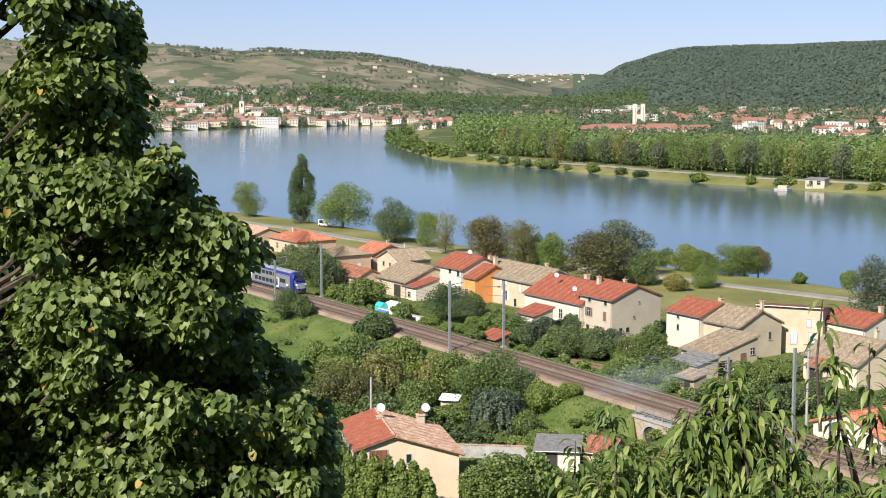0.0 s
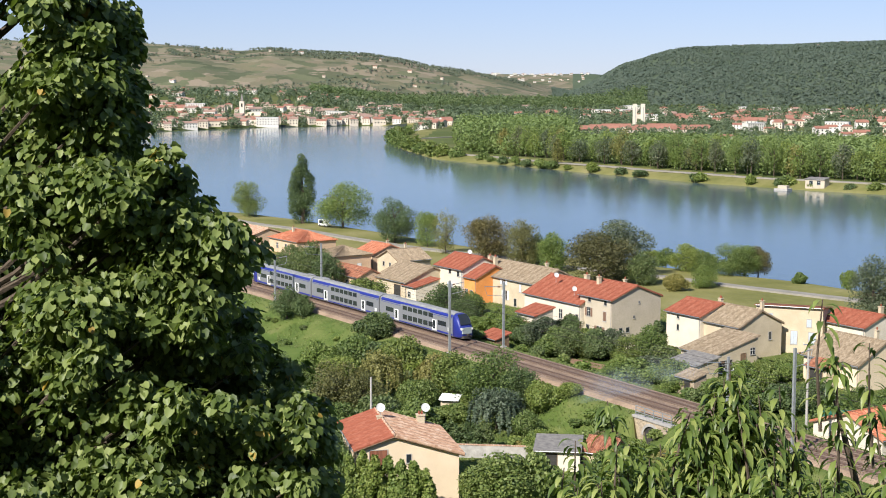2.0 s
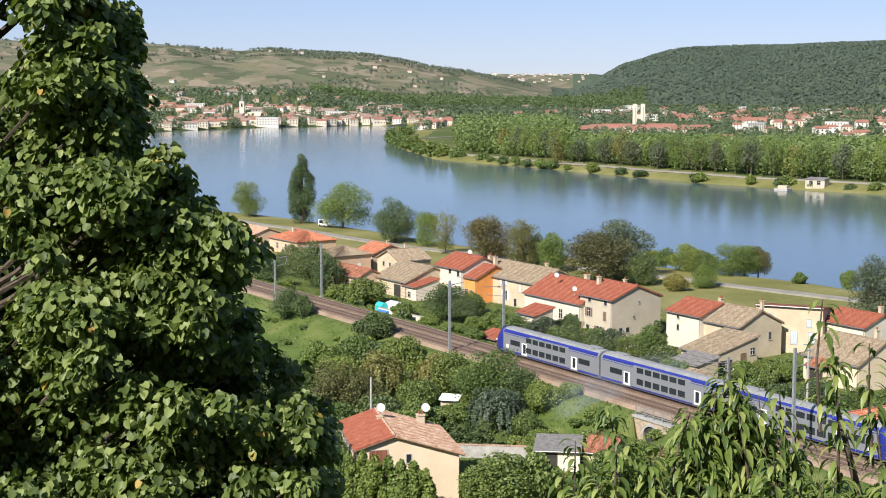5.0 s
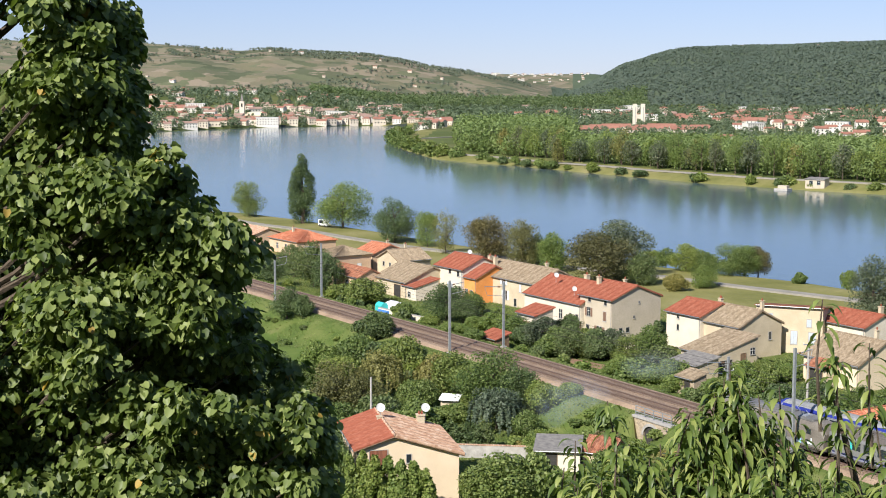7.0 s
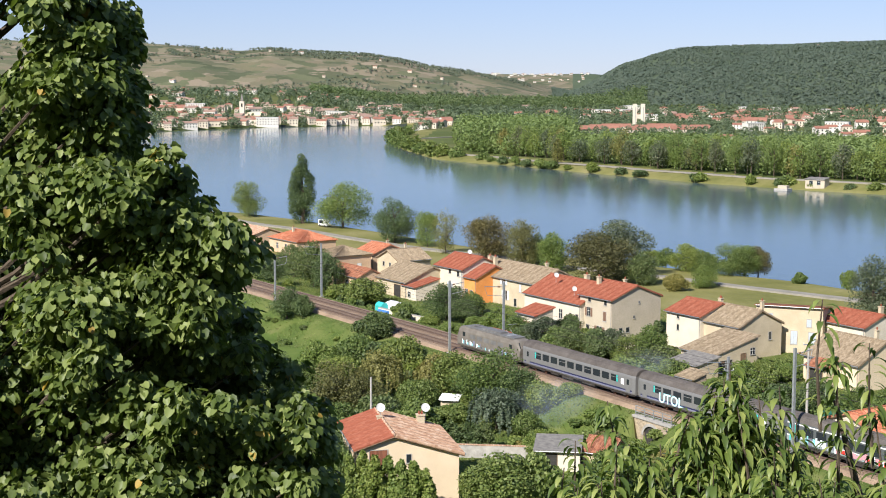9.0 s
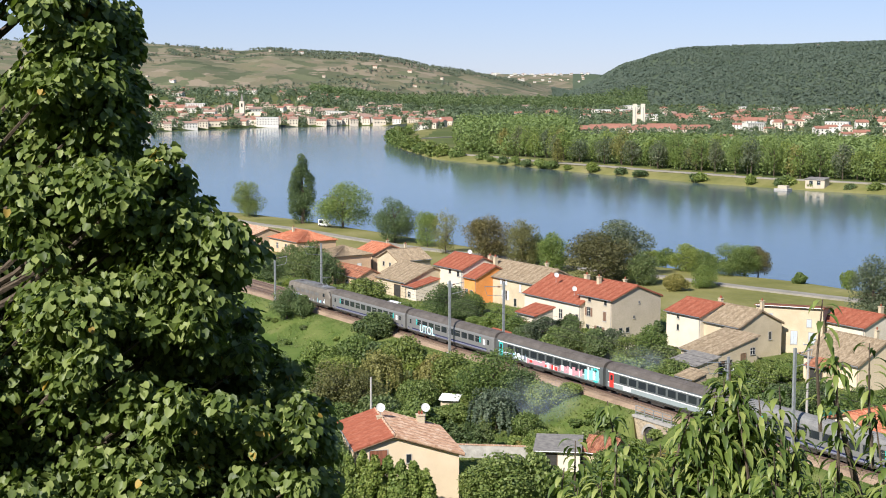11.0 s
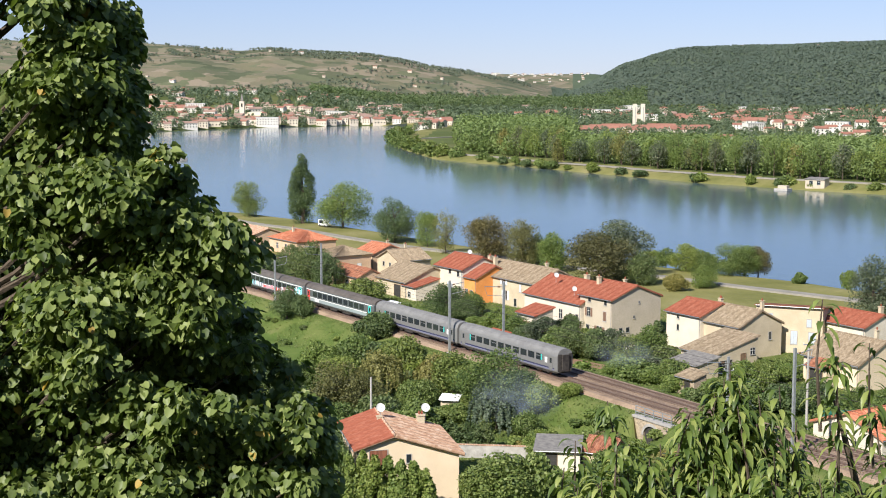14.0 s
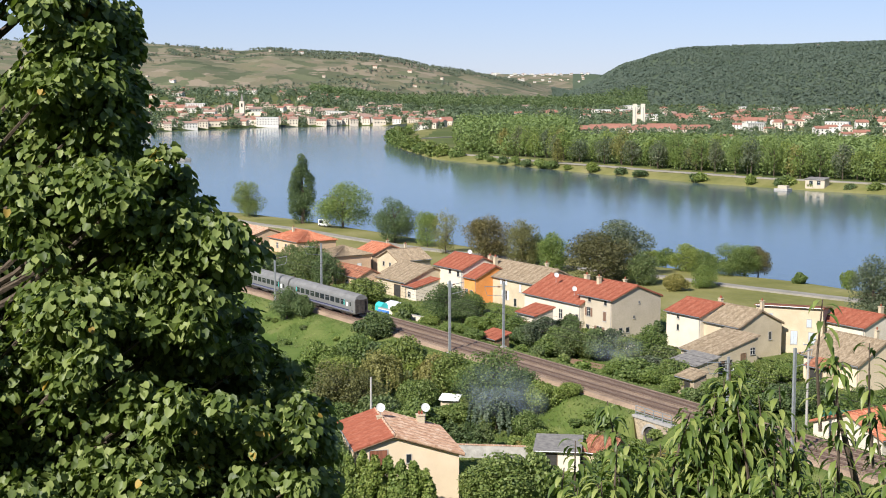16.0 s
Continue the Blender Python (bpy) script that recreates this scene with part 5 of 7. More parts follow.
def lobed(lobes, n, size, flat=1.0):
    """Leaves on the skins of many overlapping lobes (centre, radius)."""
    cs = np.array([l[0] for l in lobes], float)
    rs = np.array([l[1] for l in lobes], float)
    pick = rng.choice(len(rs), n, p=rs ** 2 / (rs ** 2).sum())
    d = unit(rng.normal(0, 1, (n, 3)) + np.array([0, 0, 0.35]))
    r = rs[pick] * rng.uniform(0.55, 1.02, n)
    return leaf_quads(cs[pick] + d * r[:, None] * np.array([1, 1, flat]), d, size)


def crown_round(h, w, n, size, low=0.04):
    """A broad, uneven crown of height h and width w on a trunk."""
    lobes = []
    cz, rz = h * (1 + low) / 2, h * (1 - low) / 2
    for _ in range(34):
        d = unit(rng.normal(0, 1, 3))
        k = rng.uniform(0.45, 0.82)
        taper = 1 - 0.25 * max(0, d[2])
        lobes.append(((d[0] * w / 2 * k * taper, d[1] * w / 2 * k * taper, cz + d[2] * rz * k), rng.uniform(0.15, 0.27) * w))
    return lobed(lobes, n, size, 0.9)


def crown_column(h, w, n, size, low=0.05):
    lobes = []
    for _ in range(46):
        z = rng.uniform(low + 0.04, 0.95) * h
        r = w / 2 * (math.sin(math.pi * min(1, (z / h * 0.9 + 0.12))) ** 0.7)
        a = rng.uniform(0, 6.28)
        lobes.append(((r * 0.55 * math.cos(a), r * 0.55 * math.sin(a), z), max(0.12 * w, r * rng.uniform(0.4, 0.6))))
    return lobed(lobes, n, size, 1.5)


def crown_conifer(h, w, n, size):
    k = 11
    out = []
    for i in range(k):
        z = h * (0.1 + 0.86 * i / k)
        r = w / 2 * (1 - i / k) + 0.1
        m = int(n * 2 * (k - i) / (k * (k + 1)))
        a, q = rng.uniform(0, 6.28, m), np.sqrt(rng.uniform(0.03, 1, m))
        lobe = 0.75 + 0.25 * np.sin(a * 7 + i)
        rr = r * q * lobe
        c = np.stack([rr * np.cos(a), rr * np.sin(a), z - rr * 0.45 + rng.normal(0, 0.08, m) + h * 0.08], -1)
        out.append(leaf_quads(c, np.stack([np.cos(a), np.sin(a), np.full(m, 1.1)], -1), size, 1.7, 0.4))
    return np.concatenate(out)


def crown_willow(h, w, n, size):
    base = crown_round(h, w * 0.9, n // 2, size, 0.35)
    m = 90
    a, r = rng.uniform(0, 6.28, m), w / 2 * np.sqrt(rng.uniform(0.15, 1, m))
    out = []
    per = n // 2 // m
    for i in range(m):
        top = h * (0.92 - 0.32 * (r[i] / (w / 2)) ** 2)
        t = rng.uniform(0, 1, per)
        ln = rng.uniform(0.3, 0.6) * h
        c = np.stack([r[i] * math.cos(a[i]) * (1 + 0.12 * t), r[i] * math.sin(a[i]) * (1 + 0.12 * t), top - t * ln], -1) + rng.normal(0, 0.1, (per, 3))
        out.append(leaf_quads(c, np.tile([math.cos(a[i]), math.sin(a[i]), 0.3], (per, 1)), size, 1.6, 0.4))
    return np.concatenate([base] + out)


def trunk_shape(h, w, kind):
    s = Shape()
    top = 0.75 * h if kind != "bush" else 0.5 * h
    s.tube([(0, 0, -0.4), (0.03 * w, 0, top * 0.4), (-0.02 * w, 0.02 * w, top)], [0.035 * h * 0.75, 0.024 * h * 0.75, 0.008 * h], 7)
    if kind in ("round", "willow"):
        for i in range(6):
            a = i * 1.05 + 0.3
            z = top * (0.35 + 0.08 * i)
            s.tube([(0, 0, z), (w * 0.16 * math.cos(a), w * 0.16 * math.sin(a), z + 0.12 * h), (w * 0.33 * math.cos(a), w * 0.33 * math.sin(a), z + 0.2 * h)], [0.012 * h, 0.008 * h, 0.003 * h], 5)
    return s


KINDS = {"round": (crown_round, 10, 9), "bush": (crown_round, 4, 5.5), "column": (crown_column, 12, 4), "conifer": (crown_conifer, 10, 5.5), "willow": (crown_willow, 9, 9), "hedge": (crown_column, 5, 1.8)}
MADE = {}


def plant(kind, mat, x, y, h, w, label, name=None, n=9000, size=0.27, group="", z=None, variants=2, category=None):
    """A tree or shrub: trunk with limbs and a crown of many leaves; alike ones share their meshes."""
    fn, h0, w0 = KINDS[kind]
    label = label if len(label.split()) > 3 else label + " below the railway"
    v = len(MADE.setdefault((kind, mat, n, size), []))
    m = pose(x, y, (gz(x, y) if z is None else z) - 0.1, 0, 0, rng.uniform(0, 360)) @ Matrix.Diagonal((w / w0, w / w0, h / h0, 1))
    pool = MADE[(kind, mat, n, size)]
    if v < variants:
        t = thing(name or ("shrub" if kind == "bush" else "tree"), m, label, category or ("shrub" if kind in ("bush", "hedge") else "tree"), group)
        args = (h0, w0, n, size * h0 / max(h, 0.1) ** 0.5 / h0 ** 0.5)
        pts = fn(*args, 0.02) if kind == "bush" else fn(*args)
        c = new("crown", quads_mesh("crown", pts, M[mat]))
        c.parent = t
        trunk_shape(h0, w0, kind).put("trunk", M["bark"], t)
        pool.append(t)
    else:
        t = copy_thing(pool[int(rng.integers(0, len(pool)))], m)
        t.scale = m.to_scale()
        t.name = name or t.name
        tagged(t, label, category or ("shrub" if kind in ("bush", "hedge") else "tree"), group)
    return t


# riverside trees
plant("round", "leaf_green", -61.7, 457.9, 13.1, 11.0, "round green tree on the grassy riverbank", z=-4.3)
plant("column", "leaf_dark", -42.5, 436.8, 22.6, 9.5, "tall dark columnar poplar on the riverbank", n=13000, size=0.25, z=-4.3)
plant("round", "leaf_light", -29.0, 420.7, 15.2, 16.5, "broad green tree on the riverbank", n=13000, size=0.25, z=-4.3)
plant("round", "leaf_dark", -13.1, 383.8, 15.2, 12.2, "dense grey-green tree on the riverbank", n=13000, size=0.25, z=-4.3)
plant("round", "leaf_light", -4.1, 374.9, 10.8, 7.4, "pale green tree on the riverbank", z=-4.2)
plant("round", "leaf_willow", 0.8, 359.5, 12.4, 8.2, "thin yellowing tree with bare branches on the riverbank", n=3400, size=0.28, z=-4.2)
plant("round", "leaf_brown", 10.6, 346.3, 12.0, 12.4, "bronze-leaved tree behind the houses", n=13000, size=0.25, z=-4)
plant("round", "leaf_olive", 18.4, 331.1, 12.6, 8.8, "bronze-green tree behind the houses", z=-4)
plant("round", "leaf_dark", 21.6, 334.0, 9.5, 6.0, "dark green tree behind the houses", z=-4)
plant("round", "leaf_light", 25.0, 326.3, 9.6, 8.0, "pale green tree behind the houses", z=-4)
plant("round", "leaf_brown", 33.4, 305.0, 12.2, 16.0, "large bronze-leaved tree behind the houses", n=13000, size=0.25, z=-4)
plant("round", "leaf_silver", 38.5, 317.1, 14.0, 15.4, "broad silvery-green tree by the river", n=13000, size=0.25, z=-4.2)
plant("round", "leaf_dark", 42.0, 303.0, 8.2, 8.0, "dark green tree behind the tall house", z=-4)
for x, y, h, w, mt in ((49.5, 340, 5.0, 6.0, "leaf_light"), (52.4, 338, 5.4, 6.0, "leaf_green"), (55.4, 326.3, 7.6, 8.4, "leaf_light"), (59.0, 325, 6.2, 7.0, "leaf_green"), (64.1, 321.7, 8.6, 10.6, "leaf_green"), (68.0, 324, 7.4, 8.0, "leaf_light"), (71.4, 325.5, 7.2, 6.6, "leaf_brown")):
    plant("round", mt, x, y, h, w, "bushy green tree at the water's edge", z=-4.4)
plant("round", "leaf_light", 54.6, 300.3, 5.6, 6.6, "small light green tree on the bank", z=-4)
plant("bush", "leaf_willow", 47.9, 295.5, 3.4, 5.4, "yellowish shrub behind the tall house")
plant("round", "leaf_silver", 76.0, 253, 12.0, 10.5, "broad grey-green tree beside the lane", n=13000, size=0.25)
plant("round", "leaf_silver", 84, 254, 11.5, 10, "grey-green tree beside the lane")
plant("bush", "leaf_green", 76.3, 306.8, 2.2, 3.2, "small shrub at the water's edge")
plant("bush", "leaf_light", 85.5, 303, 4.2, 3.6, "light green shrub at the water's edge")
# dark trees and shrubs between line and houses
for x, y, h, w, mt, kd in ((-27, 300, 9.5, 9, "leaf_dark", "round"), (-33, 318, 8, 8, "leaf_dark", "round"), (-36, 300, 6, 7, "leaf_dark", "round"), (-24.0, 294, 8, 8, "leaf_dark", "round"), (-15.4, 277.5, 5.0, 8.6, "leaf_green", "bush"), (-20.9, 287, 2.6, 5.0, "leaf_green", "bush"),
                           (0.6, 259.0, 7.4, 8.6, "leaf_dark", "round"), (3.5, 256.5, 5.0, 6.0, "leaf_dark", "round"), (9.3, 246.2, 4.2, 5.4, "leaf_light", "bush"), (6.0, 249.5, 2.4, 4.5, "leaf_light", "bush"), (-7.5, 264.5, 2.4, 4.0, "leaf_green", "bush"), (-2.6, 255.0, 1.6, 4.0, "leaf_light", "bush"), (3.0, 246.0, 1.4, 3.5, "leaf_light", "bush"),
                           (12.3, 238.1, 4.4, 6.4, "leaf_green", "round"), (16.1, 231.5, 5.4, 6.0, "leaf_silver", "round"), (13.8, 233.8, 3.4, 5.0, "leaf_dark", "bush"), (20.1, 224.8, 5.2, 6.6, "leaf_dark", "round"), (18.4, 229.0, 4.4, 5.5, "leaf_green", "round"), (22.6, 226.0, 4.2, 5.0, "leaf_green", "bush"), (24.4, 223.0, 5.0, 5.4, "leaf_dark", "bush"),
                           (28.6, 221.2, 4.6, 5.8, "leaf_green", "round"), (26.5, 224.5, 4.4, 5.0, "leaf_silver", "bush"), (32.1, 221.2, 6.0, 5.2, "leaf_green", "round"), (34.2, 228.1, 5.6, 3.2, "leaf_dark", "column"), (33.0, 215.5, 3.6, 5.0, "leaf_dark", "bush"), (28.5, 207.6, 2.9, 6.4, "leaf_green", "bush"), (25.6, 211.5, 2.0, 4.0, "leaf_light", "bush"), (30.8, 211.5, 3.0, 4.6, "leaf_silver", "bush"), (22.2, 247.8, 3.0, 5.2, "leaf_dark", "bush"),
                           (33.2, 207, 3.2, 5, "leaf_green", "bush"), (27.0, 214, 2.6, 4, "leaf_light", "bush"),
                           (29.6, 205.5, 2.2, 4.5, "leaf_light", "bush"), (32.5, 199.5, 2.6, 4.5, "leaf_light", "bush"), (36.5, 193, 3.0, 4.5, "leaf_green", "bush"), (40.5, 190.5, 3.6, 5.5, "leaf_green", "bush"), (44.6, 187, 3.8, 6, "leaf_dark", "bush"),
                           (43.0, 204.5, 3.4, 4.0, "leaf_light", "bush"), (47.5, 210.5, 2.2, 4.2, "leaf_green", "bush"), (50.0, 207.0, 2.6, 4.6, "leaf_light", "bush"), (51.0, 212.5, 2.0, 4.0, "leaf_green", "bush"), (48.0, 214.5, 1.6, 3.6, "leaf_light", "bush"), (46.5, 203.0, 3.0, 3.5, "leaf_green", "bush"), (49.5, 187.5, 4.6, 6, "leaf_dark", "round"), (54, 185, 4.4, 6, "leaf_green", "round"), (59.5, 185, 4.4, 6, "leaf_green", "round"),
                           (38.0, 183, 2.4, 4, "leaf_silver", "bush"), (5.5, 265, 4.0, 5, "leaf_green", "bush"), (16.5, 226, 3.0, 5, "leaf_green", "bush"), (49.5, 178.5, 3.4, 5.5, "leaf_green", "bush"), (55, 176.5, 4, 6, "leaf_green", "bush"), (1.5, 236.0, 1.8, 4, "leaf_light", "bush"), (5, 230.5, 1.6, 3.5, "leaf_green", "bush")):
    plant(kd, mt, x, y, h, w, {"round": "leafy green tree in a village garden", "bush": "leafy shrub in a village garden", "column": "dark upright evergreen in a village garden"}[kd])
# camera side of the line
for x, y, h, w, mt, kd, lb in ((-27.8, 255.2, 6.2, 6.6, "leaf_dark", "round", "dark shrubby tree on the railway embankment"), (-24.9, 253.0, 3.8, 4.6, "leaf_dark", "bush", "dark shrub on the railway embankment"),
                               (-11.2, 231.5, 4.3, 6.8, "leaf_dark", "bush", "dark shrub on the railway embankment"), (-13.2, 224.0, 4.8, 7.2, "leaf_green", "bush", "green shrub on the railway embankment"), (-5.9, 216.5, 4.8, 7.0, "leaf_green", "bush", "green shrub on the railway embankment"), (-9.5, 220.5, 4.0, 6.5, "leaf_dark", "bush", "dark shrub on the railway embankment"),
                               (-19.1, 222.5, 4.4, 6.0, "leaf_light", "bush", "light green garden shrub"), (-16.0, 216.0, 3.6, 6.0, "leaf_light", "bush", "light green garden shrub"), (-23.5, 204.2, 6.4, 5.6, "leaf_dark", "round", "dark garden tree"), (-19.8, 204.2, 4.9, 5.0, "leaf_green", "round", "green garden tree"), (-27.0, 205, 5.2, 6, "leaf_dark", "round", "dark garden tree"), (-26, 192, 7.0, 8, "leaf_green", "round", "green garden tree"), (-21, 193, 6.5, 6.5, "leaf_dark", "round", "dark garden tree"),
                               (-14.2, 188.7, 8.0, 8.4, "leaf_olive", "round", "bronze-green walnut tree in the gardens"), (-10.6, 188.7, 7.0, 6.4, "leaf_olive", "round", "bronze-green tree in the gardens"), (-8.6, 202.4, 6.8, 7.4, "leaf_willow", "willow", "yellow-green weeping willow"), (-1.1, 203.9, 5.9, 6.2, "leaf_willow", "willow", "yellow-green weeping willow"),
                               (6.8, 192.5, 8.9, 12.0, "leaf_green", "round", "large dense green tree below the railway"), (1.4, 201.5, 6.4, 6.8, "leaf_green", "round", "green tree below the railway"), (10.0, 189.3, 7.0, 6.6, "leaf_dark", "round", "dense green tree below the railway"), (13.0, 187.0, 3.9, 4.4, "leaf_light", "bush", "light green shrub below the railway"), (-3.6, 195.5, 3.8, 6.0, "leaf_green", "bush", "green shrub below the railway"), (1.2, 187.2, 2.3, 4.6, "leaf_green", "bush", "green shrub before the garden shelter"), (22.9, 170.5, 2.0, 3.6, "leaf_light", "bush", "light green shrub below the underpass"), (21.5, 173.5, 1.8, 3.4, "leaf_green", "bush", "green shrub below the underpass"),
                               (6.9, 183.2, 5.6, 7.4, "leaf_conifer", "willow", "grey-green cedar with layered boughs in the gardens"), (-3.5, 182, 4.0, 6, "leaf_green", "bush", "green garden shrub"), (-8.5, 184, 4.2, 6.5, "leaf_dark", "bush", "dark garden shrub"), (-13, 178, 5.0, 7, "leaf_green", "round", "green garden tree"), (10.6, 180.5, 3.0, 4.6, "leaf_green", "bush", "green garden shrub"),
                               (12.6, 175, 2.4, 4, "leaf_light", "bush", "flowering light green shrub"), (15.5, 172, 2.0, 3.4, "leaf_light", "bush", "light green garden shrub"),
                               (10.8, 169.8, 3.0, 3, "leaf_light", "bush", "light green garden shrub"), (17.5, 170, 2.4, 4, "leaf_green", "bush", "green shrub by the outbuildings"), (20.0, 172.5, 2.6, 3.5, "leaf_brown", "bush", "reddish shrub below the embankment"), (20.8, 169.0, 2.0, 3.2, "leaf_green", "bush", "green shrub below the underpass"),
                               (6.3, 148.2, 6.4, 8.6, "leaf_green", "round", "dense green tree beside the near house"), (3.9, 148.5, 4.6, 4.0, "leaf_green", "bush", "dense green shrub beside the near house"), (9.8, 149.5, 5.2, 5.6, "leaf_green", "bush", "dense green shrub beside the near house"),
                               (-9.6, 143.2, 7.6, 2.6, "leaf_light", "hedge", "bright laurel hedge before the near house"), (-8.2, 143.5, 7.9, 2.6, "leaf_light", "hedge", "bright laurel hedge before the near house"), (-6.9, 143.2, 7.5, 2.6, "leaf_light", "hedge", "bright laurel hedge before the near house"), (-5.6, 143.5, 7.4, 2.6, "leaf_light", "hedge", "bright laurel hedge before the near house"), (-4.3, 143.2, 7.1, 2.6, "leaf_light", "hedge", "bright laurel hedge before the near house"), (-3.0, 143.5, 6.9, 2.6, "leaf_light", "hedge", "bright laurel hedge before the near house"), (-1.8, 143.2, 6.2, 2.6, "leaf_light", "hedge", "bright laurel hedge before the near house"),
                               (-11.5, 144, 7.5, 5.5, "leaf_green", "bush", "green hedge before the near house"),
                               (-16, 163, 7, 8, "leaf_dark", "round", "dark tree beside the near house"), (-19, 152, 8, 9, "leaf_dark", "round", "dark tree beside the near house"), (-14.5, 171, 5.5, 7, "leaf_green", "round", "green tree behind the near house"), (-22, 172, 6, 8, "leaf_green", "round", "green tree in the gardens"),
                               (16.5, 187.5, 1.8, 3.5, "leaf_light", "bush", "low shrub on the embankment"), (18.5, 158, 4.0, 5, "leaf_green", "bush", "green shrub behind the outbuilding")):
    plant(kd, mt, x, y, h, w, lb)
for i in range(9):
    plant("hedge", "leaf_dark", 0.3 + i * 0.66, 172.8 + 0.3 * (i % 2), 3.8 + 0.3 * math.sin(i * 1.9), 1.5, "dark clipped cypress in a garden row", "cypress", 1300, 0.26, "cypress row")


for i in range(74):
    s_, near_ = rng.uniform(-690, -520), i < 46
    p, e = on_track(s_, -rng.uniform(8.5, 15) if near_ else rng.uniform(7, 13))
    if -560 < s_ < -540 and near_:
        continue
    hh = rng.uniform(0.6, 1.0 if s_ < -606 and near_ else 2.0)
    plant("bush", ["leaf_green", "leaf_light", "leaf_dark"][i % 3], p.x, p.y, hh, hh * rng.uniform(1.3, 2.1), "low bramble shrub on the railway bank", n=800, size=0.42, group="scrub on the railway bank", variants=3)


for i in range(46):
    p, e = on_track(rng.uniform(-606, -561), -rng.uniform(6.8, 22))
    hh = rng.uniform(0.7, 1.9)
    plant("bush", ["leaf_green", "leaf_dark", "leaf_green", "leaf_light"][i % 4], p.x, p.y, hh, hh * rng.uniform(1.3, 2.3), "low bramble shrub on the railway bank", n=800, size=0.42, group="scrub on the railway bank", variants=3)
for i in range(64):
    p, e = on_track(rng.uniform(-548, -516), -rng.uniform(7.5, 19))
    hh = rng.uniform(0.6, 1.6)
    plant("bush", ["leaf_green", "leaf_light", "leaf_green", "leaf_willow"][i % 4], p.x, p.y, hh, hh * rng.uniform(1.5, 2.6), "low bramble shrub on the railway bank", n=800, size=0.42, group="scrub on the railway bank", variants=3)
for x, y, h, w in ((-11.2, 147.5, 9.5, 4.2), (-13.5, 151, 10.5, 5.5), (-10.3, 143.8, 7.2, 3.4)):
    plant("round", "leaf_dark", x, y, h, w, "dark leafy tree beside the near house")


# rough grass on banks and in gardens
def tufts():
    n = 130000
    x, y = rng.uniform(-50, 62, n), rng.uniform(140, 320, n)
    z, k = land(x, y)
    d = off_track(x, y)
    ok = (np.abs(d) > 4.9) & (np.abs(x) < y * 0.32) & (d < 60) & (k != 1)
    x, y, z = x[ok], y[ok], z[ok]
    h = rng.uniform(0.08, 0.26, len(x)) * (0.6 + 0.6 * (wob(x, y, 0.11, 4) > 0))
    c = np.stack([x, y, z], -1)
    a = rng.uniform(0, 6.28, len(x))
    s = np.stack([np.cos(a), np.sin(a), 0 * a], -1) * rng.uniform(0.04, 0.13, len(x))[:, None]
    lean = np.stack([rng.normal(0, 0.2, len(x)), rng.normal(0.1, 0.2, len(x)), h], -1)
    q = np.stack([c - s, c + s, c + s * 0.7 + lean, c - s * 0.5 + lean], 1)
    return tagged(new("grass_tufts", quads_mesh("grass_tufts", q, M["grass_blade"])), "rough green grass on the banks and gardens", "grass", "", "stuff")


tufts()


# ---- the tree before the viewpoint ----
def folded_leaves(c, d, nrm, size, fold=0.25):
    """Heart-shaped leaves, two halves folded along the midrib: base at c, tip along d."""
    n = len(c)
    d = unit(d)
    s = unit(np.cross(d, nrm))
    u = np.cross(s, d)
    k = size[:, None]

    def at(a, b, e):
        return c + (s * a + d * b + u * e) * k
    V = np.stack([at(0, 0, 0), at(-0.36, -0.1, fold * 0.35), at(-0.5, 0.34, fold * 0.5), at(-0.3, 0.76, fold * 0.2), at(0, 1.0, -0.12), at(0.36, -0.1, fold * 0.35), at(0.5, 0.34, fold * 0.5), at(0.3, 0.76, fold * 0.2)], 1)
    base = np.arange(n)[:, None] * 8
    quads = np.concatenate([base + [0, 4, 3, 2], base + [0, 6, 7, 4]], 0)
    return V.reshape(-1, 3), quads, np.concatenate([base + [0, 2, 1], base + [0, 5, 6]], 0)


def poly_mesh(name, V, quads, tris, mat):
    me = bpy.data.meshes.new(name)
    me.vertices.add(len(V))
    me.vertices.foreach_set("co", V.astype(np.float32).ravel())
    me.loops.add(len(quads) * 4 + len(tris) * 3)
    me.loops.foreach_set("vertex_index", np.concatenate([quads.ravel(), tris.ravel()]).astype(np.int32))
    me.polygons.add(len(quads) + len(tris))
    me.polygons.foreach_set("loop_start", np.concatenate([np.arange(len(quads)) * 4, len(quads) * 4 + np.arange(len(tris)) * 3]).astype(np.int32))
    me.materials.append(mat)
    me.update(calc_edges=True)
    return me


def leaves_object(name, c, d, nrm, size, mat, parent):
    V, quads, tris = folded_leaves(c, d, nrm, size)
    o = new(name, poly_mesh(name, V, quads, tris, mat))
    o.parent = parent
    return o


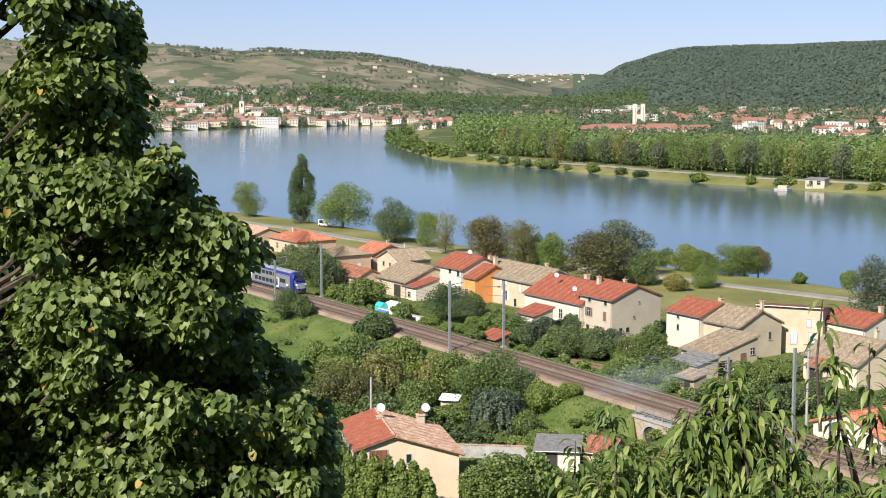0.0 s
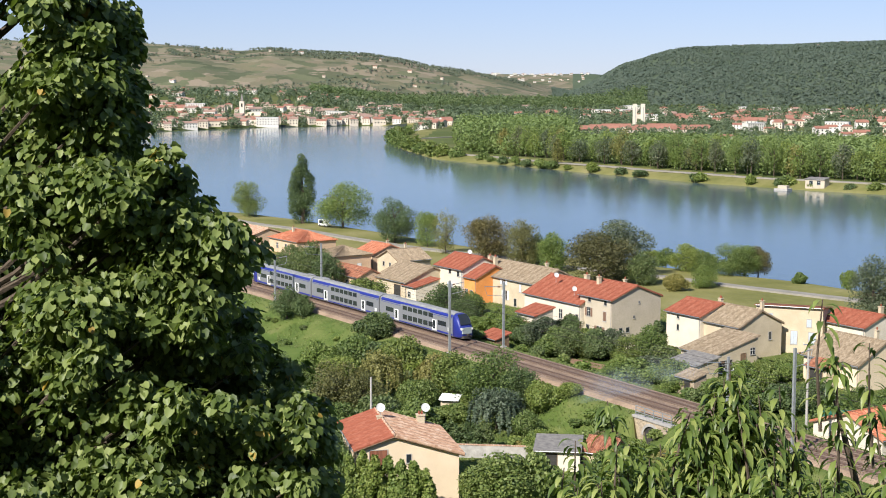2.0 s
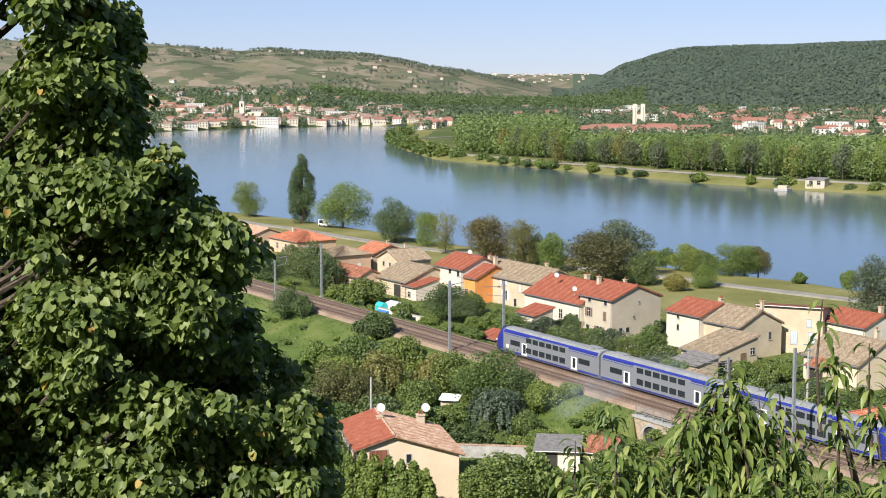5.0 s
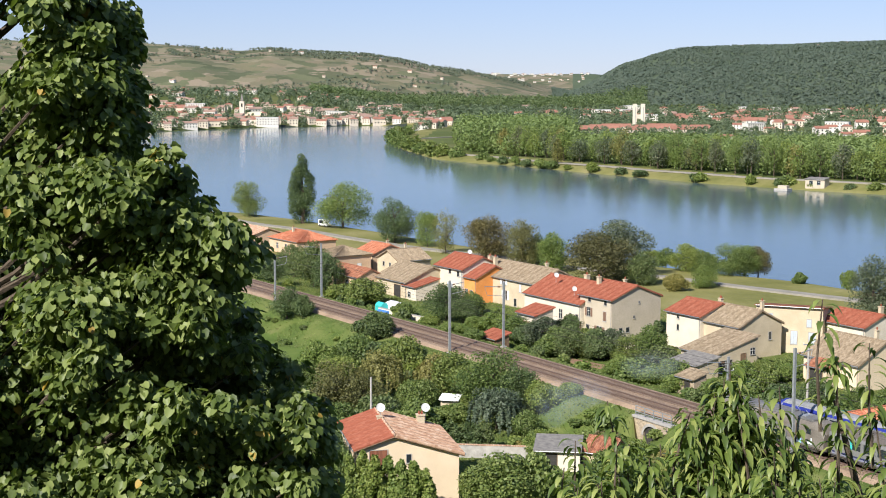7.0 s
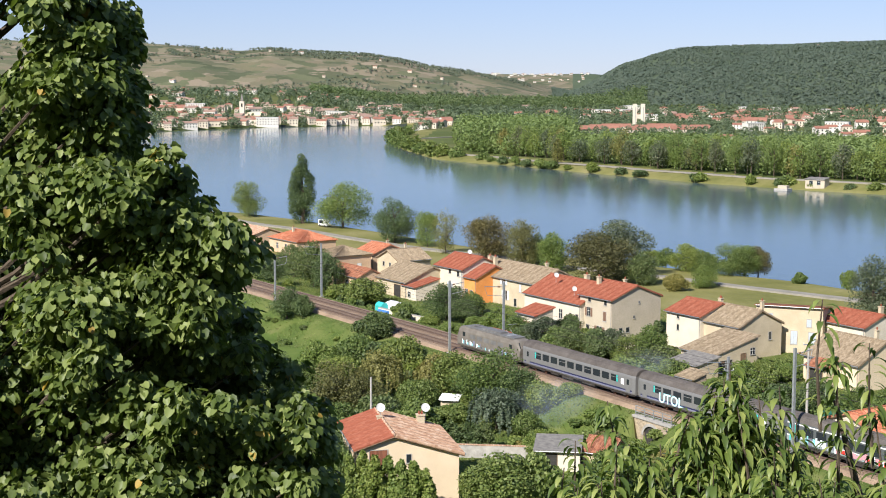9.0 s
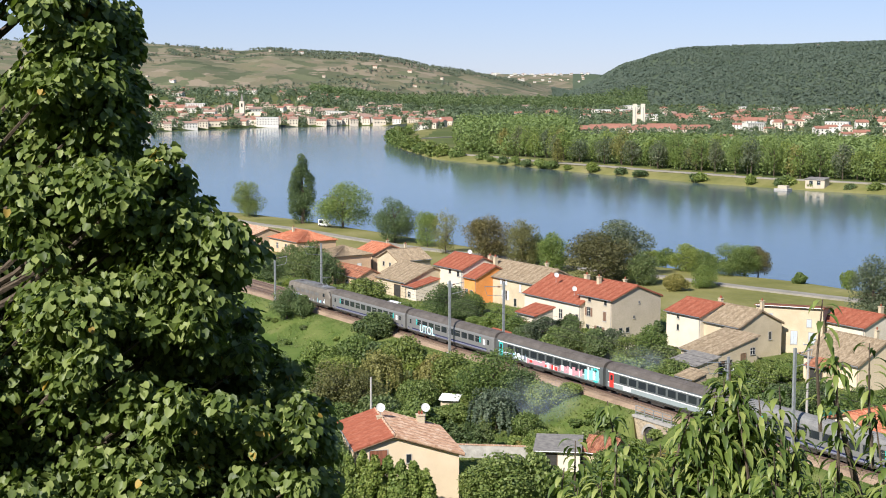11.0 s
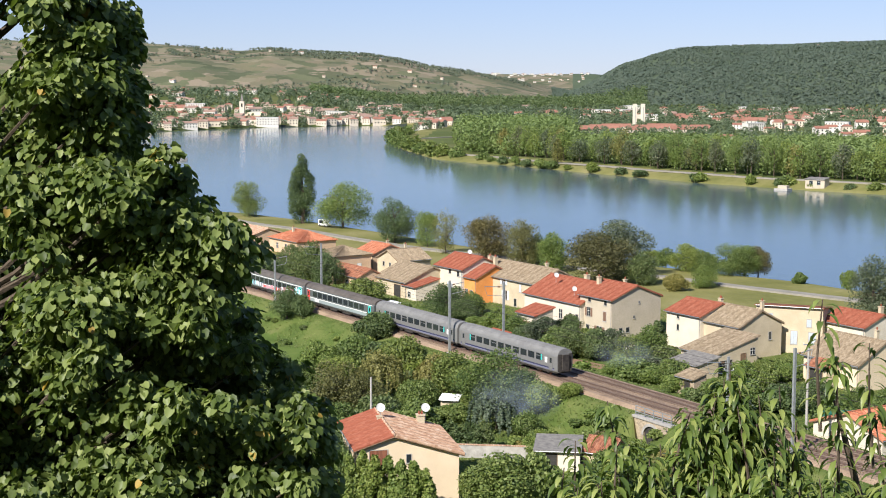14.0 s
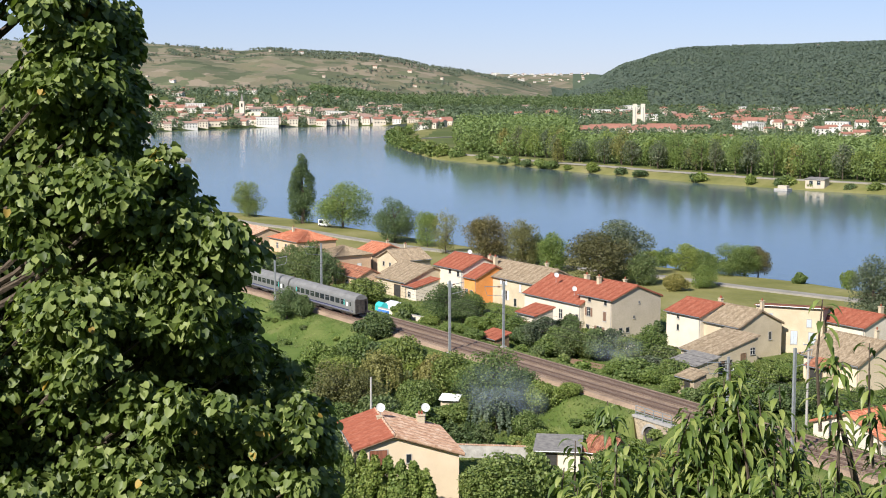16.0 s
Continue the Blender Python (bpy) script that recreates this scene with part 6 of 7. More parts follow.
def linden():
    """A linden rooted on the slope below, its crown reaching past eye level."""
    tx, ty = -4.9, 13.4
    base = gz(tx, ty)
    t = thing("linden_tree", pose(tx, ty, base - 0.2), "large leafy linden tree with heart-shaped green leaves", "tree")
    # reach of the crown to its open side, by height over the eye
    hz = np.array([-5.2, -3.91, -3.42, -3.16, -2.9, -2.63, -2.45, -2.34, -2.21, -2.05, -1.89, -1.74, -1.63, -1.47, -1.37, -1.27, -1.17, -1.08, -0.96, -0.84, -0.77, -0.7, -0.52, -0.31, 0.08, 0.42, 0.58, 0.74, 1.06, 2.2])
    rx = np.array([4.0, 3.85, 3.85, 3.75, 3.5, 3.2, 3.15, 3.12, 2.9, 3.05, 2.9, 3.1, 3.25, 3.2, 2.95, 2.75, 2.75, 2.55, 2.5, 2.62, 2.62, 2.02, 2.12, 2.18, 2.08, 2.06, 2.02, 1.75, 1.65, 0.9])
    tips = []
    for _ in range(200):
        z = rng.uniform(-5.0, 2.0)
        if rng.uniform(0, 1) < (0.45 if z > -0.6 else 0.0 if z < -2.4 else 0.1):
            continue
        reach = float(np.interp(z, hz, rx))
        a = rng.uniform(-0.62, 0.62) * math.pi - 0.35 if rng.uniform(0, 1) < 0.6 else rng.normal(-0.1, 0.3)
        edge = rng.uniform(0, 1) ** 0.45
        k = reach * (0.5 + 0.5 * math.cos(a) ** 2 if abs(a) < math.pi / 2 else 0.5)
        r = rng.uniform(0.16, 0.42) if edge < 0.9 else rng.uniform(0.12, 0.24)
        rad = max(0.3, edge * k - r * 0.9)
        if rad > 2.2:
            r = rng.uniform(0.14, 0.25)
        tips.append((np.array([rad * math.cos(a), 1.05 * rad * math.sin(a), EYE + z - base + 0.2]), r))
        if rad > 1.9:
            for f in (0.93, 0.85, 0.76):
                tips.append((np.array([f * rad * math.cos(a), 1.05 * f * rad * math.sin(a), EYE + z - base + 0.2 - 0.12 * rad * (1 - f) + rng.normal(0, 0.12)]), r * rng.uniform(0.8, 1.4)))
    for k in range(84):
        z = -4.0 + 5.1 * (k + rng.uniform(0, 1)) / 84
        a, r = rng.normal(-0.05, 0.22), rng.uniform(0.13, 0.2)
        rad = float(np.interp(z, hz, rx)) - r * 0.7
        for f in (1.0, 0.88, 0.74):
            tips.append((np.array([f * rad * math.cos(a), 1.05 * f * rad * math.sin(a), EYE + z - base + 0.2 + rng.normal(0, 0.06)]), r * (1.0 if f == 1.0 else rng.uniform(0.9, 1.5))))
    for _ in range(70):
        z, a, q = rng.uniform(-5.0, 1.6), rng.uniform(0, 6.28), rng.uniform(0.2, 1.0)
        if z > -0.6 and rng.uniform(0, 1) < 0.6:
            continue
        q *= 1.9 if z < 0.4 else 1.1
        tips.append((np.array([q * math.cos(a), q * math.sin(a), EYE + z - base + 0.2]), rng.uniform(0.26, 0.42)))
    for _ in range(70):
        z, a, q = rng.uniform(-5.2, -2.2), rng.uniform(0, 6.28), rng.uniform(0.3, 2.6)
        tips.append((np.array([q * math.cos(a), q * math.sin(a), EYE + z - base + 0.2]), rng.uniform(0.26, 0.42)))
    wood = Shape()
    wood.tube([(0, 0, 0), (0.1, 0.05, 3), (0.05, -0.05, 6.5), (0.0, 0.0, 9.5), (0.05, 0, EYE + 1.6 - base)], [0.24, 0.2, 0.15, 0.09, 0.02], 10)
    for p, r in tips[::5]:
        z0 = max(1.5, p[2] - 0.5 * math.hypot(p[0], p[1]) - 0.3)
        wood.tube([(0.05, 0, z0), (p[0] * 0.5, p[1] * 0.5, z0 + (p[2] - z0) * 0.4), tuple(p)], [0.045, 0.028, 0.008], 5)
    wood.put("trunk", M["bark"], t)
    per = np.array([int(235 * (r / 0.35) ** 1.6) + 26 for _, r in tips])
    C = np.concatenate([np.tile(p, (k, 1)) for (p, _), k in zip(tips, per)])
    R = np.concatenate([np.full(k, r) for (_, r), k in zip(tips, per)])
    n = len(C)
    o = unit(rng.normal(0, 1, (n, 3)) + np.array([0, 0, 0.25]))
    pos = C + o * (R * rng.uniform(0.35, 1.12, n))[:, None] * np.array([1, 1, 0.8])
    tip = unit(o * np.array([1, 1, 0.3]) + rng.normal(0, 0.35, (n, 3)) + np.array([0, 0, -0.75]))
    nrm = unit(o + np.array([0, 0, 0.6]) + rng.normal(0, 0.6, (n, 3)))
    size = rng.uniform(0.052, 0.098, n)
    old = rng.uniform(0, 1, n) < 0.006
    leaves_object("foliage", pos[~old], tip[~old], nrm[~old], size[~old], M["leaf_linden"], t)
    leaves_object("yellowed_leaves", pos[old], tip[old], nrm[old], size[old], M["leaf_yellow"], t)


linden()


def cherry():
    """Young cherry shoots with long hanging leaves, just below the viewpoint."""
    cx, cy = 2.9, 7.7
    base = gz(cx, cy)
    t = thing("cherry_tree", pose(cx, cy, base - 0.2), "young cherry tree shoots with long drooping leaves", "tree")
    V, F, k0 = [], [], 0
    wood = Shape()
    top = EYE - base + 0.2
    tall = [(0.89, -1.74), (1.06, -2.05), (1.28, -1.97), (1.52, -1.62), (1.58, -1.68), (1.6, -1.6), (1.47, -1.7), (1.55, -1.53), (1.48, -1.72), (1.62, -1.8), (1.82, -1.66), (2.04, -1.18), (2.12, -1.5), (2.3, -1.42), (2.34, -1.8), (0.72, -1.96), (1.7, -1.95), (1.92, -1.86), (1.4, -1.95), (1.18, -1.98)]
    shoots = [(x, z, 0.0) for x, z in tall]
    for x, z in tall:
        if z < -1.3 and x < 2.0:
            shoots += [(x + rng.normal(0, 0.07), z - rng.uniform(0.08, 0.3), rng.uniform(-0.2, 0.3)) for _ in range(3)]
    for _ in range(215):
        x = rng.uniform(0.62, 2.6)
        z = -1.97 - rng.uniform(0, 1) ** 0.9 * 0.75 - (0.12 if x < 0.9 else 0.04 if x > 1.95 else 0)
        shoots.append((x, z, rng.uniform(-0.6, 0.9)))
    for i, (x, z, dy) in enumerate(shoots):
        f = (7.7 + dy) / 7.7
        p1 = np.array([x * f - cx, dy, z * f + top])
        p0 = p1 + np.array([rng.uniform(-0.12, 0.12) + (0.1 if i < 16 else 0), rng.uniform(-0.1, 0.1), -rng.uniform(0.55, 0.85)])
        mid = (p0 + p1) / 2 + rng.normal(0, 0.02, 3)
        wood.tube([tuple(p0), tuple(mid), tuple(p1)], [0.011, 0.008, 0.003], 5)
        if i % 3 == 0:
            wood.tube([(0.1, 0.1, max(0.5, top - 4.5)), (p0[0] * 0.6, p0[1] * 0.6, p0[2] - 0.9), tuple(p0)], [0.03, 0.016, 0.009], 6)
        m = int(rng.integers(20, 30)) if z > -1.45 else int(rng.integers(56, 74)) if i < 75 else int(rng.integers(38, 52))
        for j in range(m):
            s = rng.uniform(0.0, 1.0) ** 1.3
            q = p1 + (p0 - p1) * s
            a = rng.uniform(0, 6.28)
            out = np.array([math.cos(a), math.sin(a), rng.uniform(-0.5, 0.35)])
            ln, wd = rng.uniform(0.095, 0.175) * (0.65 + 0.35 * min(1, s * 4 + 0.2)), rng.uniform(0.012, 0.018)
            d, pt = unit(out), q + out * 0.02
            side = unit(np.cross(d, [0, 0, 1.0]))
            for r_, (tt, ww) in enumerate(((0, 0.15), (0.28, 0.85), (0.6, 1.0), (0.85, 0.55), (1.0, 0.03))):
                if r_:
                    pt = pt + d * ln * 0.24
                    d = unit(d + np.array([0, 0, -0.55]))
                up = np.cross(side, d)
                V += [pt - side * wd * ww + up * wd * 0.35 * ww, pt, pt + side * wd * ww + up * wd * 0.35 * ww]
            for r_ in range(4):
                b = k0 + r_ * 3
                F += [(b, b + 1, b + 4, b + 3), (b + 1, b + 2, b + 5, b + 4)]
            k0 += 15
    wood.tube([(0, 0, 0), (0.05, 0.05, top - 4.4), (0.12, 0.1, top - 3.2)], [0.1, 0.08, 0.05], 8)
    wood.tube([(-0.35, 0.3, top - 3.0), (-0.55, 0.25, top - 2.35), (-0.72, 0.2, top - 1.78)], [0.028, 0.022, 0.013], 7)
    wood.put("trunk", M["bark"], t)
    o = new("foliage", poly_mesh("foliage", np.array(V), np.array(F), np.zeros((0, 3), int), M["leaf_cherry"]))
    o.data.polygons.foreach_set("use_smooth", np.ones(len(o.data.polygons), dtype=bool))
    o.parent = t


cherry()


# ---- the far bank ----
def forest_row(x, y, h, w, mt):
    plant("round", mt, x, y, h, w, "tall green tree in the wood on the far bank", n=1500, size=0.55, group="wood on the far bank", variants=4)


edge = [(190, 596), (150, 632), (118, 668), (90, 716), (64, 756), (42, 796), (24, 836), (8, 878), (2, 925)]
acc = []
for (ax, ay), (bx, by) in zip(edge, edge[1:]):
    L = math.hypot(bx - ax, by - ay)
    for i in range(int(L / 5.0)):
        f = (i + rng.uniform(0, 0.8)) / (L / 5.0)
        acc.append((ax + (bx - ax) * f, ay + (by - ay) * f))
for k, (x, y) in enumerate(acc):
    d = rng.uniform(10, 20)
    forest_row(x + d * 0.75, y + d * 0.6, rng.uniform(12, 19), rng.uniform(9, 13), ["leaf_light", "leaf_green", "leaf_light", "leaf_silver"][k % 4] if k % 11 else "leaf_willow")
for k in range(34):
    x, y = acc[int(rng.integers(0, len(acc)))]
    plant("bush", ["leaf_light", "leaf_green", "leaf_dark"][k % 3], x - 11 + rng.uniform(-2, 1), y - 9, rng.uniform(2.5, 5), rng.uniform(5, 9), "scrubby shrub at the far water's edge", n=620, size=0.6, group="scrub on the far bank", z=-5.7)
for x, y, h in ((-8, 850, 9), (-16, 880, 7), (-20, 905, 10), (-30, 960, 8), (-33, 985, 9), (-36, 1015, 10), (-38, 1045, 9), (-37, 1085, 10), (-30, 1130, 9), (-2, 836, 8), (6, 822, 7), (-25, 930, 9)):
    plant("bush", "leaf_green", x + 2, y + 5, h, h * 1.5, "green shrub on the point of the far bank", n=620, size=0.6, group="scrub on the far bank", z=-5.5)


plant("column", "leaf_willow", 59.5, 752, 14, 6.5, "yellowing poplar at the edge of the far wood", n=1500, size=0.5)


def in_view(n, r0, r1, a0, a1):
    r = np.sqrt(rng.uniform(r0 * r0, r1 * r1, n))
    a = rng.uniform(a0, a1, n)
    y = r / np.sqrt(1 + a * a)
    return a * y, y


# ---- far towns ----
FARH = []


def far_variant(L, D, h, wall, roof, kind):
    o = thing("far_house", pose(0, 0, -200), "", "house")
    s = Shape()
    if kind == "gable":
        s.along_x([(-D / 2, -3), (D / 2, -3), (D / 2, h), (0, h + D * 0.2), (-D / 2, h)], -L / 2, L / 2)
    else:
        s.box(-L / 2, -D / 2, -3, L / 2, D / 2, h)
    s.put("wall", wall, o)
    r = Shape()
    if kind == "gable":
        for sy in (-1, 1):
            a = [(sy * (D / 2 + 0.5), h - 0.15), (sy * (D / 2 + 0.5), h + 0.12), (0, h + D * 0.2 + 0.35), (0, h + D * 0.2 + 0.05)]
            r.along_x(a if sy > 0 else a[::-1], -L / 2 - 0.4, L / 2 + 0.4)
    elif kind == "hip":
        r.add([(-L / 2 - 0.5, -D / 2 - 0.5, h), (L / 2 + 0.5, -D / 2 - 0.5, h), (L / 2 + 0.5, D / 2 + 0.5, h), (-L / 2 - 0.5, D / 2 + 0.5, h), (-L / 2 + D * 0.4, 0, h + D * 0.22), (L / 2 - D * 0.4, 0, h + D * 0.22)],
              [(3, 2, 1, 0), (0, 1, 5, 4), (1, 2, 5), (2, 3, 4, 5), (3, 0, 4)])
    else:
        r.box(-L / 2 - 0.3, -D / 2 - 0.3, h, L / 2 + 0.3, D / 2 + 0.3, h + 0.5)
    r.put("roof", roof, o)
    pane = None
    for fl in range(max(1, int(h / 3))):
        n = max(2, int(L / 3.2))
        for i in range(n):
            xx = -L / 2 + (i + 0.5) * L / n
            if pane is None:
                p = Shape().box(-0.55, -0.06, 0, 0.55, 0.05, 1.5).put("window", M["glass"], o)
                pane = p.data
            else:
                p = new("window", pane)
                p.parent = o
            p.matrix_local = pose(xx, -D / 2, 0.9 + fl * 2.9)
    return o


M["far_red"] = worn("far_red_tiles", (0.27, 0.125, 0.085), (0.37, 0.18, 0.125), 0.08, 0.6)
M["far_pink"] = worn("far_pink_tiles", (0.29, 0.19, 0.145), (0.38, 0.26, 0.20), 0.08, 0.6)
M["far_white"] = worn("far_white_render", (0.62, 0.58, 0.51), (0.72, 0.68, 0.61), 0.1, 1.5, 0.92)
M["far_cream"] = worn("far_cream_render", (0.56, 0.48, 0.37), (0.66, 0.57, 0.45), 0.1, 1.5, 0.92)
M["far_flat"] = worn("far_flat_roof", (0.5, 0.49, 0.47), (0.62, 0.61, 0.59), 0.08, 0.6)
for L, D, h, w, r, kd in ((12, 9, 6.2, "far_white", "far_red", "gable"), (14, 10, 5.6, "far_cream", "far_red", "gable"), (10, 8.5, 6.6, "far_cream", "far_pink", "gable"), (18, 10, 6.4, "far_white", "far_pink", "gable"), (11, 10, 6.6, "far_cream", "far_red", "hip"), (26, 11, 9.2, "far_white", "far_flat", "flat"), (34, 19, 3.4, "far_cream", "far_red", "gable")):
    FARH.append(far_variant(L, D, h, M[w], M[r], kd))
KN = ["white two-storey house with a red roof in the far town", "cream house with a red roof in the far town", "sand-coloured house with a pink roof in the far town", "long white house with a pink roof in the far town", "cream hipped-roof house in the far town", "white flat-roofed block in the far town", "long low white hall with a red roof in the far town"]
USED = [False] * 7


def far_house(i, x, y, ang, z=None, s=1.0):
    m = pose(x, y, gz(x, y) if z is None else z, 0, 0, ang) @ Matrix.Diagonal((s, s, s, 1))
    if USED[i]:
        o = copy_thing(FARH[i], m)
        o.scale = (s, s, s)
    else:
        o = FARH[i]
        o.matrix_basis = m
        USED[i] = True
    tagged(o, KN[i], "house", "houses of the far town")


taken = []


def town(n, r0, r1, a0, a1, lo, hi, pick, gap=15, k0=1.0):
    k = tries = 0
    while k < n and tries < n * 60:
        tries += 1
        xs, ys = in_view(1, r0, r1, a0, a1)
        x, y = float(xs[0]), float(ys[0])
        d = float(inside(FAR, x, y))
        if not lo < d < hi or any((x - p) ** 2 + (y - q) ** 2 < gap * gap for p, q in taken):
            continue
        taken.append((x, y))
        far_house(int(rng.choice(pick)), x, y, rng.uniform(-30, 30), None, k0 * rng.uniform(0.6, 0.9))
        k += 1


town(26, 1260, 1480, -0.105, 0.005, 7, 17, [0, 1, 2, 2, 4, 1], 9)
town(16, 1260, 1480, -0.205, -0.105, 9, 40, [0, 1, 2, 4, 3], 16)
town(92, 1330, 1640, -0.19, -0.005, 18, 300, [0, 1, 2, 2, 3, 4, 1, 2], 11)
town(30, 1500, 1900, -0.215, 0.0, 100, 520, [1, 2, 3, 4], 17)
for i_, x_, y_ in ((6, -312, 1600), (6, -290, 1602), (5, -272, 1600), (5, -166, 1375), (3, -155, 1520), (5, -112, 1530), (3, -108, 1500)):
    taken.append((x_, y_))
    far_house(i_, x_, y_, 4, None, 0.8)
town(22, 1700, 2300, -0.24, -0.02, 200, 1200, [0, 1, 3], 26)
for k in range(8):
    x_, y_ = 122 + 12.6 * k, 1190 + 22 * (k % 3)
    taken.append((x_, y_))
    far_house(6, x_, y_, [6, -8, 3, 14][k % 4], None, 0.72)
town(16, 1200, 1380, 0.19, 0.34, 120, 900, [0, 1, 3, 4, 5], 17)
town(85, 1420, 2000, 0.05, 0.34, 240, 2000, [0, 1, 3, 4, 5, 6, 6], 26)
town(9, 980, 1330, 0.19, 0.34, 120, 900, [0, 1, 4], 30)
town(13, 2300, 2950, -0.22, 0.0, 600, 4000, [1, 3, 2], 50, 0.62)
town(5, 2950, 3150, 0.2, 0.33, 600, 4000, [0, 3], 40, 0.7)
town(34, 4150, 4500, 0.05, 0.1, 600, 6000, [5, 0, 3, 1], 18, 0.62)
town(9, 4300, 4550, 0.03, 0.05, 600, 6000, [5, 0], 18, 0.6)


def scatter_wood(name, n, xy, hgt, label, quads=46, size=1.9, mat="forest", jit=0.45, dome=0.5, up=0.0):
    """Woodland too far off to count: clumps of leaves crown by crown."""
    x, y = xy
    z, _ = land(x, y)
    h = rng.uniform(*hgt, len(x))
    m = len(x)
    d = unit(rng.normal(0, 1, (m, quads, 3)) + np.array([0, 0, 0.3]))
    r = h[:, None, None] * np.array([0.36, 0.36, dome]) * rng.uniform(0.75, 1.1, (m, quads, 1))
    c = np.stack([x, y, z + h * 0.52], -1)[:, None, :] + d * r
    q = leaf_quads(c.reshape(-1, 3), d.reshape(-1, 3) + np.array([0, -0.4 * up, up]), size, 1.2, jit)
    tagged(new(name, quads_mesh(name, q, M[mat])), label, "woodland", "", "stuff")


def clear_of_houses(x, y, side=6.5, back=16):
    """True where no house stands just behind, seen from the hillside."""
    r, a = np.hypot(x, y), x / y
    ok = np.ones(x.shape, bool)
    for hx, hy in taken:
        hr, ha = math.hypot(hx, hy), hx / hy
        ok &= ~((np.abs(a - ha) * hr < side) & (r < hr + 8) & (r > hr - back))
    return ok


x, y = in_view(4200, 620, 900, -0.02, 0.36)
ok = (inside(FAR, x, y) > 34) & (x > 4)
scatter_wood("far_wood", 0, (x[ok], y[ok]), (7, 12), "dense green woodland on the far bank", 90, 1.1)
x, y = in_view(420, 850, 1000, 0.012, 0.088)
ok = inside(FAR, x, y) > 26
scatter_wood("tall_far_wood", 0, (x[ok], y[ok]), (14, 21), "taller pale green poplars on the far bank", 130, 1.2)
x, y = in_view(1100, 900, 1400, 0.0, 0.36)
ok = (inside(FAR, x, y) > 60) & clear_of_houses(x, y, 11, 55)
scatter_wood("meadow_trees", 0, (x[ok], y[ok]), (4, 8), "green trees behind the far wood", 50, 1.4, "valley_leaf")
x, y = in_view(3900, 1400, 2000, -0.26, 0.36)
ok = (inside(FAR, x, y) > 16) & np.where(x / y > 0.03, clear_of_houses(x, y, 8, 60), clear_of_houses(x, y))
scatter_wood("valley_trees", 0, (x[ok], y[ok]), (5, 11), "dark green trees between the far houses", 30, 1.9, "valley_leaf")
x, y = in_view(1500, 1950, 2300, -0.09, 0.14)
ok = (inside(FAR, x, y) > 60) & clear_of_houses(x, y)
scatter_wood("poplar_belt", 0, (x[ok], y[ok]), (12, 18), "belt of dark trees across the valley", 40, 2.2, "leaf_dark")
# The hill woods below carry haze in their leaf colour.
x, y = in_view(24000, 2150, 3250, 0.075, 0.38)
scatter_wood("hill_wood", 0, (x, y), (3, 8), "forest covering the far hill, its green greyed for haze", 14, 2.6, "hazed_hill_leaf", 0.2, 0.26, 0.7)
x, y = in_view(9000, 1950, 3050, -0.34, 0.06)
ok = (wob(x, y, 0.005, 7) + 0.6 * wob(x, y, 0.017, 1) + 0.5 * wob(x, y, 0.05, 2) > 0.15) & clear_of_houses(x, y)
scatter_wood("hill_copses", 0, (x[ok], y[ok]), (4, 8), "scattered copses between vineyards on the far hill, greyed for haze", 16, 2.2, "hazed_hill_leaf", 0.08, 0.3, 0.8)
x, y = in_view(2600, 1240, 1480, -0.235, -0.0)
dd = inside(FAR, x, y)
ok = (dd > 4) & (dd < 40) & (rng.uniform(0, 1, len(x)) < 0.8) & clear_of_houses(x, y)
scatter_wood("quay_trees", 0, (x[ok], y[ok]), (5, 9), "green trees along the town quay", 40, 1.5, "valley_leaf")


def church():
    x, y = -205, 1485
    o = thing("church", pose(x, y, gz(x, y)), "pale church with a square bell tower in the far town", "church")
    Shape().box(-2.4, -2.4, -3, 2.4, 2.4, 19).put("tower", M["white"], o)
    Shape().prism([(-1.5, -1.5), (1.5, -1.5), (1.5, 1.5), (-1.5, 1.5)], 19, 27, 0.2).put("spire", M["grey_roof"], o)
    # Belfry opening as a dark plate on the wall, its shade painted.
    Shape().box(-0.9, -2.5, 13.5, 0.9, -2.405, 17).put("belfry_opening", M["dark"], o)
    Shape().along_x([(-5, -3), (5, -3), (5, 5), (0, 8), (-5, 5)], 3, 20).put("nave", M["cream"], o)


def silo():
    x, y = 175, 1300
    o = thing("twin_tower", pose(x, y, gz(x, y)), "pale concrete twin tower joined by a bridge", "tower")
    for sx in (-3.6, 3.6):
        Shape().box(sx - 1.7, -3, -3, sx + 1.7, 3, 21, 0.4).put("shaft", M["white"], o)
        Shape().box(sx - 0.4, -3.08, 4, sx + 0.4, -3.01, 18).put("window_strip", M["concrete"], o)
    Shape().box(-1.9, -2.2, 8, 1.9, 2.2, 11.5).put("bridge", M["white"], o)


church()
silo()
hut = house(158.5, 601, -38, 8.5, 5, -4.2, 2.9, 0.5, M["grey_roof"], M["sand"], "mono", "small white waterside building with a grey roof", [("f", 0.3, 0.6, 1.5, 1.6), ("f", 0.7, 0.6, 1.5, 1.6)], name="boathouse", rows=0)
lp = thing("landing_stage", pose(142, 604, WATER, 0, 0, -38), "pale concrete landing stage on the far bank", "jetty")
Shape().box(-3, -2.4, -1.5, 3, 2.4, 0.8).put("deck", M["concrete"], lp)
Shape().box(-2, -0.8, 0.8, 2, 2.0, 2.0).put("kiosk", M["sand"], lp)

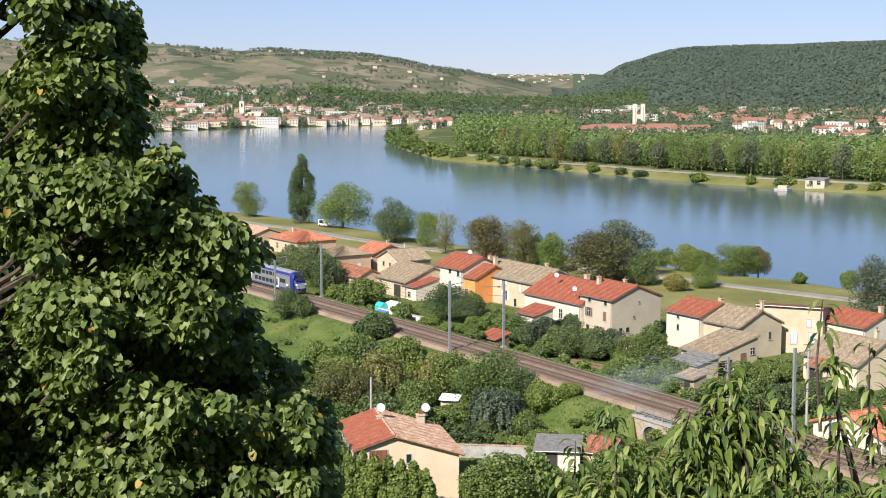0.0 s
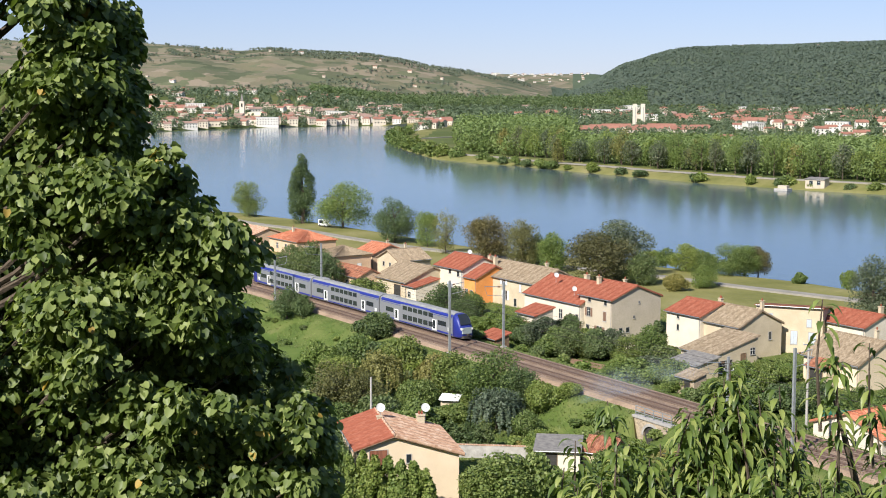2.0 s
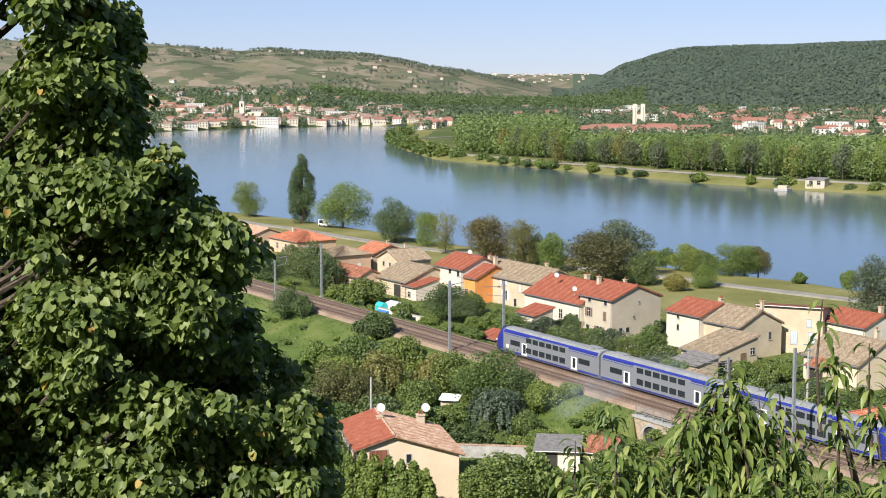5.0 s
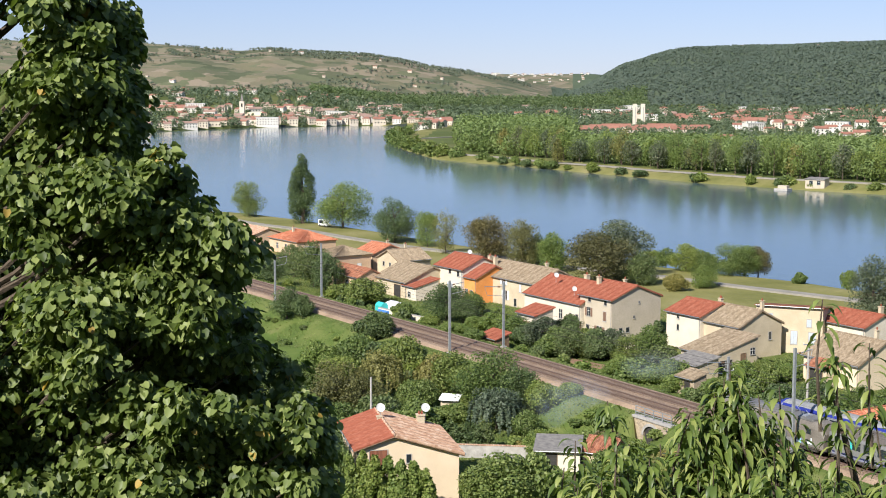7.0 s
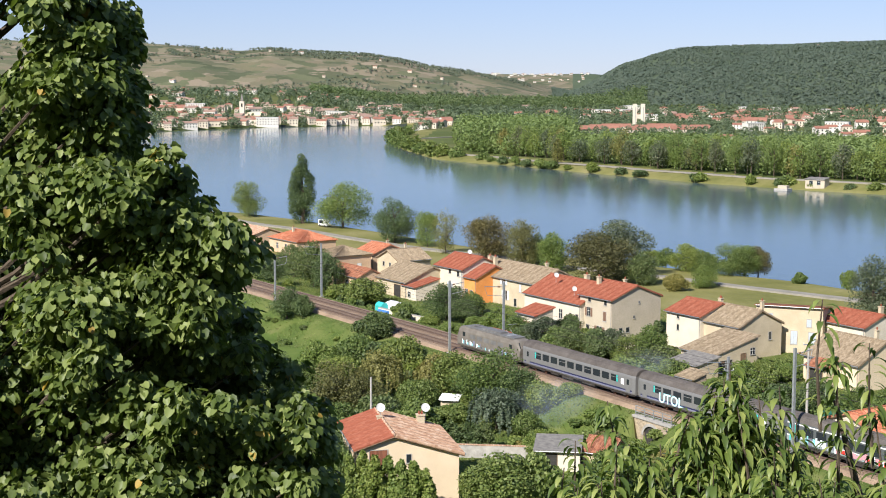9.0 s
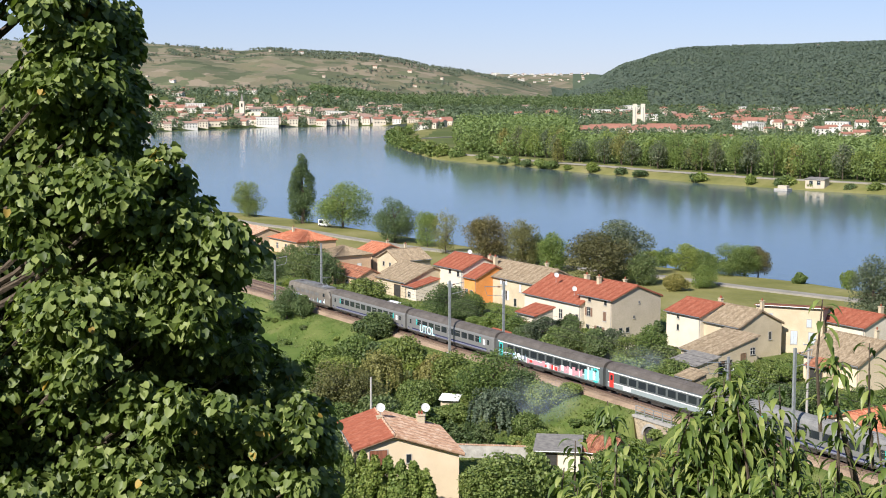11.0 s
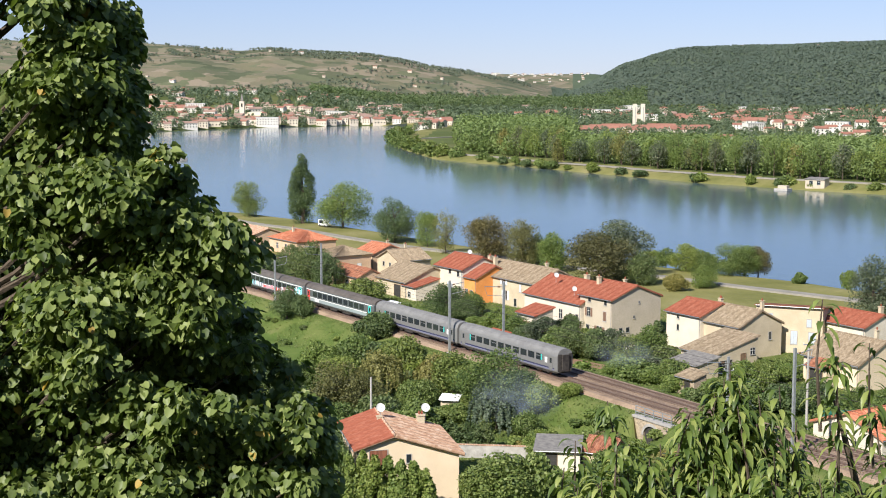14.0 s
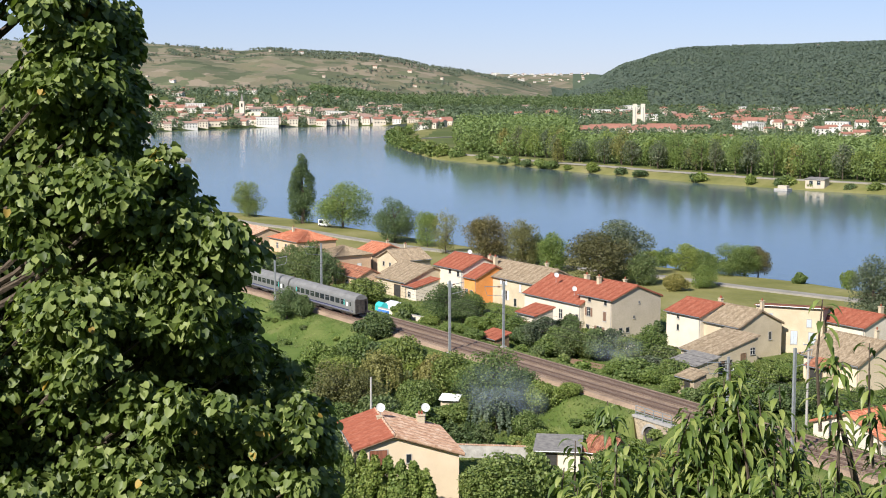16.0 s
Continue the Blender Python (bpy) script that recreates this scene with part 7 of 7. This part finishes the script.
# river barge
barge = thing("river_barge", pose(-190, 822, WATER), "long low white river barge under way", "boat")
loft([[(x, y * k, z) for y, z in ((-3.4, -0.6), (3.4, -0.6), (3.8, 1.5), (-3.8, 1.5))] for x, k in ((-28, 0.9), (-26, 1), (22, 1), (26, 0.7), (29, 0.15))]).put("hull", M["concrete"], barge)
Shape().box(-22, -3, 1.5, 20, 3, 2.7, 0.3).put("hatch_cover", M["dish"], barge)
Shape().box(-27, -2.6, 1.5, -22.5, 2.6, 4.4, 0.3).put("wheelhouse", M["paint_white"], barge)
Shape().box(-26.5, -2.65, 3.1, -23, -2.601, 4.0).put("wheelhouse_window", M["glass"], barge)


# ---- smoke of a garden fire ----
def smoke():
    """Thin wisps: rippled sheets, faint in the middle and fading to nothing at the rim."""
    m, n, l, p = material("pale_smoke", 1.0, 0, 0.0)
    p.inputs["Base Color"].default_value = (0.42, 0.50, 0.60, 1)
    tp, mx = n.new("ShaderNodeBsdfTransparent"), n.new("ShaderNodeMixShader")
    mp = n.new("ShaderNodeMapping")
    mp.inputs["Location"].default_value, mp.inputs["Scale"].default_value = (-1, 0, -1), (2, 0, 2)
    l.new(n.new("ShaderNodeTexCoord").outputs["Generated"], mp.inputs["Vector"])
    gr = n.new("ShaderNodeTexGradient")
    gr.gradient_type = "SPHERICAL"
    l.new(mp.outputs[0], gr.inputs[0])
    fade = ramp(n, l, gr.outputs["Fac"], [(0.0, (0, 0, 0)), (0.55, (1, 1, 1))])
    cloud = ramp(n, l, noise_tex(n, l, 0.45, 5, 0.55), [(0.25, (0, 0, 0)), (0.8, (0.19, 0.19, 0.19))])
    l.new(mixc(n, l, 1.0, fade, cloud, "MULTIPLY"), mx.inputs[0])
    l.new(tp.outputs[0], mx.inputs[1])
    l.new(p.outputs[0], mx.inputs[2])
    l.new(mx.outputs[0], n["Material Output"].inputs[0])
    banks = []
    for k, (w, h) in enumerate(((10.5, 7.5), (8.5, 6.0), (9.0, 4.5))):
        nx, nz = 14, 10
        vs = [(w * (i / nx - 0.5), 0.3 * math.sin(i * 0.7 + k) + 0.2 * math.sin(j * 0.6 + 2 * k), h * (j / nz - 0.5)) for j in range(nz + 1) for i in range(nx + 1)]
        fs = [(j * (nx + 1) + i, j * (nx + 1) + i + 1, (j + 1) * (nx + 1) + i + 1, (j + 1) * (nx + 1) + i) for j in range(nz) for i in range(nx)]
        o = link_mesh("smoke_wisp", vs, fs, m, None, True)
        banks.append(tagged(o, "thin blue-grey garden smoke drifting past the trees", "smoke", "drifting smoke", "stuff"))
    return banks


smoke_banks = smoke()


# ---- what moves ----
def motions():
    times = [i * 0.5 for i in range(33)]
    for k, car in enumerate(cars_blue):
        car.scale = (0.937,) * 3
        rows = []
        for t in times:
            m = car_pose(-647.8 + 28.75 * t - 13.0 - 25.42 * k, TRK)
            rows.append((t, m @ pose(0, 0, 0, 0, 0, 180) if k == 2 else m))
        walk(car, rows)
    for k, car in enumerate([loco] + coaches):
        car.scale = (0.974,) * 3
        back = 154.3 + 8.8 if k == 0 else 12.86 + 25.72 * (6 - k)
        walk(car, [(t, car_pose(-414.1 - 29.09 * (t - 9.0) - back, -TRK)) for t in times])
    for o, rows in zip(smoke_banks, (((0, 23.5, 184.5, 0.2), (8, 14.5, 181.5, -0.9), (16, 6.5, 180.5, 1.6)), ((0, 26.0, 187, 1.0), (8, 16.5, 182, 0.2), (16, 9.5, 181, -0.4)), ((0, 33.0, 196, 0.8), (8, 28.0, 196, 1.6), (16, 24.5, 203, 2.6)))):
        walk(o, [(t, pose(x, y, z)) for t, x, y, z in rows])
    walk(barge, [(t, pose(-188 + 1.0 * t, 822, WATER, 0, 0, 0)) for t in (0, 8.0, 16.0)])


motions()
